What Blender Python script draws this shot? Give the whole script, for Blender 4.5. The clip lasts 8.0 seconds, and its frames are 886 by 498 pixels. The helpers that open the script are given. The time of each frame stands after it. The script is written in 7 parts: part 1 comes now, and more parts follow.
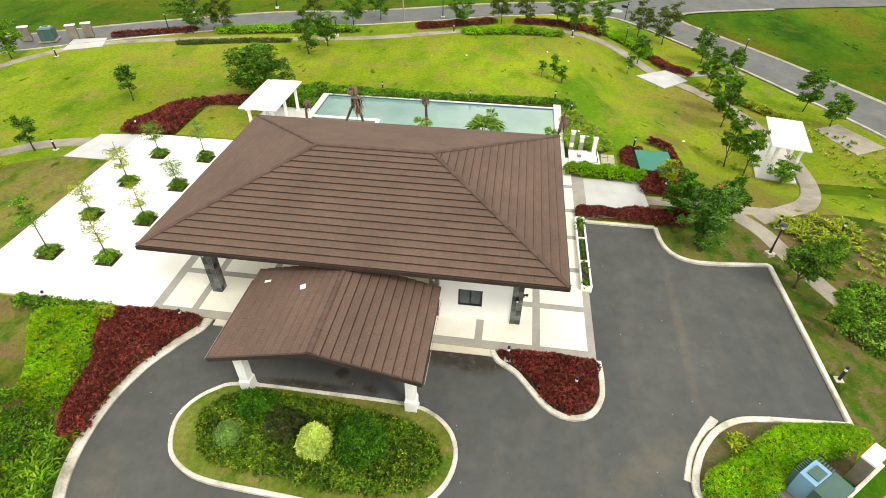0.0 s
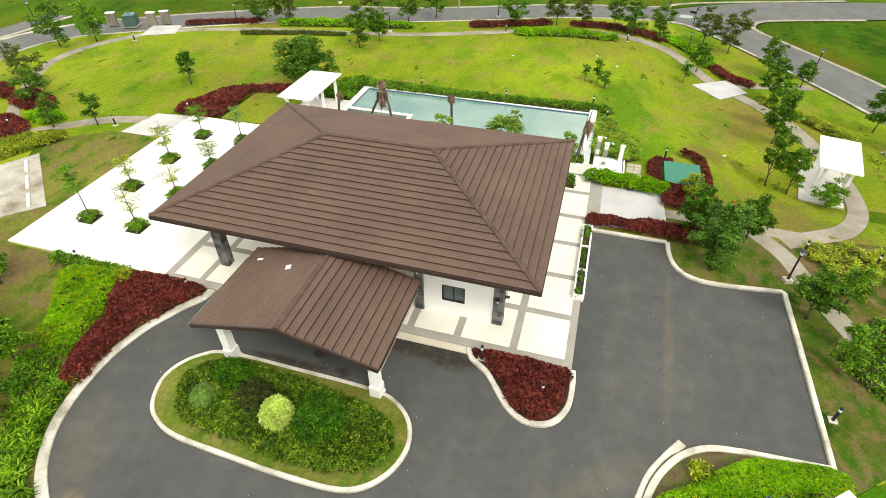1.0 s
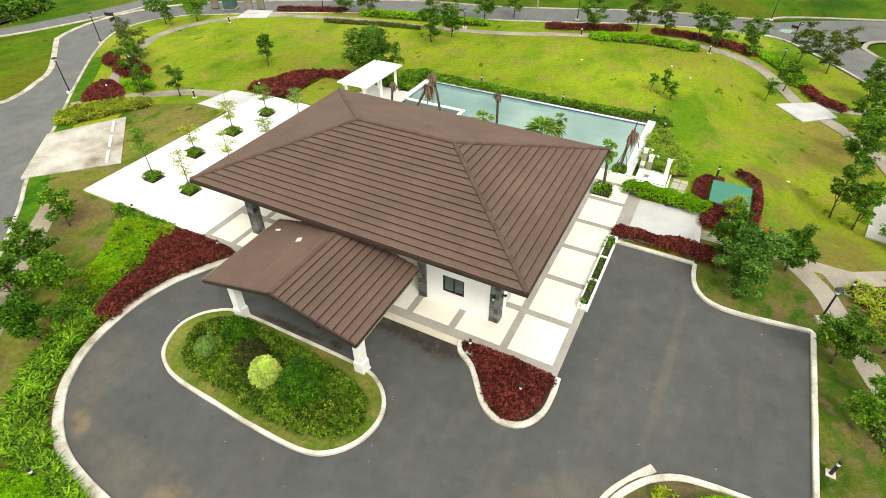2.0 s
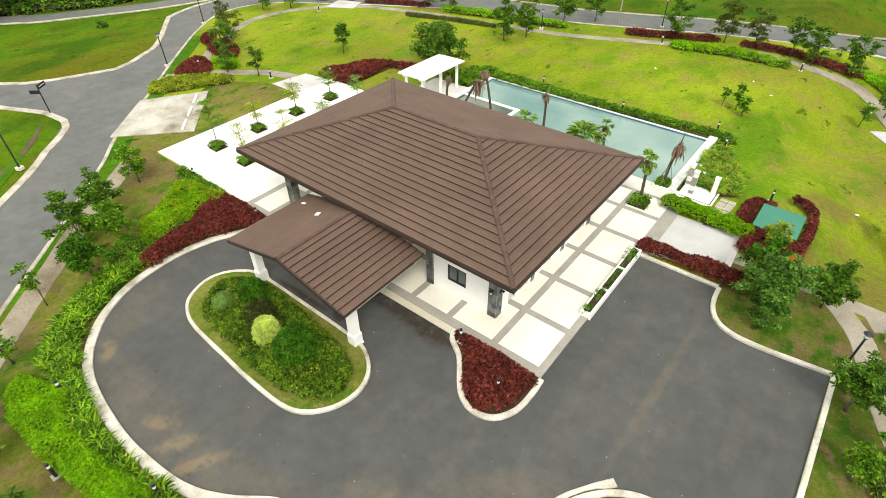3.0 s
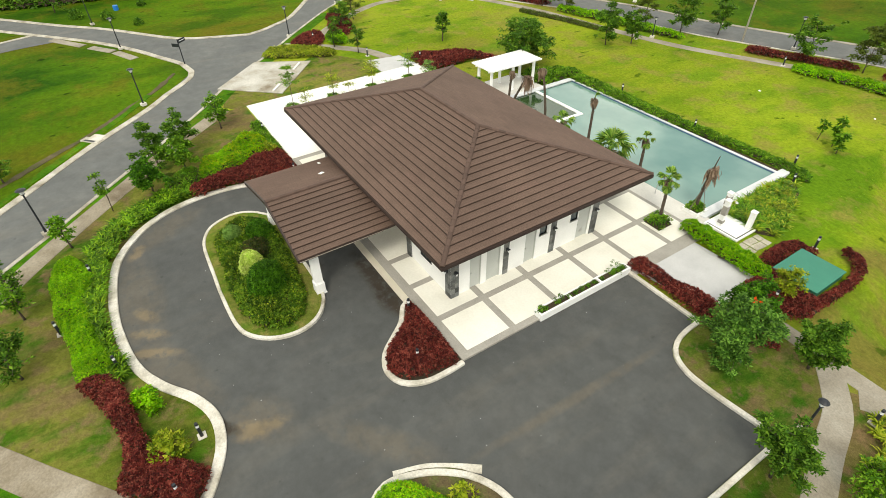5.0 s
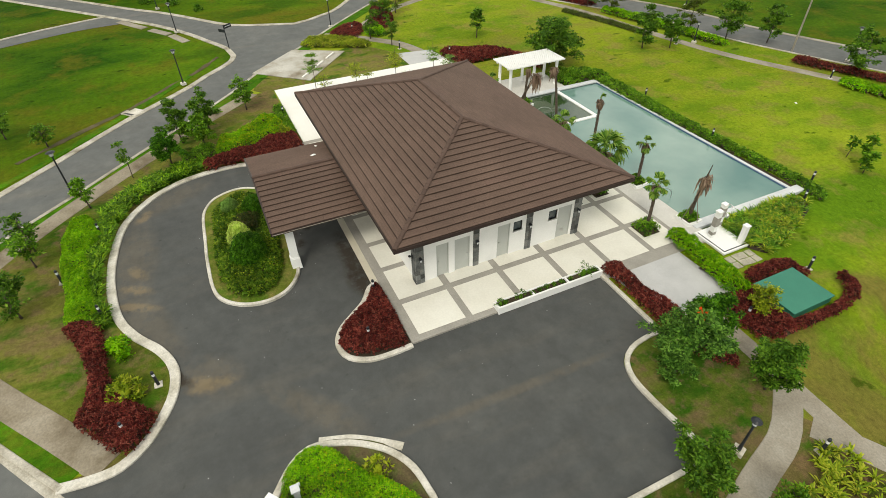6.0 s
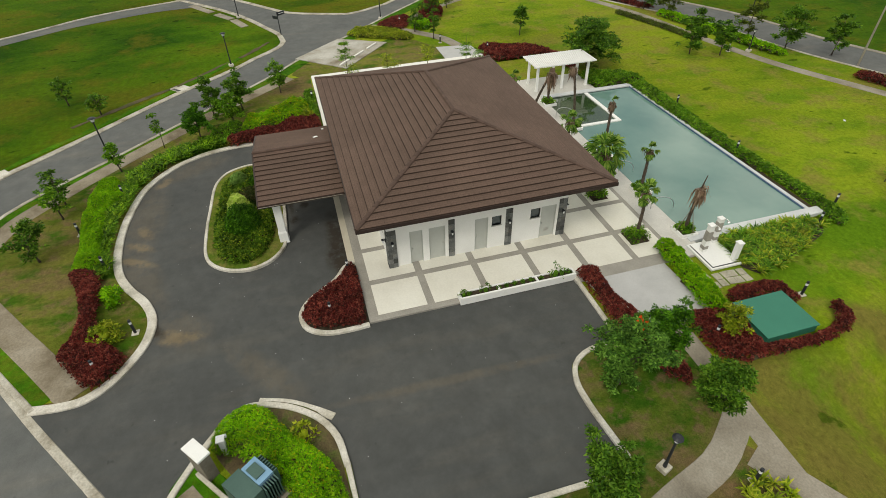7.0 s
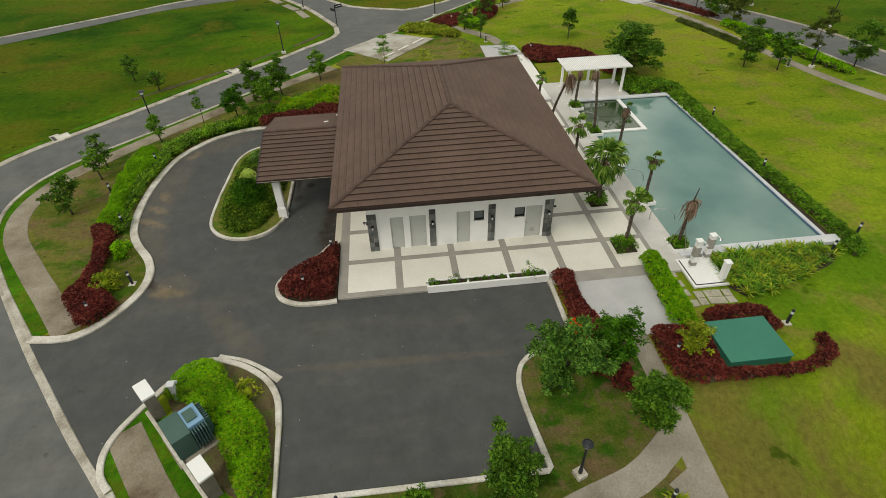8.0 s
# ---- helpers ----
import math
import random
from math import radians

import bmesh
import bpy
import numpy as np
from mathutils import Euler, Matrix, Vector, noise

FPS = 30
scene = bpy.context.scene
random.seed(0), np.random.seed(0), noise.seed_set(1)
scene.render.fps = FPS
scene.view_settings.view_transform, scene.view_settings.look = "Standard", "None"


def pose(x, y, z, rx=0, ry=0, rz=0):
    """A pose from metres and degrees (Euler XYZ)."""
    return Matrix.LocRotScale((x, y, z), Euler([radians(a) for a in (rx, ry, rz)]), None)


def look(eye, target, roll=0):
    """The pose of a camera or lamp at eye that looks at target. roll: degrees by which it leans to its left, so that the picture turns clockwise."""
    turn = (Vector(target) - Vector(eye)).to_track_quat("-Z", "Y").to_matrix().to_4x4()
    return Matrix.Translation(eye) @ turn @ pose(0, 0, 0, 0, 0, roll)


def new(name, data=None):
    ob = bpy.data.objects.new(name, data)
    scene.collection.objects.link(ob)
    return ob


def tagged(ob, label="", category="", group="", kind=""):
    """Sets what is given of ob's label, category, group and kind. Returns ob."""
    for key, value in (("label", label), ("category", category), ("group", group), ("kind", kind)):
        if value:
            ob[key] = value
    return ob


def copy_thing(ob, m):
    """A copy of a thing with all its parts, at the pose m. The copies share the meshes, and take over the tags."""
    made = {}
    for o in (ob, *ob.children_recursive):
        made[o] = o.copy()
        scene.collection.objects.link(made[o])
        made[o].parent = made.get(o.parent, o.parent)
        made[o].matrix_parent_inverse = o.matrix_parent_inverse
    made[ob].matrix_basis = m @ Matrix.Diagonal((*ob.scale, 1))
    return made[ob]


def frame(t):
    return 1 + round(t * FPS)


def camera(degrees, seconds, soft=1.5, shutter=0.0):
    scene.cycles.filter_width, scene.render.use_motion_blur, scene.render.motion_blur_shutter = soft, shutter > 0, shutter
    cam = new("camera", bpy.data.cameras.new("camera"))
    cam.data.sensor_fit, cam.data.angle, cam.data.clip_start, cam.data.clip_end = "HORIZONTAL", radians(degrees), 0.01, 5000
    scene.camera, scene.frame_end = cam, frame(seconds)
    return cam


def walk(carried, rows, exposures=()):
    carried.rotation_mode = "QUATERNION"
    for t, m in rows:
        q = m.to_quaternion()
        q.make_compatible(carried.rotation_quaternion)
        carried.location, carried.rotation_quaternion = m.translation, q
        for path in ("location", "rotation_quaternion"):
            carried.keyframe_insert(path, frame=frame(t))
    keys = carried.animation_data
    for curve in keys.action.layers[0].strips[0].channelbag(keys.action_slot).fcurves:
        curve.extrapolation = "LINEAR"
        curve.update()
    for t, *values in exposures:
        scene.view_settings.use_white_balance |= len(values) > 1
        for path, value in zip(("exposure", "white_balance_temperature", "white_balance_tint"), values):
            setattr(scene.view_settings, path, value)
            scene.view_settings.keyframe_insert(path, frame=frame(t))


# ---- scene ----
cam = camera(80.0, 8.0, soft=0.4)


def view(x, y, z, yaw, pitch, roll):
    a, b = radians(yaw), radians(pitch)
    eye = Vector((x, y, z))
    return look(eye, eye + Vector((-math.sin(a) * math.cos(b), math.cos(a) * math.cos(b), math.sin(b))), roll)


PATH = [
    (0, -1.772, -1.342, 18.422, 7.46, -39.38, 0.56),
    (0.5, 0.073, -1.225, 18.499, 11.82, -39.42, -0.12),
    (1, 1.794, -0.984, 18.530, 16.63, -39.50, -0.23),
    (1.5, 3.468, -0.667, 18.535, 21.94, -39.56, -0.22),
    (2, 5.130, -0.262, 18.532, 27.59, -39.57, -0.27),
    (2.5, 6.790, 0.268, 18.528, 33.33, -39.56, -0.39),
    (3, 8.446, 0.958, 18.525, 38.91, -39.55, -0.53),
    (3.5, 10.094, 1.834, 18.519, 44.15, -39.54, -0.67),
    (4, 11.724, 2.907, 18.504, 48.95, -39.53, -0.77),
    (4.5, 13.326, 4.174, 18.473, 53.34, -39.52, -0.84),
    (5, 14.878, 5.628, 18.425, 57.43, -39.51, -0.92),
    (5.5, 16.354, 7.257, 18.361, 61.43, -39.49, -1.03),
    (6, 17.719, 9.056, 18.285, 65.57, -39.48, -1.19),
    (6.5, 18.938, 11.016, 18.204, 70.02, -39.48, -1.37),
    (7, 19.989, 13.125, 18.120, 74.84, -39.49, -1.55),
    (7.5, 20.884, 15.340, 18.024, 79.88, -39.43, -1.70),
    (8, 21.705, 17.562, 17.881, 84.65, -39.09, -1.85),
]
walk(cam, [(row[0], view(*row[1:])) for row in PATH],
     exposures=[(0.0, 0.46, 6950, 5), (3.0, 0.48, 6900, 5), (4.5, 0.39, 6900, 4), (6.0, -0.1, 6900, 4), (8.0, -0.57, 6900, 4)])

# ---- sky and sun: bright overcast ----
SUN_UP, SUN_ROUND = 50.0, 132.0
world = bpy.data.worlds.new("sky")
scene.world = world
world.use_nodes = True
wn, wl = world.node_tree.nodes, world.node_tree.links
wn.clear()
sky = wn.new("ShaderNodeTexSky")
sky.sky_type = "NISHITA"
sky.sun_disc = False
sky.sun_elevation, sky.sun_rotation = radians(SUN_UP), radians(SUN_ROUND)
sky.air_density, sky.dust_density = 1.0, 3.0
coord = wn.new("ShaderNodeTexCoord")
cloud = wn.new("ShaderNodeTexNoise")
cloud.inputs["Scale"].default_value, cloud.inputs["Detail"].default_value = 3.6, 7.0
cramp = wn.new("ShaderNodeValToRGB")
cramp.color_ramp.elements[0].position, cramp.color_ramp.elements[1].position = 0.43, 0.58
cramp.color_ramp.elements[0].color = (0.25, 0.25, 0.25, 1)
cramp.color_ramp.elements[1].color = (1, 1, 1, 1)
whites = wn.new("ShaderNodeMix")
whites.data_type = "RGBA"
whites.inputs["B"].default_value = (12.2, 12.0, 11.5, 1)
background = wn.new("ShaderNodeBackground")
background.inputs["Strength"].default_value = 0.12
world_out = wn.new("ShaderNodeOutputWorld")
wl.new(coord.outputs["Generated"], cloud.inputs["Vector"])
bank = wn.new("ShaderNodeSeparateXYZ")
thick = wn.new("ShaderNodeMath")
thick.operation, thick.inputs[1].default_value = "MULTIPLY_ADD", -0.1
wl.new(coord.outputs["Generated"], bank.inputs["Vector"])
wl.new(bank.outputs["X"], thick.inputs[0])
wl.new(cloud.outputs["Fac"], thick.inputs[2])
wl.new(thick.outputs["Value"], cramp.inputs["Fac"])
wl.new(cramp.outputs["Color"], whites.inputs["Factor"])
wl.new(sky.outputs["Color"], whites.inputs["A"])
wl.new(whites.outputs["Result"], background.inputs["Color"])
wl.new(background.outputs["Background"], world_out.inputs["Surface"])

sun = new("sun", bpy.data.lights.new("sun", "SUN"))
sun.data.energy, sun.data.angle, sun.data.color = 1.5, radians(14), (1.0, 0.96, 0.9)
_up, _az = radians(SUN_UP), radians(SUN_ROUND)
sun.matrix_world = look((0, 0, 60), Vector((0, 0, 60)) - Vector((math.sin(_az) * math.cos(_up), math.cos(_az) * math.cos(_up), math.sin(_up))))


# ---- materials ----
def blank(name):
    m = bpy.data.materials.new(name)
    m.use_nodes = True
    nt = m.node_tree
    return m, nt.nodes, nt.links, nt.nodes["Principled BSDF"]


def noise_node(n, l, at, scale, detail=4.0, rough=0.55):
    t = n.new("ShaderNodeTexNoise")
    t.inputs["Scale"].default_value, t.inputs["Detail"].default_value, t.inputs["Roughness"].default_value = scale, detail, rough
    l.new(at, t.inputs["Vector"])
    return t.outputs["Fac"]


def ramp_node(n, l, fac, stops):
    r = n.new("ShaderNodeValToRGB")
    e = r.color_ramp.elements
    while len(e) < len(stops):
        e.new(0.5)
    for el, (p, c) in zip(e, stops):
        el.position, el.color = p, (*c, 1)
    l.new(fac, r.inputs["Fac"])
    return r.outputs["Color"]


def mix_node(n, l, kind, fac, a, b):
    m = n.new("ShaderNodeMix")
    m.data_type, m.blend_type = "RGBA", kind
    for key, value in (("Factor", fac), ("A", a), ("B", b)):
        if isinstance(value, (int, float)):
            m.inputs[key].default_value = value if key == "Factor" else (value, value, value, 1)
        elif isinstance(value, tuple):
            m.inputs[key].default_value = (*value, 1)
        else:
            l.new(value, m.inputs[key])
    return m.outputs["Result"]


def grey_ramp(n, l, fac, lo, hi, a=0.0, b=1.0):
    return ramp_node(n, l, fac, [(a, (lo, lo, lo)), (b, (hi, hi, hi))])


def bump_node(n, l, height, strength, distance, b):
    u = n.new("ShaderNodeBump")
    u.inputs["Strength"].default_value, u.inputs["Distance"].default_value = strength, distance
    l.new(height, u.inputs["Height"])
    l.new(u.outputs["Normal"], b.inputs["Normal"])


def surface(name, stops, coarse=0.6, fine=14.0, fine_amount=0.25, rough=0.8, bump=0.3, relief=0.02, spec=0.3, vary="", vary_amount=0.3, metal=0.0):
    """A mottled solid: colour stops over a coarse noise, fine grain over it, relief from the grain."""
    m, n, l, b = blank(name)
    at = n.new("ShaderNodeNewGeometry").outputs["Position"]
    col = ramp_node(n, l, noise_node(n, l, at, coarse, 5.0, 0.6), stops)
    grain = noise_node(n, l, at, fine, 6.0, 0.65)
    col = mix_node(n, l, "MULTIPLY", 1.0, col, grey_ramp(n, l, grain, 1 - fine_amount, 1 + fine_amount, 0.3, 0.7))
    if vary == "object":
        col = mix_node(n, l, "MULTIPLY", 1.0, col, grey_ramp(n, l, n.new("ShaderNodeObjectInfo").outputs["Random"], 1 - vary_amount, 1 + vary_amount))
    if vary == "island":
        col = mix_node(n, l, "MULTIPLY", 1.0, col, grey_ramp(n, l, n.new("ShaderNodeNewGeometry").outputs["Random Per Island"], 1 - vary_amount, 1 + vary_amount))
    l.new(col, b.inputs["Base Color"])
    b.inputs["Roughness"].default_value, b.inputs["Specular IOR Level"].default_value, b.inputs["Metallic"].default_value = rough, spec, metal
    if bump:
        bump_node(n, l, grain, bump, relief, b)
    return m


def leafy(name, colours, rough=0.5, patch=1.2):
    """Leaves: each leaf its own tone, drifting over the bush, with some light through it."""
    m, n, l, b = blank(name)
    g = n.new("ShaderNodeNewGeometry")
    k = len(colours) - 1
    col = ramp_node(n, l, g.outputs["Random Per Island"], [(i / k, c) for i, c in enumerate(colours)])
    drift = noise_node(n, l, g.outputs["Position"], patch, 3.0)
    col = mix_node(n, l, "MULTIPLY", 1.0, col, grey_ramp(n, l, drift, 0.62, 1.38, 0.3, 0.7))
    l.new(col, b.inputs["Base Color"])
    b.inputs["Roughness"].default_value, b.inputs["Specular IOR Level"].default_value = rough, 0.14
    t = n.new("ShaderNodeBsdfTranslucent")
    l.new(col, t.inputs["Color"])
    x = n.new("ShaderNodeMixShader")
    x.inputs["Fac"].default_value = 0.28
    out = n["Material Output"]
    l.new(b.outputs["BSDF"], x.inputs[1])
    l.new(t.outputs["BSDF"], x.inputs[2])
    l.new(x.outputs["Shader"], out.inputs["Surface"])
    return m


def plain(name, colour, rough=0.5, metal=0.0, spec=0.5):
    return surface(name, [(0.3, tuple(c * 0.9 for c in colour)), (0.7, colour)], 1.5, 30.0, 0.06, rough, 0.08, 0.004, spec, metal=metal)


def roofing(name, vary):
    """Stone-coated metal shingles: brick-like tabs in the coating, grit, and panels that differ a little."""
    m, n, l, b = blank(name)
    g = n.new("ShaderNodeNewGeometry")
    uv = n.new("ShaderNodeUVMap").outputs["UV"]
    brick = n.new("ShaderNodeTexBrick")
    brick.inputs["Color1"].default_value, brick.inputs["Color2"].default_value, brick.inputs["Mortar"].default_value = (1.05, 1.05, 1.05, 1), (0.88, 0.88, 0.88, 1), (0.66, 0.66, 0.66, 1)
    brick.inputs["Scale"].default_value, brick.inputs["Mortar Size"].default_value, brick.inputs["Brick Width"].default_value, brick.inputs["Row Height"].default_value = 1.0, 0.006, 0.26, 0.1335
    l.new(uv, brick.inputs["Vector"])
    rnd = n.new("ShaderNodeObjectInfo").outputs["Random"] if vary == "object" else g.outputs["Random Per Island"]
    base = ramp_node(n, l, rnd, [(0.0, (0.114, 0.074, 0.057)), (0.45, (0.12, 0.078, 0.06)), (0.8, (0.124, 0.081, 0.062)), (1.0, (0.123, 0.078, 0.061))])
    wide = noise_node(n, l, g.outputs["Position"], 0.35, 5.0)
    col = mix_node(n, l, "MULTIPLY", 1.0, base, grey_ramp(n, l, wide, 0.86, 1.14, 0.3, 0.7))
    col = mix_node(n, l, "MULTIPLY", 0.9, col, brick.outputs["Color"])
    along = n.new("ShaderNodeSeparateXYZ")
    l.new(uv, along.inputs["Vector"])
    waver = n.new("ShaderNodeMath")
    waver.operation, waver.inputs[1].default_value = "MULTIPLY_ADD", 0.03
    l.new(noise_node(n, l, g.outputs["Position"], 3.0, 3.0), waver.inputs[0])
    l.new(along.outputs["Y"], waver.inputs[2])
    # the shadow line under each course is painted dark along its lap
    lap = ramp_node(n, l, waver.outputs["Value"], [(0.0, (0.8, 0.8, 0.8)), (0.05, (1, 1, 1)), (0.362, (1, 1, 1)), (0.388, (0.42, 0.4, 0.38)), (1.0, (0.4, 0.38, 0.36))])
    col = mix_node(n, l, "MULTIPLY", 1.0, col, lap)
    grit = noise_node(n, l, g.outputs["Position"], 45.0, 3.0, 0.8)
    col = mix_node(n, l, "MULTIPLY", 1.0, col, grey_ramp(n, l, grit, 0.72, 1.28, 0.35, 0.65))
    l.new(col, b.inputs["Base Color"])
    b.inputs["Roughness"].default_value, b.inputs["Specular IOR Level"].default_value = 0.82, 0.25
    bump_node(n, l, mix_node(n, l, "ADD", 0.4, brick.outputs["Color"], grit), 0.35, 0.012, b)
    return m


def grass_ground(name, light, mid, dark, dry, coarse=0.12, fine=5.0, patchy=0.8, worn=()):
    """Mown or rough grass seen from above: broad drifts, lush and dry patches, small tufts, weeds, blade relief."""
    m, n, l, b = blank(name)
    at = n.new("ShaderNodeNewGeometry").outputs["Position"]
    stretch = n.new("ShaderNodeMapping")
    stretch.inputs["Scale"].default_value = (1.0, 0.55, 1.0)
    stretch.inputs["Rotation"].default_value = (0, 0, radians(-25))
    l.new(at, stretch.inputs["Vector"])
    along = stretch.outputs["Vector"]
    drift = noise_node(n, l, along, coarse, 6.0, 0.62)
    col = ramp_node(n, l, drift, [(0.38, dark), (0.45, mid), (0.53, light), (0.64, dry)])
    wide = noise_node(n, l, at, coarse * 0.45, 3.0, 0.5)
    col = mix_node(n, l, "MULTIPLY", 1.0, col, grey_ramp(n, l, wide, 0.76, 1.22, 0.35, 0.65))
    lush = noise_node(n, l, along, coarse * 3.1, 7.0, 0.6)
    col = mix_node(n, l, "MIX", grey_ramp(n, l, lush, 0.0, patchy, 0.5, 0.63), col, tuple(c * 1.15 for c in dark))
    parched = noise_node(n, l, at, coarse * 4.3, 7.0, 0.66)
    col = mix_node(n, l, "MIX", grey_ramp(n, l, parched, 0.0, patchy, 0.51, 0.65), col, dry)
    for x, y, rx, ry, turn in worn:
        spot = n.new("ShaderNodeMapping")
        spot.vector_type = "TEXTURE"
        spot.inputs["Location"].default_value, spot.inputs["Scale"].default_value, spot.inputs["Rotation"].default_value = (x, y, 0), (rx, ry, 9), (0, 0, radians(turn))
        l.new(at, spot.inputs["Vector"])
        ball = n.new("ShaderNodeTexGradient")
        ball.gradient_type = "SPHERICAL"
        l.new(spot.outputs["Vector"], ball.inputs["Vector"])
        ragged = mix_node(n, l, "MULTIPLY", 1.0, ball.outputs["Color"], grey_ramp(n, l, parched, 0.3, 1.6, 0.35, 0.65))
        col = mix_node(n, l, "MIX", grey_ramp(n, l, ragged, 0.0, 0.85, 0.05, 0.5), col, tuple(0.74 * c for c in dry))
    weeds = noise_node(n, l, along, 0.85, 4.0, 0.55)
    col = mix_node(n, l, "MIX", grey_ramp(n, l, weeds, 0.0, 0.8, 0.64, 0.7), col, tuple(c * 0.5 for c in dark))
    tuft = noise_node(n, l, at, fine, 6.0, 0.75)
    col = mix_node(n, l, "MULTIPLY", 1.0, col, grey_ramp(n, l, tuft, 0.72, 1.28, 0.3, 0.7))
    blade = noise_node(n, l, at, 26.0, 3.0, 0.8)
    col = mix_node(n, l, "MULTIPLY", 1.0, col, grey_ramp(n, l, blade, 0.74, 1.26, 0.32, 0.68))
    l.new(col, b.inputs["Base Color"])
    b.inputs["Roughness"].default_value, b.inputs["Specular IOR Level"].default_value = 0.95, 0.04
    bump_node(n, l, mix_node(n, l, "ADD", 0.5, tuft, blade), 0.6, 0.06, b)
    return m


def asphalt_ground(name, tone=1.0, stains=(), wet=(), faint=()):
    """Worn asphalt: grey drifts, brown silt where water drains, dark damp patches, pale scuffs, fine stone."""
    m, n, l, b = blank(name)
    at = n.new("ShaderNodeNewGeometry").outputs["Position"]
    col = ramp_node(n, l, noise_node(n, l, at, 0.22, 5.0, 0.6), [(p, tuple(c * tone for c in q)) for p, q in ((0.3, (0.064, 0.067, 0.066)), (0.5, (0.072, 0.075, 0.073)), (0.7, (0.085, 0.086, 0.082)))])
    drag = n.new("ShaderNodeMapping")
    drag.inputs["Scale"].default_value = (0.9, 0.22, 1.0)
    drag.inputs["Rotation"].default_value = (0, 0, radians(-48))
    l.new(at, drag.inputs["Vector"])
    silt = noise_node(n, l, drag.outputs["Vector"], 0.55, 7.0, 0.66)
    col = mix_node(n, l, "MIX", ramp_node(n, l, silt, [(0.52, (0, 0, 0)), (0.72, (0.4, 0.4, 0.4))]), col, (0.118 * tone, 0.108 * tone, 0.09 * tone))
    ragged = noise_node(n, l, at, 1.6, 6.0, 0.7)
    for group, tint, most in ((faint, (0.14, 0.115, 0.08), 0.36), (stains, (0.195, 0.15, 0.09), 0.62), (wet, (0.03, 0.022, 0.014), 0.85)):
        for x, y, rx, ry, turn in group:
            spot = n.new("ShaderNodeMapping")
            spot.vector_type = "TEXTURE"
            spot.inputs["Location"].default_value, spot.inputs["Scale"].default_value, spot.inputs["Rotation"].default_value = (x, y, 0), (rx, ry, 5), (0, 0, radians(turn))
            l.new(at, spot.inputs["Vector"])
            ball = n.new("ShaderNodeTexGradient")
            ball.gradient_type = "SPHERICAL"
            l.new(spot.outputs["Vector"], ball.inputs["Vector"])
            shape = mix_node(n, l, "MULTIPLY", 1.0, ball.outputs["Color"], grey_ramp(n, l, ragged, 0.0, 1.8, 0.3, 0.7))
            col = mix_node(n, l, "MIX", grey_ramp(n, l, shape, 0.0, most, 0.02, 0.6), col, tint)
    damp = noise_node(n, l, at, 0.5, 4.0, 0.5)
    col = mix_node(n, l, "MULTIPLY", 1.0, col, grey_ramp(n, l, damp, 0.93, 1.06, 0.35, 0.65))
    worn = noise_node(n, l, at, 1.3, 9.0, 0.7)
    col = mix_node(n, l, "MULTIPLY", 1.0, col, grey_ramp(n, l, worn, 0.86, 1.14, 0.32, 0.68))
    oil = noise_node(n, l, at, 1.7, 3.0, 0.5)
    col = mix_node(n, l, "MULTIPLY", 1.0, col, ramp_node(n, l, oil, [(0.69, (1, 1, 1)), (0.78, (0.62, 0.62, 0.63))]))
    stone = noise_node(n, l, at, 60.0, 4.0, 0.8)
    col = mix_node(n, l, "MULTIPLY", 1.0, col, grey_ramp(n, l, stone, 0.8, 1.2, 0.3, 0.7))
    l.new(col, b.inputs["Base Color"])
    b.inputs["Roughness"].default_value, b.inputs["Specular IOR Level"].default_value = 0.8, 0.3
    bump_node(n, l, stone, 0.35, 0.01, b)
    return m


FIELD = grass_ground("field_grass", (0.07, 0.128, 0.004), (0.046, 0.106, 0.003), (0.018, 0.06, 0.002), (0.1, 0.1, 0.008), 0.06, 2.2, 0.7)
LAWN = grass_ground("lawn_grass", (0.215, 0.27, 0.016), (0.168, 0.24, 0.012), (0.082, 0.16, 0.007), (0.215, 0.188, 0.042), 0.085, 4.0, 0.75, [(13.2, 30.5, 5.5, 4.2, 20), (10.6, 36.6, 3.0, 2.2, 30), (15.5, 27.5, 5.0, 3.0, 0)])
DRYLAWN = grass_ground("dry_lawn_grass", (0.15, 0.15, 0.03), (0.11, 0.135, 0.018), (0.038, 0.092, 0.006), (0.165, 0.12, 0.055), 0.2, 5.0, 0.95)
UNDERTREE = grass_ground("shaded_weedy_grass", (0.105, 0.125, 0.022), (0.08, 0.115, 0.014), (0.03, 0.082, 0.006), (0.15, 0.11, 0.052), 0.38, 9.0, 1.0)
BANKSOIL = grass_ground("dry_bank_earth", (0.14, 0.115, 0.04), (0.1, 0.11, 0.02), (0.045, 0.09, 0.008), (0.175, 0.115, 0.06), 0.3, 6.0, 1.0)
TURF = grass_ground("island_turf", (0.14, 0.165, 0.03), (0.11, 0.15, 0.018), (0.065, 0.12, 0.012), (0.19, 0.165, 0.05), 0.4, 6.0)
VERGE = grass_ground("verge_grass", (0.06, 0.165, 0.006), (0.045, 0.135, 0.005), (0.03, 0.095, 0.004), (0.09, 0.13, 0.01), 0.5, 6.0)
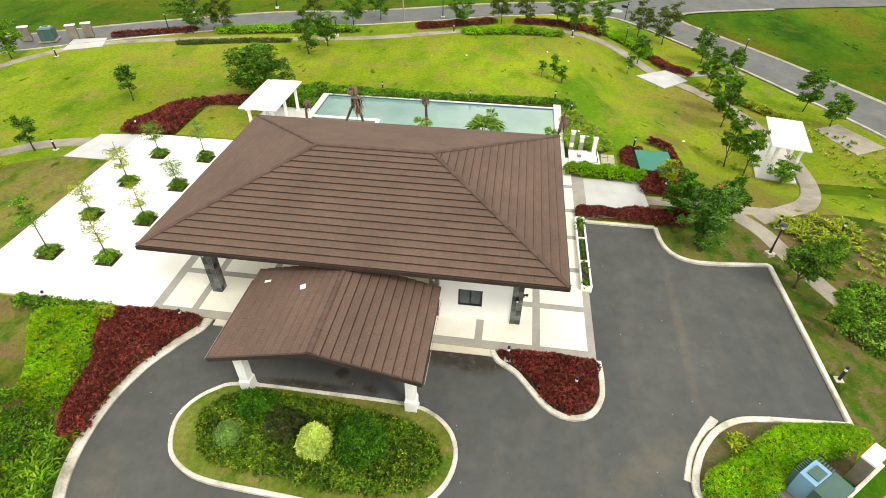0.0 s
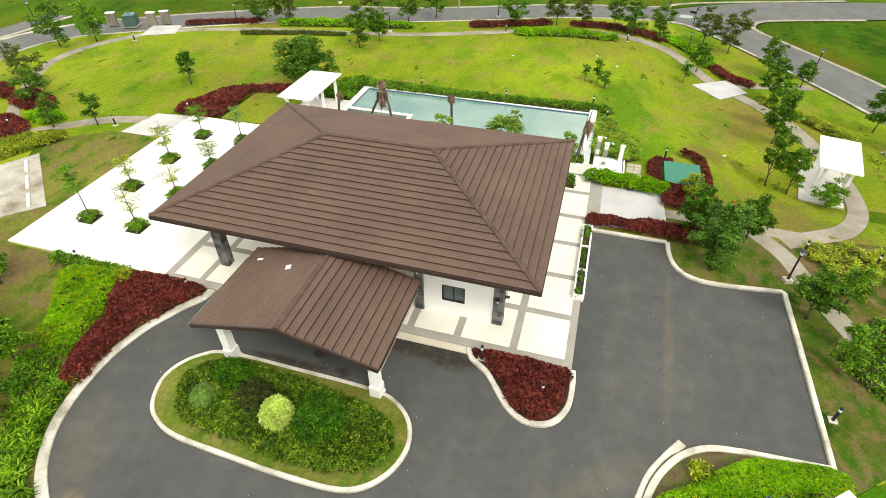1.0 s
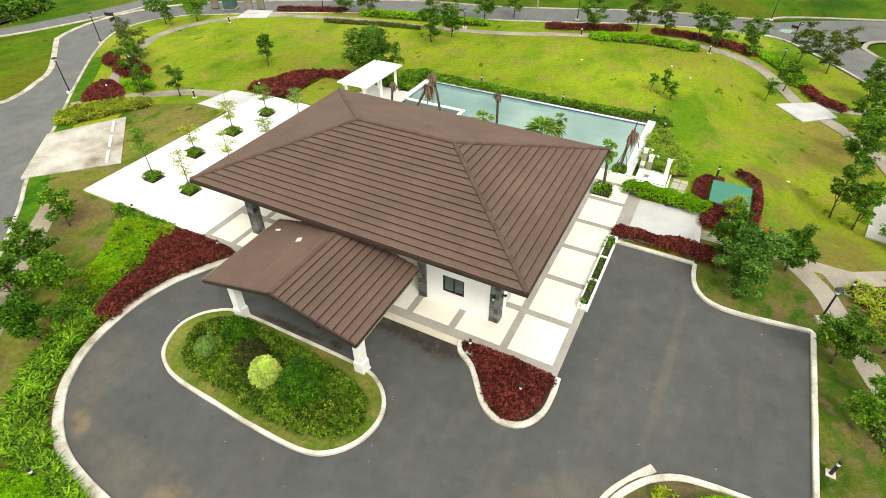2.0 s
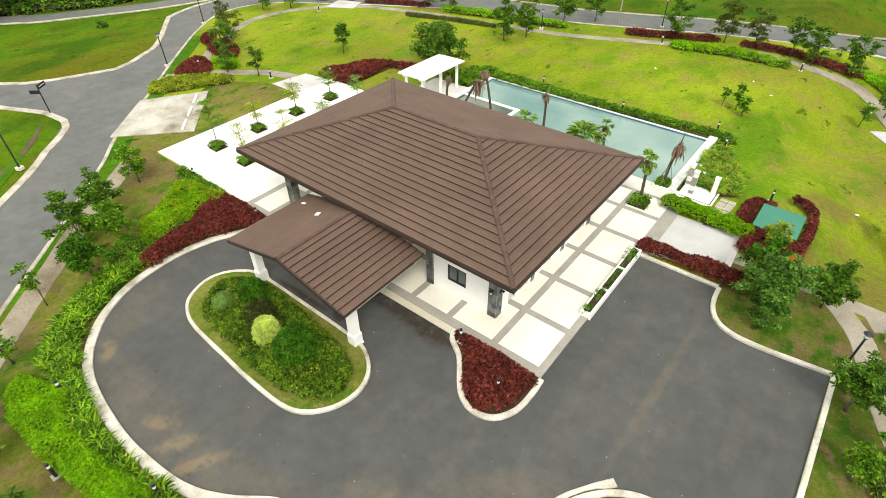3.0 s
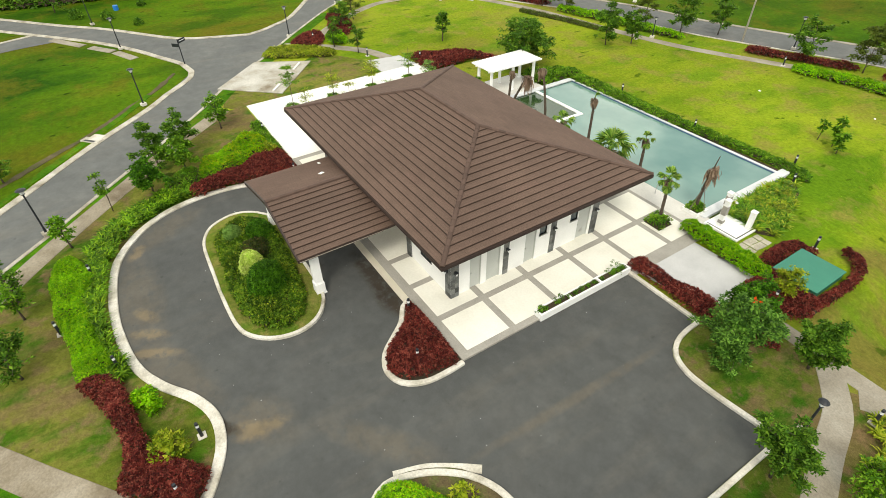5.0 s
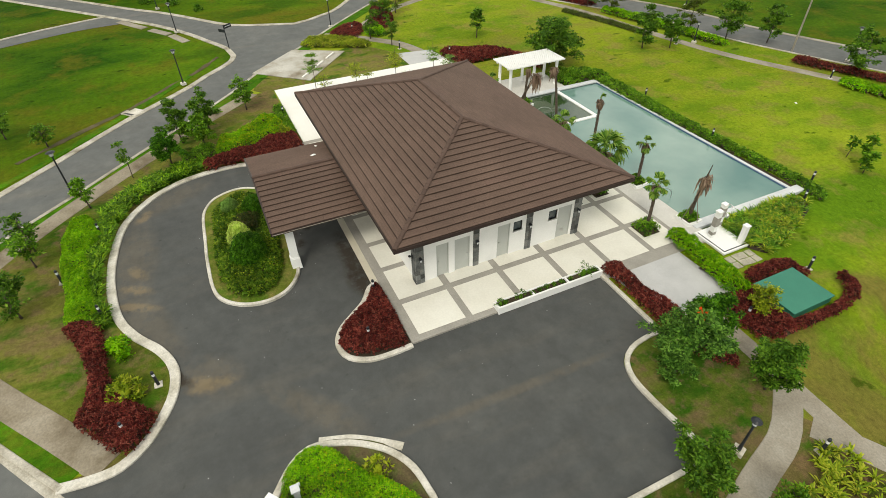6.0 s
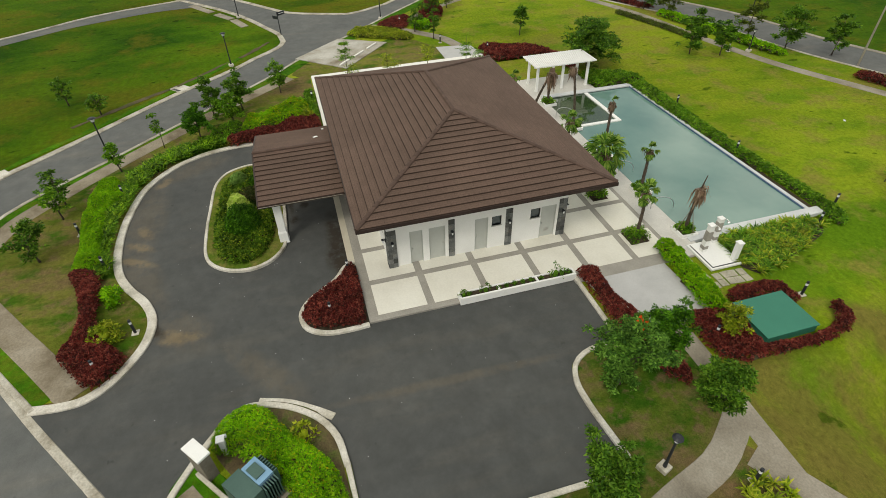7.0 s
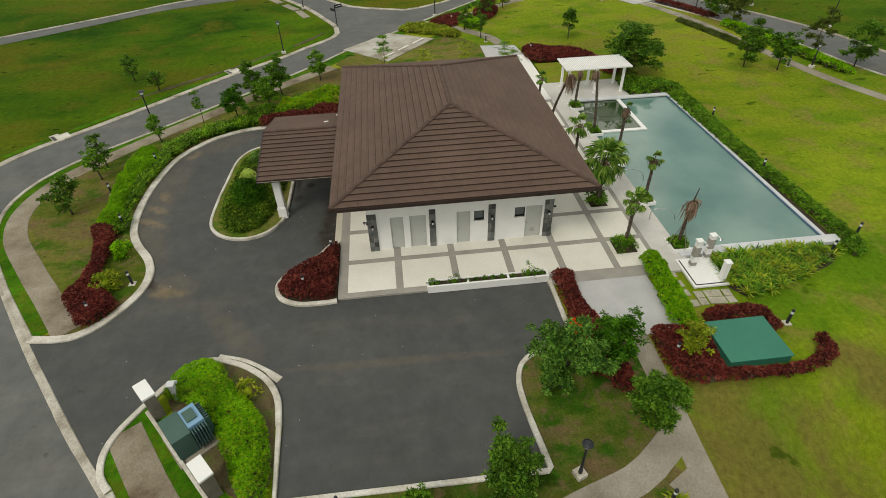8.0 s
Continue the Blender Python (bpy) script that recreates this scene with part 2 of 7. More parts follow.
ASPHALT = asphalt_ground("asphalt", 1.0, [(-13.0, 3.5, 0.9, 0.45, -35), (-6.3, 3.05, 1.1, 0.42, 55), (-5.0, 3.0, 1.5, 0.36, 62), (-7.7, 3.1, 1.0, 0.4, 30), (1.15, 5.3, 0.95, 0.6, 60), (1.3, 6.0, 1.0, 0.42, 80)],
                         [(0.68, 4.72, 0.62, 0.34, 35), (0.25, 4.58, 0.5, 0.16, 10), (-4.0, 13.5, 3.2, 0.7, 0), (-2.0, 13.4, 1.7, 0.8, 8), (-6.4, 11.4, 0.5, 0.4, 0), (-7.8, 12.0, 0.45, 0.35, 0), (-10.6, 12.8, 0.6, 0.4, 0), (-9.0, 11.25, 2.6, 0.25, 0)],
                         [(7.05, 16.8, 6.5, 0.3, 88), (-14.4, 5.3, 3.2, 1.2, -58), (-9.0, 3.0, 4.6, 1.4, -3), (-3.4, 3.5, 3.8, 1.2, 22), (0.9, 5.9, 1.8, 1.3, 40), (4.4, 9.4, 3.0, 0.8, 40)])
ROADTOP = asphalt_ground("road_asphalt", 1.6)
KERB = surface("kerb_concrete", [(0.26, (0.26, 0.23, 0.175)), (0.4, (0.46, 0.43, 0.36)), (0.54, (0.6, 0.57, 0.505)), (0.74, (0.71, 0.69, 0.635))], 0.9, 12.0, 0.2, 0.85, 0.3, 0.01)
ROADKERB = surface("road_kerb_concrete", [(0.28, (0.19, 0.165, 0.12)), (0.42, (0.35, 0.32, 0.26)), (0.56, (0.46, 0.43, 0.365)), (0.74, (0.57, 0.545, 0.485))], 0.9, 12.0, 0.26, 0.85, 0.3, 0.01)
GUTTER = surface("gutter_concrete", [(0.3, (0.2, 0.18, 0.145)), (0.6, (0.33, 0.3, 0.25)), (0.8, (0.42, 0.39, 0.33))], 0.8, 14.0, 0.25, 0.9, 0.3, 0.01)
CONCRETE = surface("path_concrete", [(0.3, (0.185, 0.16, 0.12)), (0.5, (0.28, 0.25, 0.2)), (0.72, (0.36, 0.33, 0.275))], 0.5, 12.0, 0.2, 0.9, 0.25, 0.01)
PALE = surface("pale_paving", [(0.3, (0.66, 0.64, 0.56)), (0.5, (0.735, 0.715, 0.64)), (0.7, (0.785, 0.77, 0.7))], 0.35, 9.0, 0.05, 0.75, 0.12, 0.004, vary="object", vary_amount=0.03)
PLAZA = surface("plaza_paving", [(0.3, (0.74, 0.725, 0.67)), (0.5, (0.79, 0.775, 0.73)), (0.7, (0.82, 0.81, 0.77))], 0.3, 9.0, 0.04, 0.75, 0.12, 0.004)
BAND = surface("grey_band_paving", [(0.3, (0.28, 0.265, 0.235)), (0.7, (0.37, 0.35, 0.315))], 0.8, 16.0, 0.12, 0.8, 0.15, 0.004)
DECK = surface("pool_deck_paving", [(0.3, (0.5, 0.485, 0.45)), (0.7, (0.61, 0.595, 0.56))], 0.5, 14.0, 0.12, 0.8, 0.15, 0.004)
PADMAT = surface("grey_wash_paving", [(0.3, (0.42, 0.42, 0.42)), (0.7, (0.51, 0.51, 0.51))], 0.6, 30.0, 0.14, 0.8, 0.2, 0.004)
WHITE = surface("white_paint", [(0.3, (0.8, 0.8, 0.785)), (0.7, (0.86, 0.86, 0.845))], 0.9, 20.0, 0.04, 0.65, 0.08, 0.004)
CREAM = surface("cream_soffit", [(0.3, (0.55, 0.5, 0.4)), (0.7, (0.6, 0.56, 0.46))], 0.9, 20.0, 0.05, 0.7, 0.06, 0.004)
FASCIA = surface("fascia_metal", [(0.3, (0.035, 0.022, 0.019)), (0.7, (0.05, 0.033, 0.028))], 0.9, 20.0, 0.1, 0.5, 0.06, 0.004)
ROOF_P, ROOF_J = roofing("roof_panel_coating", "object"), roofing("roof_cut_panel_coating", "island")
RIDGE = surface("ridge_cap_coating", [(0.3, (0.078, 0.049, 0.039)), (0.7, (0.1, 0.064, 0.05))], 0.7, 45.0, 0.25, 0.82, 0.3, 0.008, vary="object", vary_amount=0.15)
SLATE = surface("slate_tile", [(0.3, (0.07, 0.075, 0.075)), (0.55, (0.13, 0.135, 0.13)), (0.75, (0.19, 0.175, 0.15))], 2.3, 22.0, 0.3, 0.7, 0.4, 0.012, vary="object", vary_amount=0.55)
DOORPAINT = surface("grey_door_paint", [(0.3, (0.46, 0.475, 0.45)), (0.7, (0.52, 0.535, 0.505))], 0.9, 30.0, 0.05, 0.5, 0.05, 0.003)
DARKMETAL = surface("dark_aluminium", [(0.3, (0.012, 0.013, 0.014)), (0.7, (0.02, 0.021, 0.022))], 1.5, 40.0, 0.15, 0.45, 0.05, 0.003)
BLACKPOST = surface("dark_post_paint", [(0.3, (0.016, 0.018, 0.022)), (0.7, (0.03, 0.033, 0.04))], 2.0, 40.0, 0.15, 0.45, 0.05, 0.003)
LAMPWHITE = surface("lamp_diffuser", [(0.3, (0.72, 0.73, 0.75)), (0.7, (0.8, 0.81, 0.83))], 2.0, 40.0, 0.04, 0.35, 0.02, 0.002, spec=0.5)
STEEL = surface("brushed_steel", [(0.3, (0.5, 0.5, 0.5)), (0.7, (0.6, 0.6, 0.6))], 2.0, 60.0, 0.1, 0.3, 0.05, 0.002, metal=1.0)
GREENBOX = surface("green_tank_paint", [(0.3, (0.03, 0.17, 0.115)), (0.7, (0.04, 0.2, 0.135))], 0.6, 20.0, 0.08, 0.5, 0.08, 0.004)
TRAFO = surface("transformer_paint", [(0.3, (0.05, 0.1, 0.085)), (0.7, (0.075, 0.135, 0.115))], 0.8, 25.0, 0.12, 0.5, 0.1, 0.004)
BLUELID = surface("blue_cover_paint", [(0.3, (0.17, 0.32, 0.47)), (0.7, (0.22, 0.38, 0.54))], 0.8, 25.0, 0.08, 0.45, 0.08, 0.004)
WALLGREY = surface("weathered_wall", [(0.3, (0.13, 0.115, 0.09)), (0.7, (0.24, 0.215, 0.175))], 1.2, 18.0, 0.2, 0.85, 0.25, 0.01)
SOIL = surface("bed_soil", [(0.3, (0.03, 0.022, 0.013)), (0.55, (0.055, 0.042, 0.025)), (0.75, (0.075, 0.07, 0.03))], 1.4, 20.0, 0.35, 0.95, 0.6, 0.03)
MUDDY = surface("muddy_path_concrete", [(0.3, (0.12, 0.09, 0.055)), (0.46, (0.23, 0.195, 0.14)), (0.72, (0.35, 0.31, 0.245))], 0.45, 10.0, 0.22, 0.9, 0.25, 0.01)
STAINED = surface("stained_apron_concrete", [(0.3, (0.19, 0.155, 0.105)), (0.46, (0.36, 0.335, 0.28)), (0.6, (0.47, 0.455, 0.41)), (0.75, (0.55, 0.53, 0.48))], 0.4, 9.0, 0.18, 0.9, 0.2, 0.008)
WEEDY = surface("weedy_soil", [(0.32, (0.07, 0.05, 0.026)), (0.48, (0.11, 0.085, 0.04)), (0.6, (0.09, 0.105, 0.025)), (0.75, (0.07, 0.115, 0.015))], 1.6, 16.0, 0.35, 0.95, 0.6, 0.03)
DIRT = surface("bare_dirt", [(0.3, (0.055, 0.06, 0.015)), (0.5, (0.085, 0.07, 0.032)), (0.7, (0.13, 0.105, 0.055))], 0.8, 12.0, 0.25, 0.95, 0.4, 0.02)
BARK = surface("bark", [(0.3, (0.06, 0.045, 0.032)), (0.7, (0.13, 0.105, 0.08))], 5.0, 40.0, 0.3, 0.9, 0.5, 0.01)
PALMBARK = surface("palm_bark", [(0.3, (0.045, 0.033, 0.025)), (0.7, (0.12, 0.095, 0.07))], 6.0, 30.0, 0.35, 0.9, 0.6, 0.02)
POOLTILE = surface("pool_tile", [(0.3, (0.2, 0.275, 0.27)), (0.7, (0.24, 0.32, 0.31))], 0.4, 12.0, 0.04, 0.5, 0.05, 0.002)
COPING = surface("white_coping", [(0.3, (0.5, 0.52, 0.54)), (0.7, (0.66, 0.67, 0.68))], 0.8, 18.0, 0.08, 0.6, 0.1, 0.004)
NAVY = surface("blue_mosaic", [(0.3, (0.05, 0.09, 0.17)), (0.7, (0.08, 0.13, 0.23))], 3.0, 30.0, 0.15, 0.4, 0.05, 0.002)
STONEPAVE = surface("rough_flagstone", [(0.3, (0.3, 0.28, 0.22)), (0.7, (0.45, 0.42, 0.34))], 2.0, 12.0, 0.25, 0.9, 0.4, 0.015)
RED = leafy("red_leaves", [(0.042, 0.01, 0.009), (0.125, 0.02, 0.017), (0.21, 0.036, 0.026), (0.33, 0.1, 0.068)])
DEEP = leafy("deep_green_leaves", [(0.028, 0.08, 0.006), (0.06, 0.155, 0.011), (0.105, 0.225, 0.017), (0.18, 0.32, 0.027)])
MIDG = leafy("mid_green_leaves", [(0.035, 0.11, 0.006), (0.085, 0.21, 0.009), (0.145, 0.31, 0.014), (0.25, 0.42, 0.03)])
VIVID = leafy("vivid_green_leaves", [(0.075, 0.23, 0.003), (0.15, 0.4, 0.004), (0.235, 0.5, 0.006), (0.38, 0.58, 0.015)], patch=0.6)
ISLANDG = leafy("island_shrub_leaves", [(0.026, 0.066, 0.004), (0.062, 0.14, 0.009), (0.11, 0.205, 0.013), (0.23, 0.32, 0.025)], patch=0.9)
DARKG = leafy("bronze_green_leaves", [(0.018, 0.034, 0.007), (0.035, 0.06, 0.011), (0.065, 0.085, 0.018), (0.1, 0.07, 0.028)])
TULIP = leafy("tulip_tree_leaves", [(0.03, 0.085, 0.012), (0.07, 0.175, 0.022), (0.125, 0.27, 0.034), (0.2, 0.38, 0.055)])
LIME = leafy("variegated_leaves", [(0.38, 0.52, 0.07), (0.5, 0.66, 0.11), (0.62, 0.75, 0.17), (0.74, 0.8, 0.3)])
CLIPPED = leafy("clipped_shrub_leaves", [(0.016, 0.06, 0.003), (0.035, 0.12, 0.005), (0.066, 0.192, 0.008), (0.125, 0.3, 0.014)])
STRAP = leafy("strap_leaves", [(0.018, 0.058, 0.002), (0.07, 0.18, 0.005), (0.14, 0.29, 0.009), (0.27, 0.42, 0.018)])
GREY_G = leafy("grey_green_leaves", [(0.1, 0.2, 0.04), (0.17, 0.3, 0.06), (0.25, 0.4, 0.09)])
YELLOWG = leafy("yellow_green_leaves", [(0.1, 0.17, 0.009), (0.21, 0.3, 0.012), (0.33, 0.4, 0.02), (0.46, 0.46, 0.05)])
OLIVE = leafy("olive_leaves", [(0.0607, 0.0945, 0.0132), (0.0945, 0.135, 0.0176), (0.135, 0.176, 0.0242)])
PALMLEAF = leafy("fan_palm_leaves", [(0.035, 0.095, 0.01), (0.08, 0.18, 0.018), (0.14, 0.26, 0.03), (0.24, 0.34, 0.06)])
BROWNLEAF = leafy("dry_palm_leaves", [(0.1, 0.066, 0.042), (0.2, 0.14, 0.092), (0.3, 0.225, 0.16), (0.24, 0.15, 0.115)])
YELLOWFLOWER = leafy("yellow_petals", [(0.6, 0.42, 0.01), (0.75, 0.55, 0.02)])
ORANGEFLOWER = leafy("orange_petals", [(0.55, 0.06, 0.01), (0.7, 0.09, 0.01)])


def water_material(name, deep, shallow):
    """Slightly murky pool water: little is seen of the floor, and the surface mirrors sky and trees."""
    m, n, l, b = blank(name)
    at = n.new("ShaderNodeNewGeometry").outputs["Position"]
    col = ramp_node(n, l, noise_node(n, l, at, 0.22, 4.0), [(0.35, deep), (0.65, shallow)])
    l.new(col, b.inputs["Base Color"])
    b.inputs["Roughness"].default_value, b.inputs["IOR"].default_value, b.inputs["Transmission Weight"].default_value = 0.015, 1.6, 0.12
    b.inputs["Specular IOR Level"].default_value = 1.0
    bump_node(n, l, noise_node(n, l, at, 2.2, 5.0, 0.6), 0.1, 0.02, b)
    return m


def glass_material():
    m, n, l, b = blank("window_glass")
    b.inputs["Base Color"].default_value = (0.1, 0.13, 0.14, 1)
    b.inputs["Roughness"].default_value, b.inputs["Specular IOR Level"].default_value = 0.05, 0.6
    b.inputs["Transmission Weight"].default_value = 0.35
    return m


WATER, GLASS = water_material("pool_water", (0.115, 0.235, 0.205), (0.18, 0.31, 0.265)), glass_material()
# the trees' dark green reflection is painted into this water's base colour
TODDLER = water_material("toddler_pool_water", (0.03, 0.058, 0.022), (0.05, 0.082, 0.034))


# ---- building helpers ----
def finish(bm, name, material, smooth=False):
    data = bpy.data.meshes.new(name)
    bm.normal_update()
    bm.to_mesh(data)
    bm.free()
    for mm in (material if isinstance(material, (list, tuple)) else [material]):
        data.materials.append(mm)
    if smooth:
        data.shade_smooth()
    return data


def part(name, bm, material, parent=None, label="", smooth=False):
    """Links a bmesh as one mesh object, under a thing or a part when parent is given."""
    ob = new(name, finish(bm, name, material, smooth))
    if parent is not None:
        ob.parent = parent
    return tagged(ob, label) if label else ob


def raw(name, verts, faces, material, parent=None, label="", smooth=False, mats=None):
    """The same for plain lists, which suits many small leaves."""
    data = bpy.data.meshes.new(name)
    verts = np.asarray(verts, dtype=np.float32).reshape(-1, 3)
    if isinstance(faces, np.ndarray):
        k = faces.shape[1]
        data.vertices.add(len(verts))
        data.vertices.foreach_set("co", verts.ravel())
        data.loops.add(faces.size)
        data.loops.foreach_set("vertex_index", faces.astype(np.int32).ravel())
        data.polygons.add(len(faces))
        data.polygons.foreach_set("loop_start", np.arange(0, faces.size, k, dtype=np.int32))
        data.update(calc_edges=True)
    else:
        data.from_pydata(verts.tolist(), [], faces)
    for mm in (material if isinstance(material, (list, tuple)) else [material]):
        data.materials.append(mm)
    if mats is not None:
        data.polygons.foreach_set("material_index", np.asarray(mats, dtype=np.int32))
    if smooth:
        data.shade_smooth()
    data.validate()
    ob = new(name, data)
    if parent is not None:
        ob.parent = parent
    return tagged(ob, label) if label else ob


def thing(name, label, category, at=(0, 0, 0), turn=0.0, group="", kind=""):
    ob = new(name)
    ob.empty_display_size = 0.2
    ob.matrix_basis = pose(*at, 0, 0, turn)
    return tagged(ob, label, category, group, kind)


def box(bm, x0, x1, y0, y1, z0, z1, bevel=0.0):
    got = bmesh.ops.create_cube(bm, size=1.0)
    vs = got["verts"]
    bmesh.ops.scale(bm, vec=(x1 - x0, y1 - y0, z1 - z0), verts=vs)
    bmesh.ops.translate(bm, vec=((x0 + x1) / 2, (y0 + y1) / 2, (z0 + z1) / 2), verts=vs)
    if bevel:
        es = list({e for v in vs for e in v.link_edges})
        bmesh.ops.bevel(bm, geom=es, offset=bevel, segments=2, profile=0.5, affect="EDGES")
    return vs


def boxes(*rows, bevel=0.0):
    bm = bmesh.new()
    for r in rows:
        box(bm, *r, bevel=bevel)
    return bm


def cone(bm, x, y, z0, z1, r0, r1, sides=12):
    got = bmesh.ops.create_cone(bm, cap_ends=True, segments=sides, radius1=r0, radius2=r1, depth=z1 - z0)
    bmesh.ops.translate(bm, vec=(x, y, (z0 + z1) / 2), verts=got["verts"])
    return got["verts"]


def tube(points, radii, sides=7):
    """Vertices and quads of a bent, tapering tube."""
    pts = [Vector(p) for p in points]
    verts, faces = [], []
    for i, p in enumerate(pts):
        d = (pts[min(i + 1, len(pts) - 1)] - pts[max(i - 1, 0)]).normalized()
        side = d.orthogonal().normalized()
        up = d.cross(side)
        for k in range(sides):
            a = 2 * math.pi * k / sides
            verts.append(tuple(p + radii[i] * (math.cos(a) * side + math.sin(a) * up)))
    for i in range(len(pts) - 1):
        for k in range(sides):
            a, b = i * sides + k, i * sides + (k + 1) % sides
            faces.append((a, b, b + sides, a + sides))
    faces.append(tuple(range(sides - 1, -1, -1)))
    faces.append(tuple(range((len(pts) - 1) * sides, len(pts) * sides)))
    return verts, faces


def joined(pieces):
    verts, faces = [], []
    for v, f in pieces:
        k = len(verts)
        verts += v
        faces += [tuple(i + k for i in q) for q in f]
    return verts, faces


def curve(points, closed=False, step=0.35):
    """A smooth line through the points (Catmull-Rom), in even steps."""
    p = [Vector((*q[:2], 0)) for q in points]
    n, out = len(p), []
    for i in range(n if closed else n - 1):
        if closed:
            a, b, c, d = p[(i - 1) % n], p[i], p[(i + 1) % n], p[(i + 2) % n]
        else:
            b, c = p[i], p[i + 1]
            a, d = (p[i - 1] if i else b - (c - b)), (p[i + 2] if i + 2 < n else c + (c - b))
        k = max(1, int((c - b).length / step))
        for j in range(k):
            t = j / k
            out.append(0.5 * (2 * b + (c - a) * t + (2 * a - 5 * b + 4 * c - d) * t * t + (3 * b - a - 3 * c + d) * t ** 3))
    if not closed:
        out.append(p[-1])
    return [(v.x, v.y) for v in out]


def sheet(name, outline, z, material, parent=None, label="", thick=0.0):
    """A flat sheet that fills an outline, with a side wall when it is thick."""
    bm = bmesh.new()
    vs = [bm.verts.new((x, y, z)) for x, y in outline]
    es = [bm.edges.new((vs[i], vs[(i + 1) % len(vs)])) for i in range(len(vs))]
    bmesh.ops.triangle_fill(bm, use_beauty=True, use_dissolve=False, edges=es, normal=(0, 0, 1))
    for f in bm.faces:
        if f.normal.z < 0:
            f.normal_flip()
    if thick:
        low = [bm.verts.new((x, y, z - thick)) for x, y in outline]
        for i in range(len(vs)):
            j = (i + 1) % len(vs)
            bm.faces.new((vs[i], vs[j], low[j], low[i]))
        bmesh.ops.recalc_face_normals(bm, faces=bm.faces[:])
    return part(name, bm, material, parent, label)


def ribbon(line, width, z0, z1, closed=False, side=0.0, uneven=0.0):
    """A bevelled kerb-like band along a line; side -1 or 1 puts it to one side of the line."""
    p = [Vector((x, y, 0)) for x, y in line]
    n, bm, rows = len(p), bmesh.new(), []
    for i, v in enumerate(p):
        a = p[(i - 1) % n] if closed else p[max(i - 1, 0)]
        c = p[(i + 1) % n] if closed else p[min(i + 1, n - 1)]
        d = (c - a).normalized()
        nn = Vector((-d.y, d.x, 0))
        mid = v + nn * side * width / 2
        w = width / 2 * (1 + uneven * noise.noise((v.x * 0.9, v.y * 0.9, 3)))
        zt = z1 + 0.012 * noise.noise((v.x * 0.5, v.y * 0.5, 7))
        e = min(0.03, width * 0.15)
        prof = [(-w, z0), (-w, zt - e), (-w + e, zt), (w - e, zt), (w, zt - e), (w, z0)]
        rows.append([bm.verts.new((mid.x + nn.x * o, mid.y + nn.y * o, z)) for o, z in prof])
    for i in range(n if closed else n - 1):
        a, b = rows[i], rows[(i + 1) % n]
        for k in range(5):
            bm.faces.new((a[k], b[k], b[k + 1], a[k + 1]))
    if not closed:
        bm.faces.new(rows[0])
        bm.faces.new(rows[-1])
    bmesh.ops.recalc_face_normals(bm, faces=bm.faces[:])
    return bm


def offset(line, d):
    """The line moved to its left by d."""
    p = [Vector((*q, 0)) for q in line]
    out = []
    for i, v in enumerate(p):
        t = (p[min(i + 1, len(p) - 1)] - p[max(i - 1, 0)]).normalized()
        out.append((v.x - t.y * d, v.y + t.x * d))
    return out


# ---- planting helpers ----
def inside(px, py, outline):
    """Which points lie in the outline, and how far they are from its edge."""
    o = np.asarray(outline)
    q = np.roll(o, -1, axis=0)
    res, dist = np.zeros(len(px), bool), np.full(len(px), 1e9)
    for (x0, y0), (x1, y1) in zip(o, q):
        cross = ((y0 > py) != (y1 > py)) & (px < (x1 - x0) * (py - y0) / (y1 - y0 + 1e-12) + x0)
        res ^= cross
        dx, dy = x1 - x0, y1 - y0
        t = np.clip(((px - x0) * dx + (py - y0) * dy) / (dx * dx + dy * dy + 1e-12), 0, 1)
        dist = np.minimum(dist, np.hypot(px - x0 - t * dx, py - y0 - t * dy))
    return res, dist


def lumps(x, y, scale, seed):
    """Soft, cheap, uneven ground of 0 to 1."""
    r = np.random.RandomState(seed)
    out = np.zeros_like(x)
    for k in range(7):
        a, f, ph = r.rand() * 6.28, scale * (0.6 + 1.5 * r.rand()), r.rand() * 6.28
        out += np.sin((x * math.cos(a) + y * math.sin(a)) * f + ph)
    return np.clip(0.5 + out / 7.5, 0, 1)


def leaf_mesh(p, d, length, width, r, fold=0.25):
    """One folded four-cornered leaf at each point p along the direction d."""
    n = len(p)
    d = d / (np.linalg.norm(d, axis=1, keepdims=True) + 1e-9)
    s = np.cross(d, r.normal(size=(n, 3)))
    s /= np.linalg.norm(s, axis=1, keepdims=True) + 1e-9
    up = np.cross(s, d)
    length, width = length[:, None], width[:, None]
    v = np.stack([p, p + d * length * 0.45 + s * width / 2 + up * width * fold, p + d * length, p + d * length * 0.45 - s * width / 2 + up * width * fold], 1)
    return v.reshape(-1, 3), np.arange(4 * n).reshape(-1, 4)


def rosettes(c, leaf, per, r, rise=0.45, spread=0.12, ratio=0.5, shared=0.6, droop=0.0, depth=0.9):
    """Leaves fanned round each point c, layer below layer; most of a fan's leaves meet in one heart."""
    n = len(c)
    k = np.repeat(np.arange(n), per)
    m = len(k)
    layer = np.tile(np.linspace(0, 1, per), n)
    a = np.tile(np.arange(per) * 2.4, n) + np.repeat(r.uniform(0, 6.28, n), per) + r.normal(size=m) * 0.25
    lift = rise * (1.5 - 1.7 * layer) + r.normal(size=m) * 0.18 - droop * layer
    d = np.column_stack([np.cos(a), np.sin(a), lift])
    size = np.repeat(r.uniform(0.8, 1.2, n), per) * leaf
    p = c[k] + d * (1, 1, 0.3) * (size * spread)[:, None] - np.column_stack([0 * a, 0 * a, size * depth * layer])
    ln = size * (0.75 + 0.5 * layer) * r.uniform(0.85, 1.15, m)
    v, f = leaf_mesh(p, d, ln, ln * ratio, r)
    f = f.copy()
    joins = (r.rand(m) < shared) & (layer > 0)
    f[joins, 0] = (k * per * 4)[joins]
    return v, f


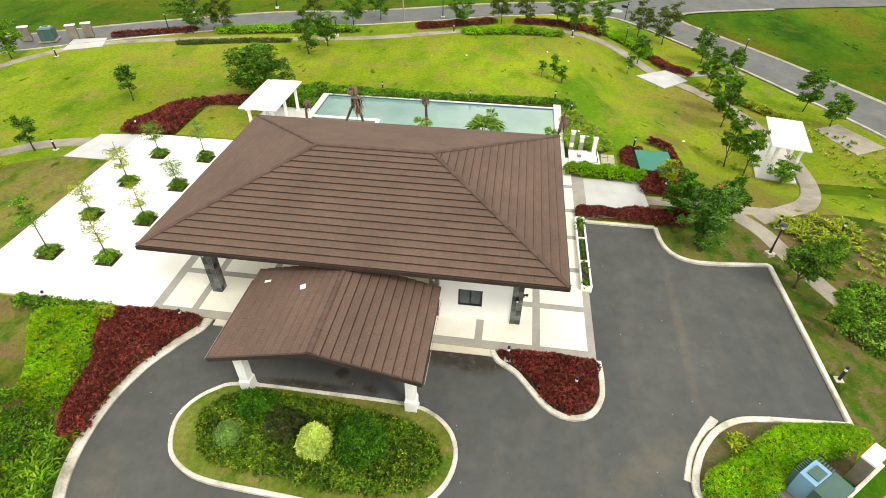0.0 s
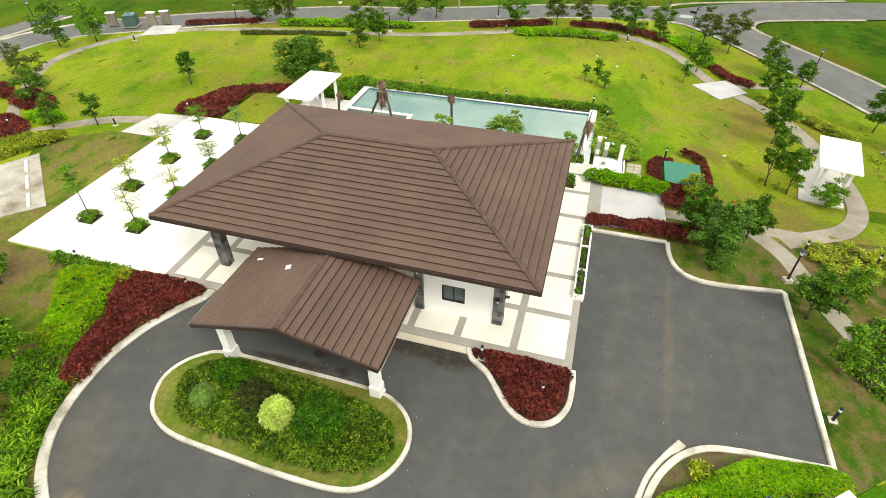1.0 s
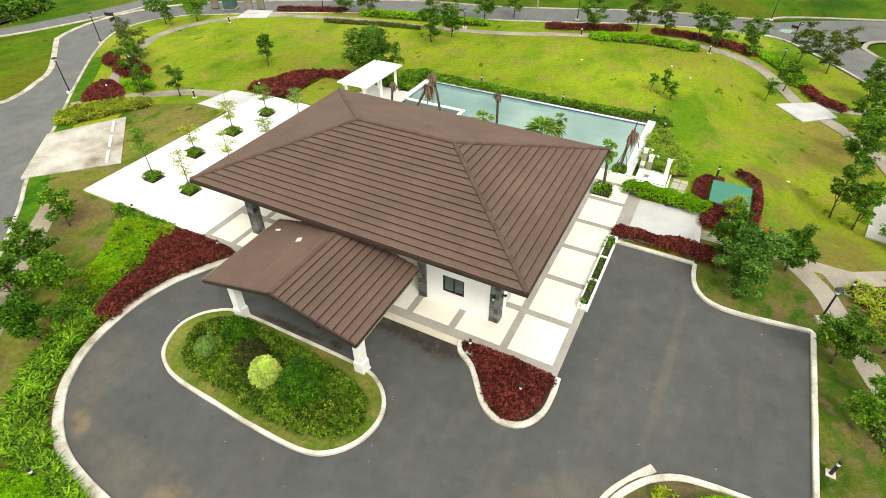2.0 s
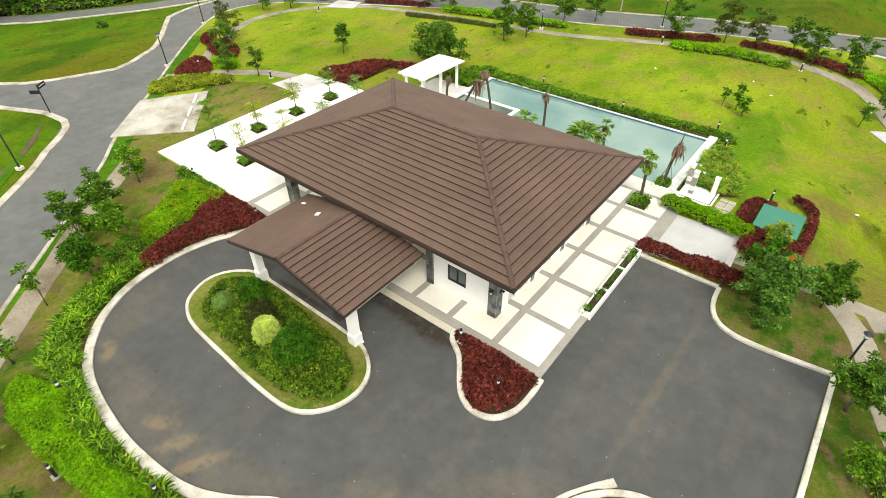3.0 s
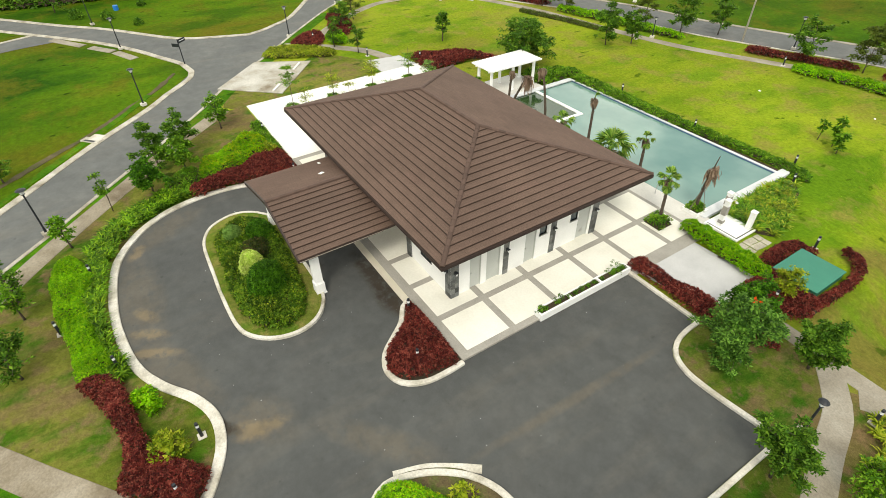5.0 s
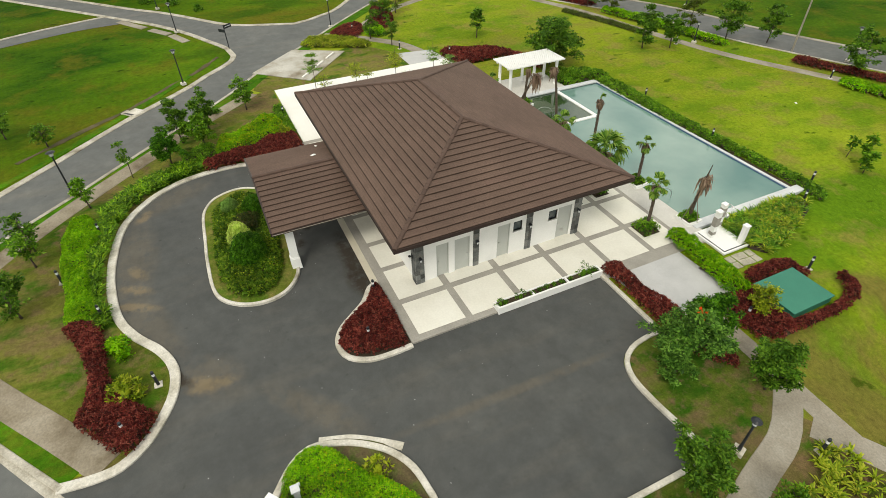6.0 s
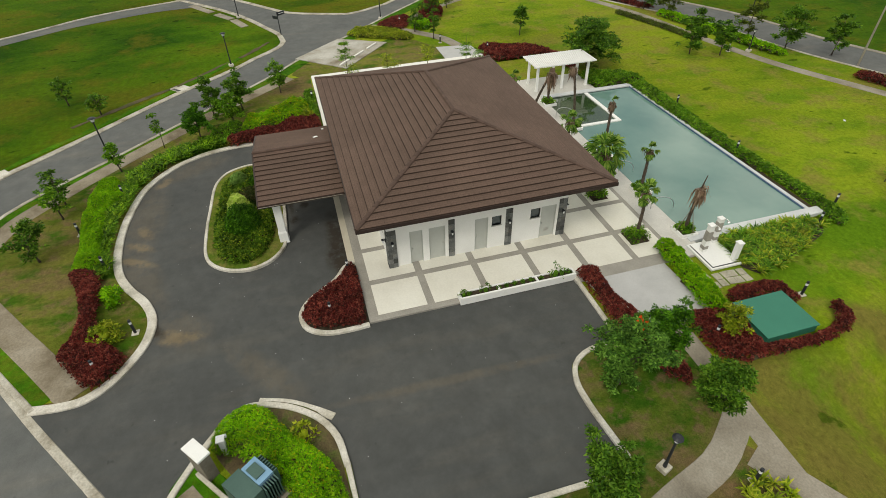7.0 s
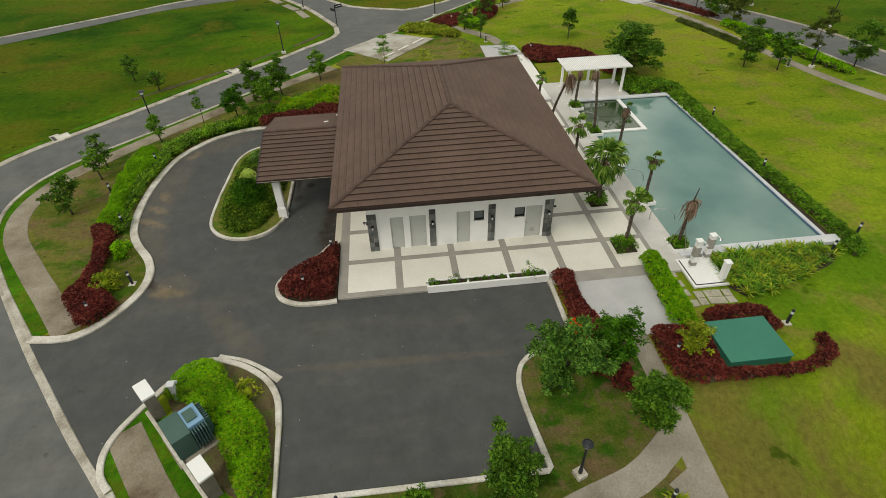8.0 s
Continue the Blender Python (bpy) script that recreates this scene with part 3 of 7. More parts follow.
def jittered(lo, hi, step, r):
    gx, gy = np.meshgrid(np.arange(lo[0], hi[0], step), np.arange(lo[1], hi[1], step))
    return (gx + r.uniform(-0.5, 0.5, gx.shape) * step).ravel(), (gy + r.uniform(-0.5, 0.5, gy.shape) * step).ravel()


def bed(name, outline, h, leaf, density, material, label, category, z=0.1, edge=0.4, bumpy=1.6, seed=1, flowers=None, flower_share=0.03, ratio=0.55, soil=True):
    """A planted bed: a dark mound within, thousands of leaves over it."""
    r = np.random.RandomState(seed)
    o = np.asarray(outline)
    lo, hi = o.min(0), o.max(0)
    step = leaf * 0.98
    px, py = jittered(lo, hi, step, r)
    ok, e = inside(px, py, outline)
    ok &= r.rand(len(px)) < np.clip(0.75 + e / edge, 0, 1)
    px, py, e = px[ok], py[ok], e[ok]
    bump = lumps(px, py, bumpy * 2.2, seed)
    fine = lumps(px, py, bumpy * 8, seed + 5)
    top = h * np.sqrt(np.clip((e + 0.04) / edge, 0.03, 1)) * (0.62 + 0.4 * bump + 0.16 * fine)
    top += leaf * r.uniform(-0.7, 0.6, len(px))
    per = int(np.clip(density * step * step * 0.8, 7, 16))
    v, f = rosettes(np.column_stack([px, py, z + np.maximum(top, 0.03)]), leaf, per, r, ratio=ratio)
    bump = np.repeat(bump, per)
    mats = np.zeros(len(f), int)
    if flowers is not None:
        mats[(r.rand(len(f)) < flower_share) & (bump > 0.45)] = 2
    # the mound under the leaves, soil-dark to stand for shade in the gaps
    g = 0.22
    gx, gy = np.meshgrid(np.arange(lo[0] - g, hi[0] + 2 * g, g), np.arange(lo[1] - g, hi[1] + 2 * g, g))
    fx, fy = gx.ravel(), gy.ravel()
    okm, em = inside(fx, fy, outline)
    zm = z - 0.02 + np.where(okm, 0.72 * h * np.sqrt(np.clip(em / edge, 0, 1)) * (0.62 + 0.4 * lumps(fx, fy, bumpy * 2.2, seed)), -0.12)
    rows, cols = gx.shape
    idx = np.arange(rows * cols).reshape(rows, cols)
    quads = np.stack([idx[:-1, :-1], idx[:-1, 1:], idx[1:, 1:], idx[1:, :-1]], -1).reshape(-1, 4)
    quads = quads[okm[quads].sum(1) >= 4]
    base = len(v)
    v = np.concatenate([v, np.column_stack([fx, fy, zm])])
    faces = np.concatenate([f, quads + base])
    mats = np.concatenate([mats, np.ones(len(quads), int)])
    ob = raw(name, v, faces, [material, SOIL, flowers or material], mats=mats)
    return tagged(ob, label, category, kind="stuff")


def blade_bed(name, outline, h, spacing, material, label, category, z=0.08, seed=1, blades=15, wide=0.05, lean=1.0, keep=1.0):
    """A bed of strap-leaved plants: arching blades out of many hearts."""
    r = np.random.RandomState(seed)
    o = np.asarray(outline)
    lo, hi = o.min(0), o.max(0)
    n = int((hi - lo).prod() / spacing ** 2)
    px, py = r.uniform(lo[0], hi[0], n), r.uniform(lo[1], hi[1], n)
    ok, e = inside(px, py, outline)
    ok &= r.rand(n) < keep
    px, py = np.repeat(px[ok], blades), np.repeat(py[ok], blades)
    m = len(px)
    a, out, tall = r.uniform(0, 6.283, m), r.uniform(0.25, 1.0, m) * h * lean, h * r.uniform(0.6, 1.15, m)
    steps = []
    for t, w in ((0.0, 0.6), (0.45, 1.0), (0.8, 0.7), (1.0, 0.08)):
        reach, rise = out * t ** 1.3, tall * (1.35 * t - 0.75 * t ** 2.4)
        c = np.column_stack([px + np.cos(a) * reach, py + np.sin(a) * reach, z + rise])
        s = np.column_stack([-np.sin(a), np.cos(a), 0 * a]) * (wide * w / 2)
        steps += [c - s, c + s]
    v = np.stack(steps, 1).reshape(-1, 3)
    b = np.arange(m)[:, None] * 8
    f = np.concatenate([b + np.array([[0, 1, 3, 2]]), b + np.array([[2, 3, 5, 4]]), b + np.array([[4, 5, 7, 6]])])
    ob = raw(name, v, f, material)
    return tagged(ob, label, category, kind="stuff")


def shrub(name, x, y, rx, ry, h, leaf, count, material, label, z=0.1, seed=1, group="", sprouts=0.12):
    """A rounded shrub: short stems, leaves in clumps over an uneven dome."""
    r = np.random.RandomState(seed)
    ob = thing(name, label, "shrub", (x, y, z), group=group)
    per = 8
    fans = max(10, count // per)
    u = r.normal(size=(fans, 3))
    u /= np.linalg.norm(u, axis=1, keepdims=True)
    u[:, 2] = np.abs(u[:, 2]) * 1.15 - 0.15
    c = r.normal(size=(34, 3))
    c /= np.linalg.norm(c, axis=1, keepdims=True)
    swell = 0.84 + 0.2 * np.max(u @ c.T, axis=1) ** 8 + 0.04 * r.normal(size=fans)
    deep = 1 - 0.22 * r.rand(fans) ** 2.5
    p = u * (rx, ry, h) * (swell * deep)[:, None]
    p[:, 2] = np.maximum(p[:, 2] + 0.12 * h, 0.03)
    v, f = rosettes(p, leaf, per, r, rise=0.5, spread=0.2, ratio=0.5)
    raw("crown", v, f, material, ob)
    core = bmesh.new()
    bmesh.ops.create_icosphere(core, subdivisions=3, radius=1.0)
    for w in core.verts:
        q = 0.78 if count > 1500 else 0.35
        w.co = Vector((w.co.x * rx * q, w.co.y * ry * q, max(0.0, w.co.z * h * q + 0.12 * h)))
    part("stem", core, material, ob)
    return ob


def tree(name, x, y, h, radius, material, label, seed=1, leaf=0.17, count=1500, low=0.36, trunk=0.055, z=0.1, limbs=9, flowers=0, squat=0.75, lean=(0, 0), group=""):
    """A young tree: tapered trunk, forking limbs, leaves in loose clumps at the twigs."""
    r = np.random.RandomState(seed)
    ob = thing(name, label, "tree", (x, y, z), group=group)
    top = Vector((lean[0], lean[1], h * 0.8))
    bend = Vector((r.uniform(-0.12, 0.12), r.uniform(-0.12, 0.12), 0)) * h * 0.3
    axis = [top * t + bend * math.sin(t * 3.1) for t in np.linspace(0, 1, 7)]
    axis[0].z = -0.05
    wood = [tube(axis, [trunk * (1.25 if i == 0 else 1) * (1 - 0.8 * i / 6) for i in range(7)], 8)]
    heart = Vector((lean[0], lean[1], h * (low + 1) / 2))
    tall = h * (1 - low) / 2
    tips = []
    for k in range(limbs):
        a = 2.4 * k + r.uniform(-0.6, 0.6)
        t = low * 0.6 + (0.95 - low * 0.6) * (k + 0.5) / limbs
        start = top * t + bend * math.sin(t * 3.1)
        up = -0.8 + 1.75 * (k + r.uniform(0.0, 1.0)) / limbs
        flat = math.sqrt(max(0.08, 1 - up * up)) * r.uniform(0.55, 1.12)
        end = heart + Vector((math.cos(a) * radius * 0.88 * flat, math.sin(a) * radius * 0.88 * flat, up * tall * r.uniform(0.75, 1.0)))
        if end.z < start.z - 0.05:
            end.z = start.z + r.uniform(-0.1, 0.2)
        mid = (start + end) / 2 + Vector((0, 0, 0.12 * (end - start).length))
        wood.append(tube([start, mid, end], [trunk * 0.45, trunk * 0.3, trunk * 0.1], 5))
        tips += [end, (mid + end) / 2]
        for _ in range(3):
            side = mid.lerp(end, r.uniform(0.1, 0.9)) + Vector(r.normal(size=3) * (0.26, 0.26, 0.2)) * radius
            wood.append(tube([mid, (mid + side) / 2 + Vector((0, 0, 0.04)), side], [trunk * 0.25, trunk * 0.16, trunk * 0.07], 4))
            tips.append(side)
    tips += [heart + Vector((0, 0, tall * 0.9)), heart + Vector((0.1, 0, tall * 0.4))]
    v, f = joined(wood)
    raw("trunk", v, f, BARK, ob, smooth=True)
    c = np.array([tuple(q) for q in tips])
    heavy = r.rand(len(c)) ** 1.2 + 0.1
    per = 9
    fans = max(12, int(count * 0.8) // per)
    which = r.choice(len(c), fans, p=heavy / heavy.sum())
    size = (0.06 + 0.085 * heavy) * radius
    off = r.normal(size=(fans, 3)) * (1, 1, squat * 0.85)
    off /= np.maximum(1.0, np.linalg.norm(off, axis=1, keepdims=True) / 1.5)
    p = c[which] + off * size[which][:, None] + (0, 0, 0.02)
    p[:, 2] = np.maximum(p[:, 2], h * 0.15)
    v, f = rosettes(p, leaf * 1.15, per, r, rise=0.35, spread=0.25, ratio=0.46, shared=0.5, droop=0.15, depth=0.4)
    count = fans
    mats = np.zeros(len(f), int)
    mm = [material]
    raw("crown", v, f, mm, ob, mats=mats)
    if flowers:
        fp = p[np.argsort(-p[:, 2] + 0.5 * r.rand(count))[:flowers * 9:9]]
        fp = np.repeat(fp, 6, axis=0) + r.normal(size=(6 * len(fp), 3)) * 0.03 + (0, 0, 0.08)
        v, f = leaf_mesh(fp, r.normal(size=fp.shape) + (0, 0, 0.8), np.full(len(fp), 0.15), np.full(len(fp), 0.1), r)
        raw("blossom", v, f, ORANGEFLOWER, ob, "orange-red blossom clusters")
    return ob


# ---- ground, roads and kerbs ----
def ground_sheet():
    bm = bmesh.new()
    bmesh.ops.create_grid(bm, x_segments=90, y_segments=90, size=1.0)
    for v in bm.verts:
        x, y = v.co.x, v.co.y
        r = max(abs(x), abs(y))
        v.co = Vector((x * 140 + x * r ** 6 * 1700, y * 140 + 20 + y * r ** 6 * 1700, -0.02))
        far = max(0.0, math.hypot(v.co.x + 5, v.co.y - 25) - 95)
        v.co.z += min(14, far * 0.03) * (0.6 + 0.5 * noise.noise((v.co.x * 0.008, v.co.y * 0.008, 2)))
    x0, x1, y0, y1 = -17.4, 2.2, 31.6, 40.0
    for co, no in (((x0, 0, 0), (1, 0, 0)), ((x1, 0, 0), (1, 0, 0)), ((0, y0, 0), (0, 1, 0)), ((0, y1, 0), (0, 1, 0))):
        bmesh.ops.bisect_plane(bm, geom=bm.verts[:] + bm.edges[:] + bm.faces[:], plane_co=co, plane_no=no)
    hole = [f for f in bm.faces if x0 < f.calc_center_median().x < x1 and y0 < f.calc_center_median().y < y1]
    bmesh.ops.delete(bm, geom=hole, context="FACES")
    return tagged(part("ground", bm, FIELD, smooth=True), "wide rough green grass fields round the park", "ground", kind="structure")


ground_sheet()

# the park's edge along the loop road, from the drive's mouth clockwise
ROAD_SW = curve([(3.75, 0.35), (-0.5, -2.95), (-4.6, -5.55), (-8.6, -6.5), (-12.2, -5.35), (-15.0, -2.95), (-17.4, -0.55), (-19.9, 1.8), (-24.5, 6.2), (-29.9, 11.1), (-33.1, 13.6), (-37.5, 18.0), (-40.7, 21.1), (-45.0, 25.2), (-51.0, 31.4), (-54.6, 36.5), (-54.6, 41.0), (-52.4, 44.4)], step=1.0)
# the road is narrower where the park bulges, so its far edge keeps a line of its own
FAR_LINE = curve([(3.75, 0.35), (-0.5, -2.95), (-4.6, -5.4), (-8.6, -6.1), (-11.9, -4.9), (-14.6, -2.4), (-19.2, 1.9), (-24.2, 6.4), (-30.0, 12.3), (-37.4, 17.6), (-44.2, 23.6), (-51.0, 31.0), (-54.6, 36.5), (-54.6, 41.0), (-52.4, 44.4)], step=1.0)
ROAD_N = curve([(-52.4, 44.4), (-44.0, 49.6), (-36.5, 53.6), (-28.5, 57.2), (-20.0, 58.9), (-12.0, 61.8), (-4.5, 64.8), (4.0, 66.8), (9.2, 66.6), (12.3, 63.4), (16.4, 57.2), (20.0, 51.2), (22.9, 45.8), (26.2, 39.2), (29.5, 30.0), (30.4, 22.5), (27.6, 17.6), (22.0, 13.8), (11.6, 6.6)], step=1.0)

DRIVE_W = curve([(-14.75, 14.1), (-14.85, 13.5), (-15.5, 12.5), (-16.3, 10.8), (-16.6, 9.0), (-16.45, 7.1), (-15.85, 5.4), (-14.6, 3.85), (-12.6, 2.6), (-9.9, 2.05), (-7.2, 1.95), (-4.75, 2.26), (-3.1, 2.95), (-1.6, 4.0), (-0.25, 4.5), (1.05, 4.42), (2.15, 3.95), (3.15, 3.25), (3.8, 2.35), (3.9, 1.4), (3.75, 0.25)], step=0.3)
BED_SE = curve([(11.6, 6.5), (11.0, 6.0), (10.1, 5.75), (9.2, 5.9), (8.2, 6.45), (7.1, 7.2), (6.25, 7.95), (5.88, 8.7), (6.05, 9.6), (6.5, 10.55), (7.3, 11.5), (8.3, 12.08), (9.6, 12.3)], step=0.3)
PARK_E = [(9.6, 12.3), (12.52, 12.45), (12.54, 17.0), (12.56, 21.87)] + curve([(12.56, 21.87), (11.2, 21.7), (9.9, 21.57), (8.75, 21.58), (7.85, 21.95), (7.35, 22.65), (7.15, 23.5), (7.1, 24.45)], step=0.3)

sheet("lawn", ROAD_SW[:-1] + ROAD_N + BED_SE[1:] + PARK_E[1:] + [(3.0, 24.45), (3.3, 30.9), (3.0, 40.0), (-21.0, 40.0), (-21.0, 36.0), (-26.0, 36.0), (-28.5, 30.9), (-28.3, 14.3)] + DRIVE_W[:-1], 0.06, LAWN)
tagged(bpy.data.objects["lawn"], "mown yellow-green lawn with dry and dark patches", "lawn", kind="structure")
# lawn reaches under the terrace edges, which stand on it
slab_west = [p for p in offset(DRIVE_W, -0.3) if p[1] < 13.9][::-1]
WESTLAWN = curve([(3.45, 1.85), (0.95, -0.1), (-1.75, -2.25), (-4.75, -4.4), (-7.65, -5.2), (-10.9, -4.45), (-14.0, -2.1), (-16.3, -0.1), (-18.4, 1.85), (-20.9, 4.3), (-23.8, 7.05), (-28.4, 12.7)], step=0.8) + [(-28.2, 14.2), (-15.2, 14.2)] + slab_west[::-1]
tagged(sheet("lawn_west", WESTLAWN, 0.066, DRYLAWN), "dry brownish lawn between footpath and drive", "lawn", kind="structure")
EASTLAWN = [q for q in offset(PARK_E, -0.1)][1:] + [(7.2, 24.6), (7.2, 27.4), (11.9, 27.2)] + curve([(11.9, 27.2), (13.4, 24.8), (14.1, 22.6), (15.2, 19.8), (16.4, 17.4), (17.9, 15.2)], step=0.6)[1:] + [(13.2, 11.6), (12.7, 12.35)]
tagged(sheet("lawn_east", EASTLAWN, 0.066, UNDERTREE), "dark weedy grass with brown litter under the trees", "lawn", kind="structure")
BANK_EARTH = curve([(13.0, 26.3), (13.7, 24.8), (14.4, 22.6), (15.5, 19.9), (16.8, 17.4), (18.6, 15.3), (21.5, 17.0), (23.6, 21.0), (23.0, 25.0), (20.0, 27.2), (17.0, 27.3), (14.8, 26.8)], True, 0.6)
tagged(sheet("bank_earth", BANK_EARTH, 0.07, BANKSOIL), "dry brown earth with thin grass on the bank", "soil", kind="structure")
sheet_w = [(-31.6, 16.6), (-31.9, 14.4), (-30.2, 13.0), (-28.3, 13.3), (-28.25, 20.0), (-28.6, 26.9), (-32.0, 27.0), (-36.0, 24.4), (-35.4, 22.0)]
tagged(sheet("lawn_plaza_side", curve(sheet_w, True, 0.8), 0.07, DRYLAWN), "dry lawn between plaza and parking apron", "lawn", kind="structure")
DRIVE = DRIVE_W + [(11.6, 6.6)] + BED_SE[1:] + PARK_E[1:] + [(2.9, 24.45), (2.9, 14.2)]
tagged(sheet("driveway", DRIVE, 0.012, ASPHALT), "grey asphalt drive and car park with silt stains", "driveway", kind="structure")


def road(name, near, width, label):
    far = offset(near, width)
    return tagged(sheet(name, near + far[::-1], 0.0, ROADTOP), label, "road", kind="structure")


road("road_north", offset(ROAD_N, -0.3), 5.9, "grey asphalt loop road behind the park")
mouth = [(13.2, 7.75), (11.6, 6.6), (7.7, 3.45), (3.75, 0.35), (1.6, -1.35)]
tagged(sheet("road_south", mouth + offset(mouth, 5.6)[::-1], -0.006, ROADTOP), "grey asphalt loop road before the drive", "road", kind="structure")
BRANCH_S = curve([(-39.0, 12.4), (-41.7, 12.1), (-44.6, 10.8), (-49.2, 8.65), (-53.8, 5.8), (-57.5, 2.9), (-64.0, -2.4), (-78.0, -14.0)], step=1.5)
BRANCH_N = curve([(-46.8, 20.2), (-48.2, 16.6), (-49.8, 13.6), (-52.8, 11.2), (-56.1, 8.9), (-59.2, 6.5), (-61.7, 4.1), (-65.1, 1.2), (-80.0, -11.0)], step=1.5)
tagged(sheet("road_west", [(-36.0, 16.0)] + BRANCH_S + BRANCH_N[::-1], -0.006, ROADTOP), "asphalt side road running between grass fields", "road", kind="structure")
bn = curve([(9.0, 67.0), (17.0, 72.5), (30.0, 77.0), (60.0, 84.0)], step=1.5)
tagged(sheet("road_north_east", offset(bn, 4.2) + offset(bn, -3.0)[::-1], -0.006, ROADTOP), "asphalt side road beyond the junction", "road", kind="structure")


def kerb(name, line, label, width=0.28, top=0.15, side=0.0, closed=False, material=KERB, low=-0.02):
    ob = part(name, ribbon(line, width, low, top, closed, side, 0.1), material)
    return tagged(ob, label, "kerb", kind="structure")


kerb("kerb_drive_west", offset(DRIVE_W, -0.12), "pale weathered concrete kerb round the drive", 0.42, 0.11)
kerb("kerb_corner_bed", offset(BED_SE, -0.13), "pale concrete kerb round the flower bed", 0.26)
kerb("kerb_car_park", offset(PARK_E, -0.12), "pale concrete kerb round the car park", 0.22)
kerb("kerb_car_park_end", [(7.15, 24.55), (2.95, 24.55)], "pale concrete kerb at the car park's end", 0.2)
kerb("kerb_road_south_west", offset(ROAD_SW, -0.05), "pale concrete road kerb", 0.26, 0.12, material=ROADKERB)
kerb("kerb_road_north", offset(ROAD_N, -0.05), "pale concrete road kerb", 0.26, 0.12, material=ROADKERB)
FAR_SW, FAR_N = offset(FAR_LINE, 5.3), offset(ROAD_N, 5.6)
one = [p for p in FAR_SW if p[0] > -35.2]
two = [p for p in FAR_SW if p[0] < -48 and p[1] > 31]
kerb("kerb_road_far", one + curve([one[-1], (-36.6, 11.1), (-37.8, 12.0), (-39.2, 12.4)], step=0.5)[1:] + BRANCH_S[1:], "wide pale concrete gutter and kerb beside the road", 0.55, 0.06, material=ROADKERB)
SIDE_BEND = curve([BRANCH_N[0], (-47.3, 21.8), (-48.4, 23.6), (-50.4, 26.3), two[0]], step=1.0)
tagged(sheet("road_south_west", offset(ROAD_SW, -0.3) + two[::-1] + SIDE_BEND[-2::-1] + [BRANCH_S[0]] + one[::-1], 0.0, ROADTOP), "grey asphalt loop road beside the park", "road", kind="structure")
kerb("kerb_side_road", BRANCH_N[::-1] + SIDE_BEND[1:] + two[1:], "wide pale concrete gutter and kerb beside the road", 0.55, 0.06, material=ROADKERB)
kn = [p for p in FAR_N if p[1] > 49 and p[0] < 5.0]
kerb("kerb_road_north_far", kn + curve([kn[-1], (8.0, 73.2), (12.0, 76.0), (30.0, 82.0)], step=1.0)[1:], "wide pale concrete gutter beside the road", 0.5, 0.06, material=GUTTER)
ke = [p for p in FAR_N if p[0] > 17.5 and p[1] < 66]
kerb("kerb_road_east_far", curve([(30.0, 73.6), (20.0, 70.6), (17.6, 68.6), (17.2, 67.0), ke[0]], step=1.0) + ke[1:], "wide pale concrete gutter beside the road", 0.5, 0.06, material=GUTTER)
kerb("gutter_drive_mouth", curve([(-0.6, -3.15), (3.7, 0.05), (6.6, 2.32), (9.1, 4.32), (11.9, 6.75)], step=0.6), "pale concrete drain strip across the drive's mouth", 0.34, 0.024, material=ROADKERB)

# ---- verge and footpaths ----
PATH_SW = curve([(3.45, 1.85), (0.95, -0.1), (-1.75, -2.25), (-4.75, -4.4), (-7.65, -5.2), (-10.9, -4.45), (-14.0, -2.1), (-16.3, -0.1), (-18.4, 1.85), (-20.9, 4.3), (-23.8, 7.05), (-28.6, 12.4)], step=0.6)
tagged(part("path_roadside", ribbon(PATH_SW, 1.25, 0.0, 0.085), MUDDY), "brownish concrete footpath beside the road", "path", kind="structure")
VERGE_SW = [q for q in ROAD_SW if q[0] > -50.0 and q[1] < 31.0]
tagged(part("verge", ribbon(offset(VERGE_SW, -0.75), 1.3, 0.0, 0.08), VERGE), "strip of vivid green grass between path and kerb", "verge", kind="structure")


def path(name, points, width, label="pale grey concrete garden path", z=0.085, material=CONCRETE):
    return tagged(part(name, ribbon(curve(points, step=0.5), width, 0.0, z), material), label, "path", kind="structure")


path("path_garden_south", [(6.9, 27.4), (9.5, 27.35), (12.0, 27.2), (14.6, 27.1)], 0.95)
path("path_garden_curve", [(13.4, 26.3), (15.2, 27.3), (16.8, 28.3), (17.75, 29.7), (18.15, 31.6), (18.1, 34.6), (17.6, 37.8), (16.4, 41.8), (14.6, 45.0), (13.2, 46.8)], 1.15, "curved pale concrete garden path")
path("path_garden_east", [(11.8, 27.0), (12.6, 26.0), (13.35, 24.8), (14.05, 22.6), (15.15, 19.8), (16.4, 17.4), (17.9, 15.2)], 1.1)
path("path_lawn_north", [(-47.6, 33.6), (-49.3, 37.6), (-49.0, 42.0), (-46.4, 46.6), (-43.3, 49.0), (-35.3, 51.6), (-25.5, 53.2), (-17.6, 54.8), (-10.5, 57.6), (-6.2, 59.4), (-1.0, 60.9), (3.6, 60.4), (7.2, 57.8), (9.3, 54.2), (10.5, 51.2), (11.4, 49.0)], 1.1, "long curved concrete path round the lawn")
path("path_lawn_west", [(-41.0, 22.0), (-39.6, 24.0), (-36.6, 26.8), (-34.4, 28.4), (-31.6, 29.3)], 1.2)
path("path_lawn_west_arm", [(-39.2, 24.6), (-41.0, 26.0), (-43.4, 28.0), (-47.6, 33.6)], 1.0)
path("path_north_east_arm", [(13.2, 49.0), (15.8, 49.6), (19.6, 50.4)], 1.0)


def slab(name, outline, top, material, label, category="paving", thick=0.14):
    return tagged(sheet(name, outline, top, material, thick=thick), label, category, kind="structure")


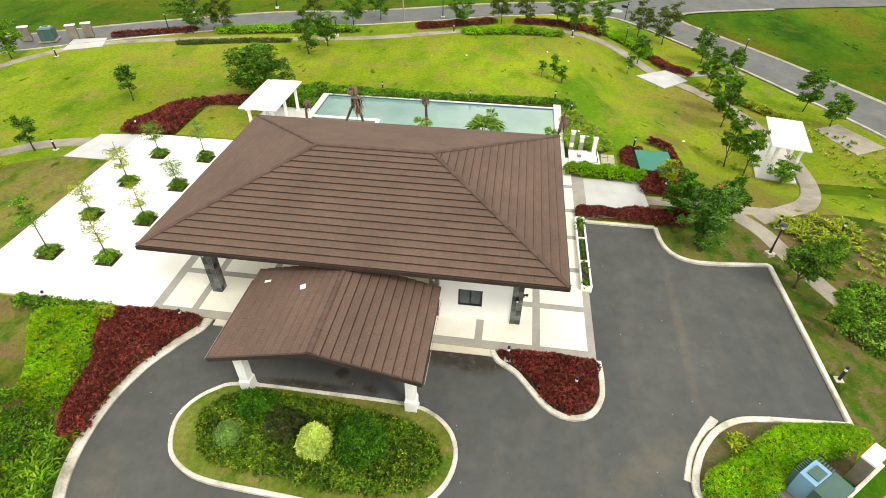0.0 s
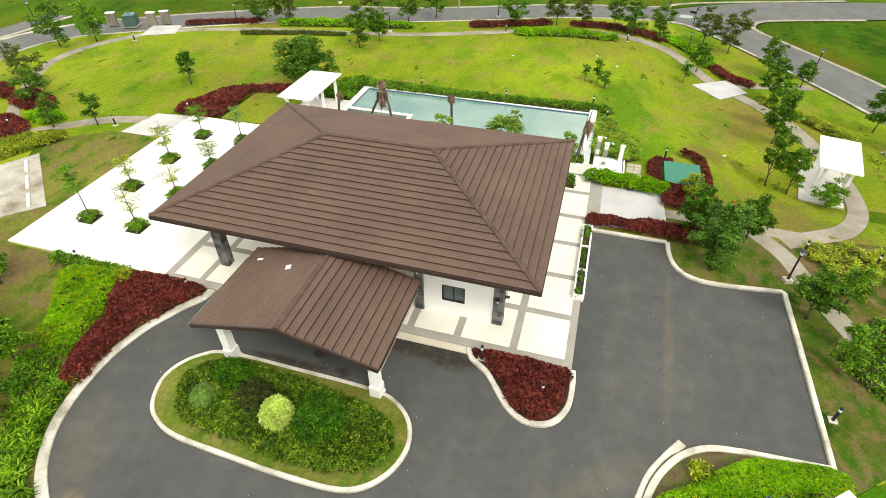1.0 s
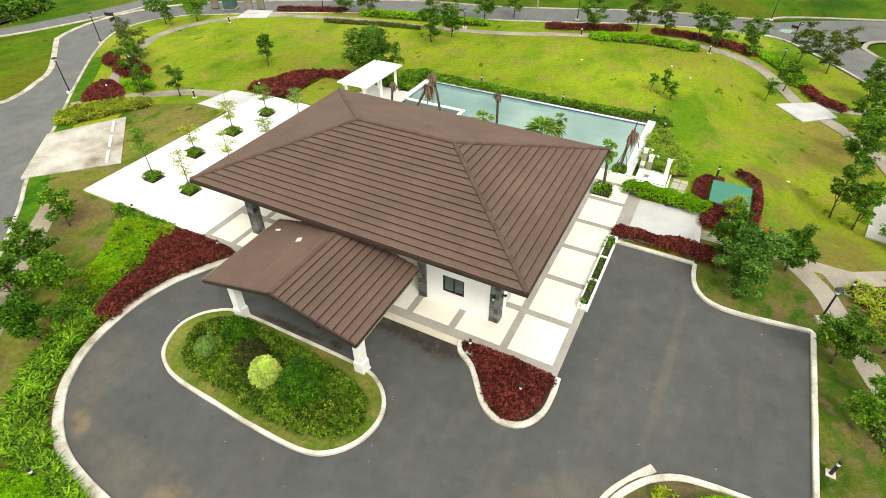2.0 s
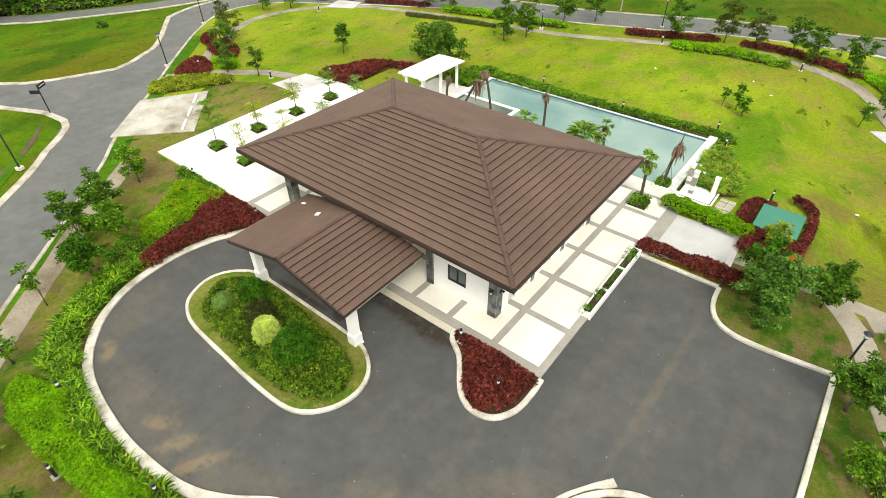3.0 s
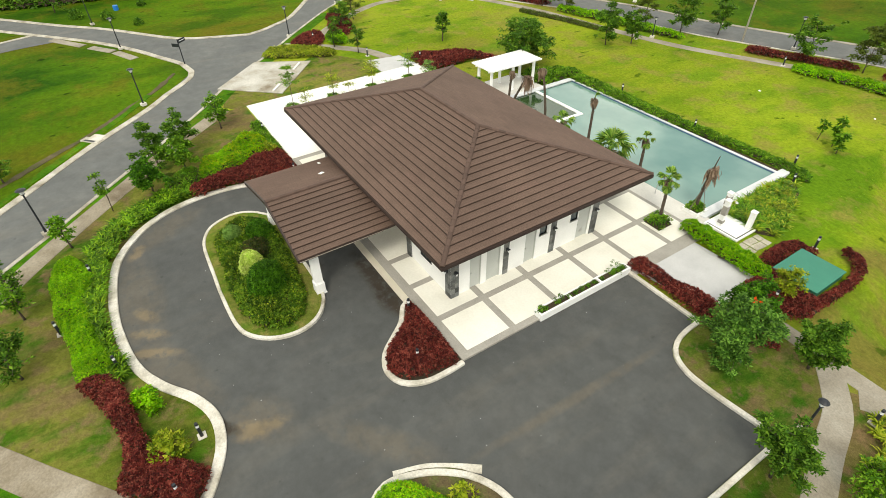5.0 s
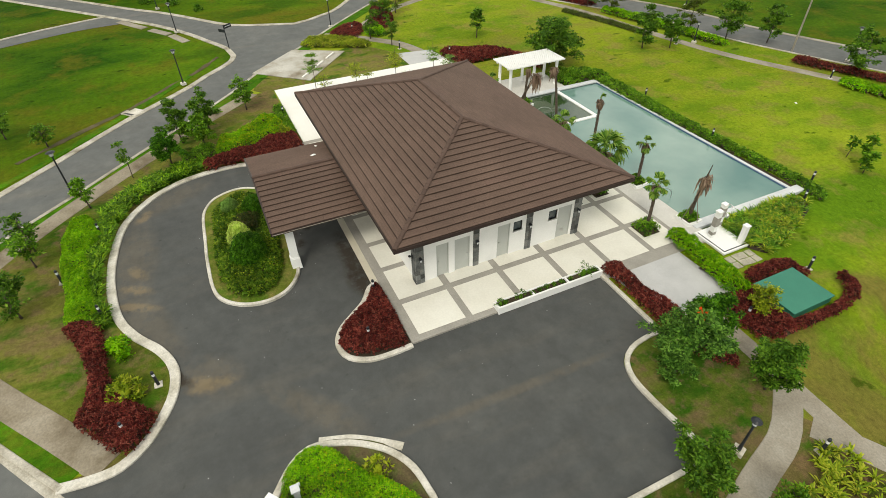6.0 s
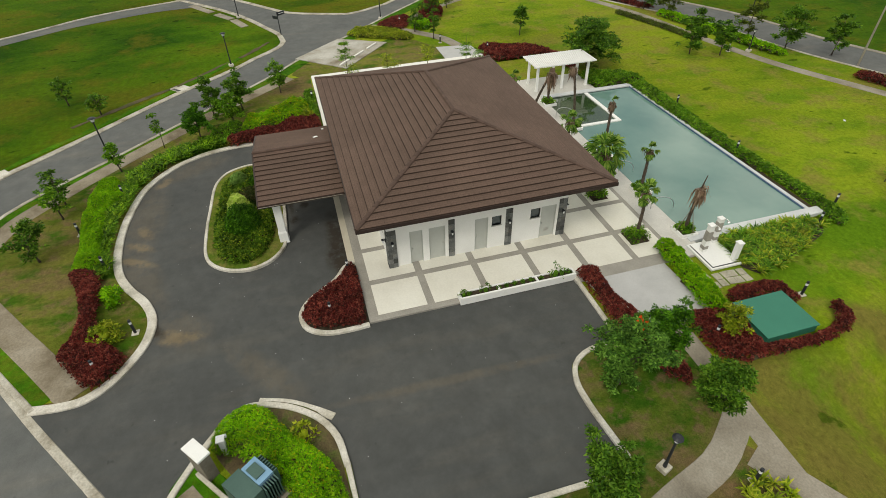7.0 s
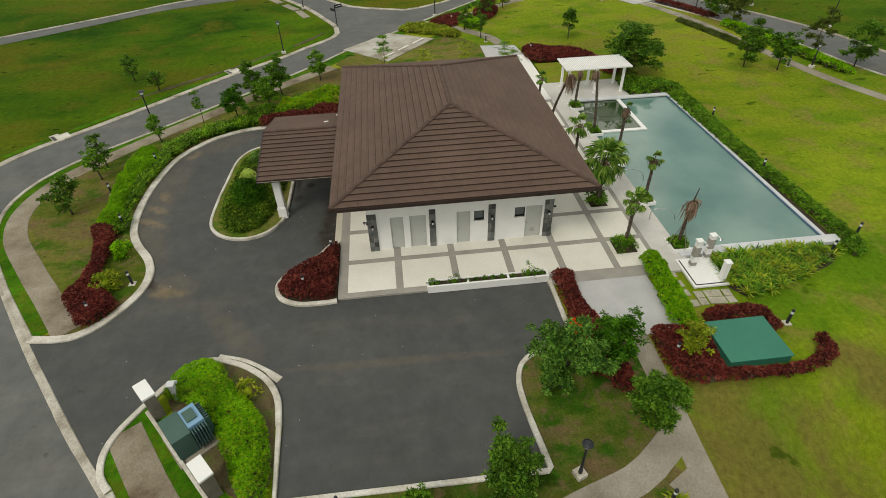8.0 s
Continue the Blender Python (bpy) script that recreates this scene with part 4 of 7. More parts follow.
slab("pad_north_east", [(9.67, 48.2), (12.77, 50.1), (14.1, 47.6), (11.68, 45.6)], 0.1, PADMAT, "pale concrete pad on the lawn")
slab("pad_north_west", [(-46.4, 46.2), (-43.2, 47.8), (-44.4, 50.4), (-47.5, 49.4)], 0.1, PADMAT, "pale concrete pad beside the path")
slab("parking_west", [(-33.2, 13.25), (-37.75, 17.95), (-34.97, 22.6), (-29.09, 17.64)], 0.135, STAINED, "stained pale concrete parking apron")
slab("parking_east", [(21.6, 39.2), (23.8, 40.4), (25.6, 36.8), (23.0, 35.4)], 0.09, CONCRETE, "pale concrete apron beside the road")

# worn earth track and drain inlets on the field side of the west road
tagged(part("dirt_track", ribbon(curve([(-24.0, -4.4), (-28.15, 0.3), (-30.3, 3.0), (-33.4, 5.8), (-36.2, 8.5), (-39.6, 10.9)], step=0.4), 0.5, -0.05, 0.012, False, 0.0, 0.9), DIRT), "worn bare earth track along the field's edge", "track", kind="structure")
tagged(part("verge_field", ribbon(curve([(-15.0, -10.2), (-20.0, -5.9), (-23.6, -2.3), (-28.6, 2.1), (-32.0, 5.2), (-35.6, 8.0)], step=0.5), 0.6, -0.05, 0.02, False, 0.0, 0.5), VERGE), "strip of vivid green grass along the road's gutter", "verge", kind="structure")
for x, y, turn in ((-29.1, 2.95, 42), (-17.4, -7.6, 42)):
    inlet = thing("drain_inlet", "pale concrete drain inlet beside the road", "drain", (x, y, 0.0), turn)
    part("slab", boxes((-0.75, 0.75, -0.32, 0.32, -0.02, 0.1), (-0.5, 0.5, 0.3, 0.9, -0.02, 0.07), bevel=0.015), KERB, inlet)
    part("grate", boxes((-0.45, 0.45, -0.3, -0.08, 0.09, 0.106)), DARKMETAL, inlet, "dark grate")

# ---- plaza, terrace and pool deck ----
slab("plaza", [(-28.3, 14.3), (-17.9, 14.3), (-17.9, 30.9), (-28.5, 30.9)], 0.12, PLAZA, "bright white paved plaza with square tree pits")
slab("plaza_pad", [(-31.9, 27.0), (-28.42, 27.0), (-28.5, 30.75), (-31.4, 30.4)], 0.105, PADMAT, "light grey washed paving pad")
slab("terrace_base", [(-17.9, 14.15), (3.0, 14.15), (3.0, 24.4), (3.4, 24.4), (3.4, 31.75), (-21.2, 31.75), (-21.2, 30.9), (-17.9, 30.9)], 0.108, BAND, "grey paving bands framing the pale terrace panels")

XB = [(-17.45, -15.95), (-15.6, -13.15), (-12.8, -10.3), (-9.95, -7.5), (-7.15, -4.65), (-4.3, -2.4), (-2.05, 0.2), (0.55, 2.65)]
YB = [(14.62, 17.0), (17.36, 19.85), (20.2, 22.65), (23.0, 25.3), (25.65, 28.0), (28.35, 30.2)]
terrace = thing("terrace", "pale cream paving panels between grey bands", "paving", kind="structure")
paving_panel = {}
for (xa, xb) in XB:
    for (ya, yb) in YB:
        key = (round(xb - xa, 2), round(yb - ya, 2))
        if key not in paving_panel:
            w, d = key
            paving_panel[key] = finish(boxes((-w / 2, w / 2, -d / 2, d / 2, 0.0, 0.03), bevel=0.006), "paving_panel", PALE)
        ob = new("paving_panel", paving_panel[key])
        ob.parent = terrace
        ob.location = ((xa + xb) / 2, (ya + yb) / 2, 0.092)
slab("terrace_step", [(-14.5, 13.8), (-1.3, 13.8), (-1.3, 14.15), (-14.5, 14.15)], 0.075, CREAM, "low pale step along the terrace front", "step", 0.08)
slab("pool_deck", [(-21.2, 30.45), (3.3, 30.45), (3.3, 31.9), (-17.1, 31.9), (-17.1, 36.9), (-21.2, 36.9)], 0.124, DECK, "light grey pool deck")
slab("garden_square", [(-26.0, 31.1), (-21.3, 31.1), (-21.3, 36.3), (-26.0, 36.0)], 0.1, LAWN, "small square of bright lawn beside the plaza", "lawn")
slab("court_pad", [(3.42, 24.9), (6.95, 25.6), (6.75, 29.5), (3.42, 29.35)], 0.112, PADMAT, "light grey washed paving court")
slab("court_band", [(3.0, 25.25), (3.42, 25.25), (3.42, 29.3), (3.0, 29.3)], 0.118, BAND, "grey paving band beside the court")
slab("court_band_end", [(6.95, 25.6), (7.25, 25.6), (7.05, 29.5), (6.75, 29.5)], 0.108, DECK, "grey paving strip at the court's end")


# ---- swimming pool ----
def pool():
    x0, x1, y0, y1 = -17.0, 1.75, 31.9, 39.75
    ob = thing("swimming_pool", "long turquoise swimming pool with white coping", "pool", kind="structure")
    part("basin", boxes((x0, x1, y0, y1, -1.3, -1.2), (x0, x1, y0 - 0.15, y0, -1.3, 0.1), (x0, x1, y1, y1 + 0.05, -1.3, 0.1), (x0 - 0.1, x0, y0, y1, -1.3, 0.1), (x1, x1 + 0.1, y0, y1, -1.3, 0.1)), POOLTILE, ob)
    w = boxes((x0, x1, y0, y1, 0.0, 0.055))
    part("water", w, WATER, ob, "calm turquoise water").visible_shadow = False
    part("water", boxes((x0 + 0.005, -11.955, y0 + 0.005, 35.545, 0.03, 0.062)), TODDLER, ob, "shallow water, dark green of mirrored trees in its colour").visible_shadow = False
    part("coping", boxes((x0 - 0.5, x1 - 0.003, y1 + 0.05, y1 + 0.27, -0.02, 0.15), bevel=0.015), COPING, ob, "narrow white overflow wall")
    part("coping", boxes((x1, x1 + 0.6, y0 - 0.25, y1 + 0.75, -0.02, 0.2), bevel=0.015), COPING, ob, "broad white end wall")
    part("coping", boxes((x0 - 0.5, x0, y0, y1 + 0.05, -0.02, 0.2), bevel=0.015), COPING, ob, "pale end wall")
    part("tile_line", boxes((x0, x1, y1 - 0.035, y1 + 0.045, -0.3, 0.115)), NAVY, ob, "dark blue mosaic line")
    part("outer_face", boxes((x0 - 0.5, x1 - 0.003, y1 + 0.27, y1 + 0.31, -0.02, 0.12)), NAVY, ob, "blue mosaic overflow face")
    part("toddler_wall", boxes((-11.95, -11.65, y0, 35.85, -1.2, 0.14), bevel=0.02), WHITE, ob, "white wall of the toddlers' pool")
    part("toddler_wall", boxes((x0, -11.95, 35.55, 35.85, -1.2, 0.14), bevel=0.02), WHITE, ob, "white wall of the toddlers' pool")
    part("toddler_floor", boxes((x0 + 0.01, -11.96, y0 + 0.01, 35.54, -0.75, -0.68)), surface("green_pool_tile", [(0.3, (0.1, 0.24, 0.17)), (0.7, (0.14, 0.3, 0.21))], 0.5, 12.0, 0.06, 0.5, 0.05, 0.002), ob, "green floor tiles")
    part("seat_step", boxes((-11.6, -10.9, y0 + 0.01, 35.0, -0.6, -0.5), (-8.2, 1.5, y0 + 0.01, y0 + 0.4, -0.62, -0.5)), POOLTILE, ob)


pool()


# ---- the clubhouse ----
EAVE, RIDGE_Z, RX0, RX1, RY0, RY1 = 4.1, 5.99, -17.06, 1.22, 14.29, 27.12
KX0, KX1, KY = -10.9, -5.2, 20.72
house = thing("clubhouse", "white clubhouse with broad brown hipped shingle roof", "house", (0, 0, 0))


def slope_panels(roof, corners, courses, name="roof_panel", as_parts=True, width=1.3):
    """Overlapping shingle panels on one slope: corners are eave left, eave right, top right, top left."""
    a, b, c, d = (Vector(q) for q in corners)
    u = (b - a).normalized()
    n = u.cross(d - a).normalized()
    v = n.cross(u)
    rise, run = (d - a).dot(v), (b - a).length
    left, right = (d - a).dot(u) / rise, (run - (c - a).dot(u)) / rise
    step = rise / courses
    basis = Matrix((u, v, n)).transposed().to_4x4()
    lip, tail, lap = 0.055, 0.004, 0.03

    def prism(poly, v0, shift):
        def height(w):
            return lip + (tail - lip) * (w - v0) / (step + lap)
        k = len(poly)
        vs = [(p - shift, w - v0, height(w)) for p, w in poly] + [(p - shift, w - v0, 0.0) for p, w in poly]
        fs = [tuple(range(k))] + [(i, i + k, (i + 1) % k + k, (i + 1) % k) for i in range(k)]
        return vs, fs

    full = None
    cut_v, cut_f, cut_uv = [], [], []
    for k in range(courses):
        v0 = k * step
        v1 = min(rise, v0 + step + lap)
        s = -(k % 2) * width / 2 - (k % 3) * 0.19
        while s < run:
            e = s + width - 0.006
            lo, hi = max(left * v1, left * v0), run - max(right * v1, right * v0)
            if as_parts and s >= lo and e <= hi and v1 - v0 > step + lap - 1e-6:
                if full is None:
                    vs, fs = prism([(0, v0), (width - 0.006, v0), (width - 0.006, v1), (0, v1)], v0, 0)
                    full = bpy.data.meshes.new(name)
                    full.from_pydata(vs, [], fs)
                    uvs = full.uv_layers.new(name="UVMap")
                    for lp in full.loops:
                        q = full.vertices[lp.vertex_index].co
                        uvs.data[lp.index].uv = (q.x, q.y / step * 0.4)
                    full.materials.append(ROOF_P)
                ob = new(name, full)
                ob.parent = roof
                ob.matrix_basis = Matrix.Translation(a + u * s + v * v0) @ basis
            else:
                poly = [(s, v0), (e, v0), (e, v1), (s, v1)]
                for gx, gy, off in ((1, -left, 0.0), (-1, -right, run)):
                    new_poly = []
                    for i in range(len(poly)):
                        p, q = poly[i], poly[(i + 1) % len(poly)]
                        fp, fq = gx * p[0] + gy * p[1] + off, gx * q[0] + gy * q[1] + off
                        if fp >= 0:
                            new_poly.append(p)
                        if (fp < 0) != (fq < 0):
                            t = fp / (fp - fq)
                            new_poly.append((p[0] + t * (q[0] - p[0]), p[1] + t * (q[1] - p[1])))
                    poly = new_poly
                    if len(poly) < 3:
                        break
                if len(poly) >= 3:
                    vs, fs = prism(poly, v0, s)
                    k0 = len(cut_v)
                    for q in vs:
                        cut_v.append(tuple(a + u * (s + q[0]) + v * (v0 + q[1]) + n * q[2]))
                        cut_uv.append((q[0], q[1] / step * 0.4))
                    cut_f += [tuple(i + k0 for i in f) for f in fs]
            s += width
    data = bpy.data.meshes.new("roof_panel_rest")
    data.from_pydata(cut_v, [], cut_f)
    uvs = data.uv_layers.new(name="UVMap")
    for lp in data.loops:
        uvs.data[lp.index].uv = cut_uv[lp.vertex_index]
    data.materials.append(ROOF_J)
    ob = new("roof_panel_rest", data)
    ob.parent = roof
    tagged(ob, kind="stuff")


def cap_mesh():
    v, f = [], []
    for k, (x, s) in enumerate(((0.0, 1.1), (0.38, 0.96))):
        for i in range(7):
            a = math.pi * i / 6
            v.append((x, math.cos(a) * 0.11 * s, math.sin(a) * 0.075 * s))
    for i in range(6):
        f.append((i, i + 1, i + 8, i + 7))
    f += [tuple(range(7)), tuple(range(13, 6, -1))]
    data = bpy.data.meshes.new("ridge_tile")
    data.from_pydata(v, [], f)
    data.materials.append(RIDGE)
    return data


CAP = cap_mesh()


def caps(roof, start, end):
    a, b = Vector(start), Vector(end)
    d = (b - a).normalized()
    side = Vector((0, 0, 1)).cross(d).normalized()
    m = Matrix((d, side, d.cross(side))).transposed().to_4x4()
    k = int((b - a).length / 0.36)
    for i in range(k):
        ob = new("ridge_tile", CAP)
        ob.parent = roof
        ob.matrix_basis = Matrix.Translation(a + d * (b - a).length * i / k + Vector((0, 0, 0.03))) @ m


def main_roof():
    e = [(RX0, RY0, EAVE), (RX1, RY0, EAVE), (RX1, RY1, EAVE), (RX0, RY1, EAVE)]
    k0, k1 = (KX0, KY, RIDGE_Z), (KX1, KY, RIDGE_Z)
    bm = bmesh.new()
    vs = [bm.verts.new((x, y, z - 0.012)) for x, y, z in e] + [bm.verts.new((x, y, z - 0.012)) for x, y, z in (k0, k1)]
    lo = [bm.verts.new((x, y, EAVE - 0.1)) for x, y, z in e]
    for f in ((0, 1, 5, 4), (1, 2, 5), (2, 3, 4, 5), (3, 0, 4)):
        bm.faces.new([vs[i] for i in f])
    for i in range(4):
        bm.faces.new((vs[(i + 1) % 4], vs[i], lo[i], lo[(i + 1) % 4]))
    bm.faces.new(lo[::-1])
    roof = part("roof", bm, ROOF_J, house, "brown stone-coated shingle roof")
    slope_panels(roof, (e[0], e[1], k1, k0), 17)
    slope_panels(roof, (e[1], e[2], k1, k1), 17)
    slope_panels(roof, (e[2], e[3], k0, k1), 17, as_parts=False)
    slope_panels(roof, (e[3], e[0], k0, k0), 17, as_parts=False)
    for c, k in ((e[0], k0), (e[1], k1), (e[2], k1), (e[3], k0)):
        caps(roof, c, k)
    caps(roof, k0, k1)
    fz0, fz1, t = EAVE - 0.2, EAVE - 0.005, 0.05
    for r in ((RX0 - t, RX1 + t, RY0 - t, RY0 + 0.02, fz0, fz1), (RX0 - t, RX1 + t, RY1 - 0.02, RY1 + t, fz0, fz1),
              (RX0 - t, RX0 + 0.02, RY0 + 0.021, RY1 - 0.021, fz0, fz1), (RX1 - 0.02, RX1 + t, RY0 + 0.021, RY1 - 0.021, fz0, fz1)):
        part("fascia", boxes(r, bevel=0.012), FASCIA, house, "dark brown fascia gutter")
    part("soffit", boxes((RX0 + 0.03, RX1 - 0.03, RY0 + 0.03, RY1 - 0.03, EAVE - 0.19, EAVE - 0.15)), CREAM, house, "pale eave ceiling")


main_roof()


def porch_roof():
    px0, px1, pz, kz, kx, y0, y1 = -12.0, -3.96, 2.84, 3.8, -7.97, 9.9, 14.9
    bm = bmesh.new()
    prof = [(px0, pz - 0.012), (kx, kz - 0.012), (px1, pz - 0.012), (px1, pz - 0.09), (kx, kz - 0.09), (px0, pz - 0.09)]
    a, b = [bm.verts.new((x, y0, z)) for x, z in prof], [bm.verts.new((x, y1, z)) for x, z in prof]
    for i in range(6):
        bm.faces.new((a[i], a[(i + 1) % 6], b[(i + 1) % 6], b[i]))
    for q in (a, b):
        bm.faces.new((q[0], q[1], q[4], q[5]))
        bm.faces.new((q[1], q[2], q[3], q[4]))
    bmesh.ops.recalc_face_normals(bm, faces=bm.faces[:])
    roof = part("porch_roof", bm, FASCIA, house, "brown gabled shingle roof over the porch")
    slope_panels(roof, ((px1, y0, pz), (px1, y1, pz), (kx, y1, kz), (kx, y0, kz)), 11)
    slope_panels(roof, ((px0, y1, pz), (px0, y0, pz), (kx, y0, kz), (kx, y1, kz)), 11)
    caps(roof, (kx, y0, kz), (kx, y1 - 0.6, kz))
    # gable trims, white-edged gutters, tie beams
    for x, s in ((px0, 1), (px1, -1)):
        v, f = [], []
        for y in (y0 - 0.05, y0 + 0.03):
            for xx, zz in ((x, pz + 0.05), (kx, kz + 0.05), (kx, kz - 0.14), (x, pz - 0.14)):
                v.append((xx, y, zz))
        f = [(0, 1, 2, 3), (7, 6, 5, 4), (0, 4, 5, 1), (1, 5, 6, 2), (2, 6, 7, 3), (3, 7, 4, 0)]
        raw("verge_trim", v, f, FASCIA, roof, "dark brown verge trim")
        part("gutter", boxes((x - 0.09, x + 0.03, y0, y1 - 0.7, pz - 0.13, pz - 0.01), bevel=0.015), FASCIA, roof, "dark rain gutter")
        part("gutter_lip", boxes((x - 0.102 * s - 0.008, x - 0.102 * s + 0.008, y0, y1 - 0.7, pz - 0.03, pz + 0.0)), GUTTER, roof, "pale gutter edge")
    for x, y, w, d, turn in ((-9.46, 13.44, 0.12, 0.13, 18), (-11.26, 13.98, 0.14, 0.06, 5)):
        part("roof_patch", boxes((-w, w, -d, d, 0, 0.02)), WHITE, roof, "small white patch on the shingles").matrix_basis = pose(x, y, pz + (x - px0) / (kx - px0) * (kz - pz) + 0.055, 0, -13.8, turn)


porch_roof()


def porch_column(x, y):
    col = part("porch_column", boxes((x - 0.24, x + 0.24, y - 0.24, y + 0.24, 0.06, 0.72), bevel=0.015), WHITE, house, "white square porch column")
    part("shaft", boxes((x - 0.19, x + 0.19, y - 0.19, y + 0.19, 0.72, 2.74), (x - 0.27, x + 0.27, y - 0.27, y + 0.27, 0.06, 0.12), (x - 0.215, x + 0.215, y - 0.215, y + 0.215, 0.72, 0.78)), WHITE, col)
    part("inlay", boxes((x - 0.1, x + 0.1, y - 0.205, y - 0.19, 0.95, 2.5), (x - 0.1, x + 0.1, y + 0.19, y + 0.205, 0.95, 2.5)), WHITE, col)
    return col


porch_column(-11.35, 10.72)
porch_column(-4.55, 10.72)

TILE = finish(boxes((-0.112, 0.112, -0.014, 0.014, 0.0, 0.29), bevel=0.004), "slate_tile", SLATE)


def stone_column(x, y, w, d, z1, faces, name="stone_column"):
    """A pier clad in slate tiles; faces gives the sides that are clad, as turns in degrees."""
    col = part(name, boxes((x - w / 2, x + w / 2, y - d / 2, y + d / 2, 0.1, EAVE - 0.19)), WHITE, house, "pier clad in dark mottled slate tiles")
    rows = int((z1 - 0.1) / 0.3)
    for turn in faces:
        half, span = (d / 2, w) if turn in (0, 180) else (w / 2, d)
        n = max(1, round(span / 0.23))
        for r in range(rows):
            for c in range(n):
                ob = new("slate_tile", TILE)
                ob.parent = col
                o = (c - (n - 1) / 2) * span / n
                ob.matrix_basis = pose(x, y, 0.105 + r * 0.3, 0, 0, turn) @ pose(o, -half - 0.012, 0) @ Matrix.Diagonal((span / n / 0.228, 1, 1, 1))
    return col


WX0, WX1, WY0, WY1 = -4.3, -0.46, 15.85, 25.3


def walls():
    """The service block: white walls, with the doors and windows set into real openings."""
    t, top = 0.2, EAVE - 0.19
    doors = [(16.95, 17.62), (17.95, 18.8), (20.4, 21.12), (24.08, 24.95)]
    wins = [(21.32, 21.85), (23.48, 24.02)]
    cuts = sorted([(a, b, 0.1, 2.16) for a, b in doors] + [(a, b, 1.55, 2.13) for a, b in wins])
    rows, y = [], WY0
    for a, b, z0, z1 in cuts:
        rows.append((WX1 - t, WX1, y, a, 0.1, top))
        rows.append((WX1 - t, WX1, a, b, z1, top))
        if z0 > 0.2:
            rows.append((WX1 - t, WX1, a, b, 0.1, z0))
        y = b
    rows.append((WX1 - t, WX1, y, WY1, 0.1, top))
    for row in rows:
        part("wall", boxes(row), WHITE, house)
    wa, wb, wz0, wz1 = -3.3, -2.2, 0.95, 1.95
    for row in ((WX0, wa, WY0, WY0 + t, 0.1, top), (wb, WX1 - t, WY0, WY0 + t, 0.1, top), (wa, wb, WY0, WY0 + t, 0.1, wz0), (wa, wb, WY0, WY0 + t, wz1, top)):
        part("wall", boxes(row), WHITE, house)
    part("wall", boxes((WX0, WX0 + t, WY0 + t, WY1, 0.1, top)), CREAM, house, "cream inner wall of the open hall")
    part("wall", boxes((WX0, WX1, WY1, WY1 + t, 0.1, top)), WHITE, house, "white rendered rear wall")
    for i, (a, b) in enumerate(doors):
        d = part("door", boxes((WX1 - 0.13, WX1 - 0.08, a + 0.03, b - 0.03, 0.12, 2.13), bevel=0.006), DOORPAINT, house, "grey painted flush door")
        part("frame", boxes((WX1 - 0.16, WX1 - 0.02, a, a + 0.03, 0.1, 2.16), (WX1 - 0.16, WX1 - 0.02, b - 0.03, b, 0.1, 2.16), (WX1 - 0.16, WX1 - 0.02, a + 0.03, b - 0.03, 2.13, 2.16)), DOORPAINT, d)
        hy = b - 0.12 if i in (1,) else a + 0.12
        k = bmesh.new()
        cone(k, 0, 0, 0, 0.05, 0.03, 0.02, 10)
        part("handle", k, STEEL, d, "steel door knob").matrix_basis = pose(WX1 - 0.08, hy, 1.05, 0, 90, 0)
        if i == 3:
            part("vent", boxes(*[(WX1 - 0.08, WX1 - 0.07, a + 0.3, a + 0.56, 0.44 + 0.05 * j, 0.47 + 0.05 * j) for j in range(5)]), STEEL, d, "louvred door vent")
    for a, b in wins:
        w = part("window", boxes((WX1 - 0.12, WX1 - 0.04, a, a + 0.035, 1.55, 2.13), (WX1 - 0.12, WX1 - 0.04, b - 0.035, b, 1.55, 2.13), (WX1 - 0.12, WX1 - 0.04, a + 0.035, b - 0.035, 1.55, 1.585), (WX1 - 0.12, WX1 - 0.04, a + 0.035, b - 0.035, 2.095, 2.13)), DARKMETAL, house, "small dark awning window")
        part("pane", boxes((WX1 - 0.1, WX1 - 0.09, a + 0.035, b - 0.035, 1.585, 2.095)), GLASS, w)
        part("sill", boxes((WX1 - 0.04, WX1 + 0.03, a - 0.03, b + 0.03, 1.5, 1.55)), DOORPAINT, w, "grey window sill")
    w = part("window", boxes((wa, wa + 0.06, WY0 + 0.02, WY0 + 0.12, wz0, wz1), (wb - 0.06, wb, WY0 + 0.02, WY0 + 0.12, wz0, wz1), (wa + 0.06, wb - 0.06, WY0 + 0.02, WY0 + 0.12, wz0, wz0 + 0.06), (wa + 0.06, wb - 0.06, WY0 + 0.02, WY0 + 0.12, wz1 - 0.06, wz1), ((wa + wb) / 2 - 0.03, (wa + wb) / 2 + 0.03, WY0 + 0.03, WY0 + 0.11, wz0 + 0.06, wz1 - 0.06)), DARKMETAL, house, "black-framed two-pane sliding window")
    m = (wa + wb) / 2
    part("pane", boxes((wa + 0.06, m - 0.03, WY0 + 0.06, WY0 + 0.07, wz0 + 0.06, wz1 - 0.06)), GLASS, w)
    part("pane", boxes((m + 0.03, wb - 0.06, WY0 + 0.08, WY0 + 0.09, wz0 + 0.06, wz1 - 0.06)), GLASS, w)
    part("room_floor", boxes((WX0 + 0.2, WX1 - 0.2, WY0 + 0.2, WY1, 0.1, 0.14)), DECK, house)


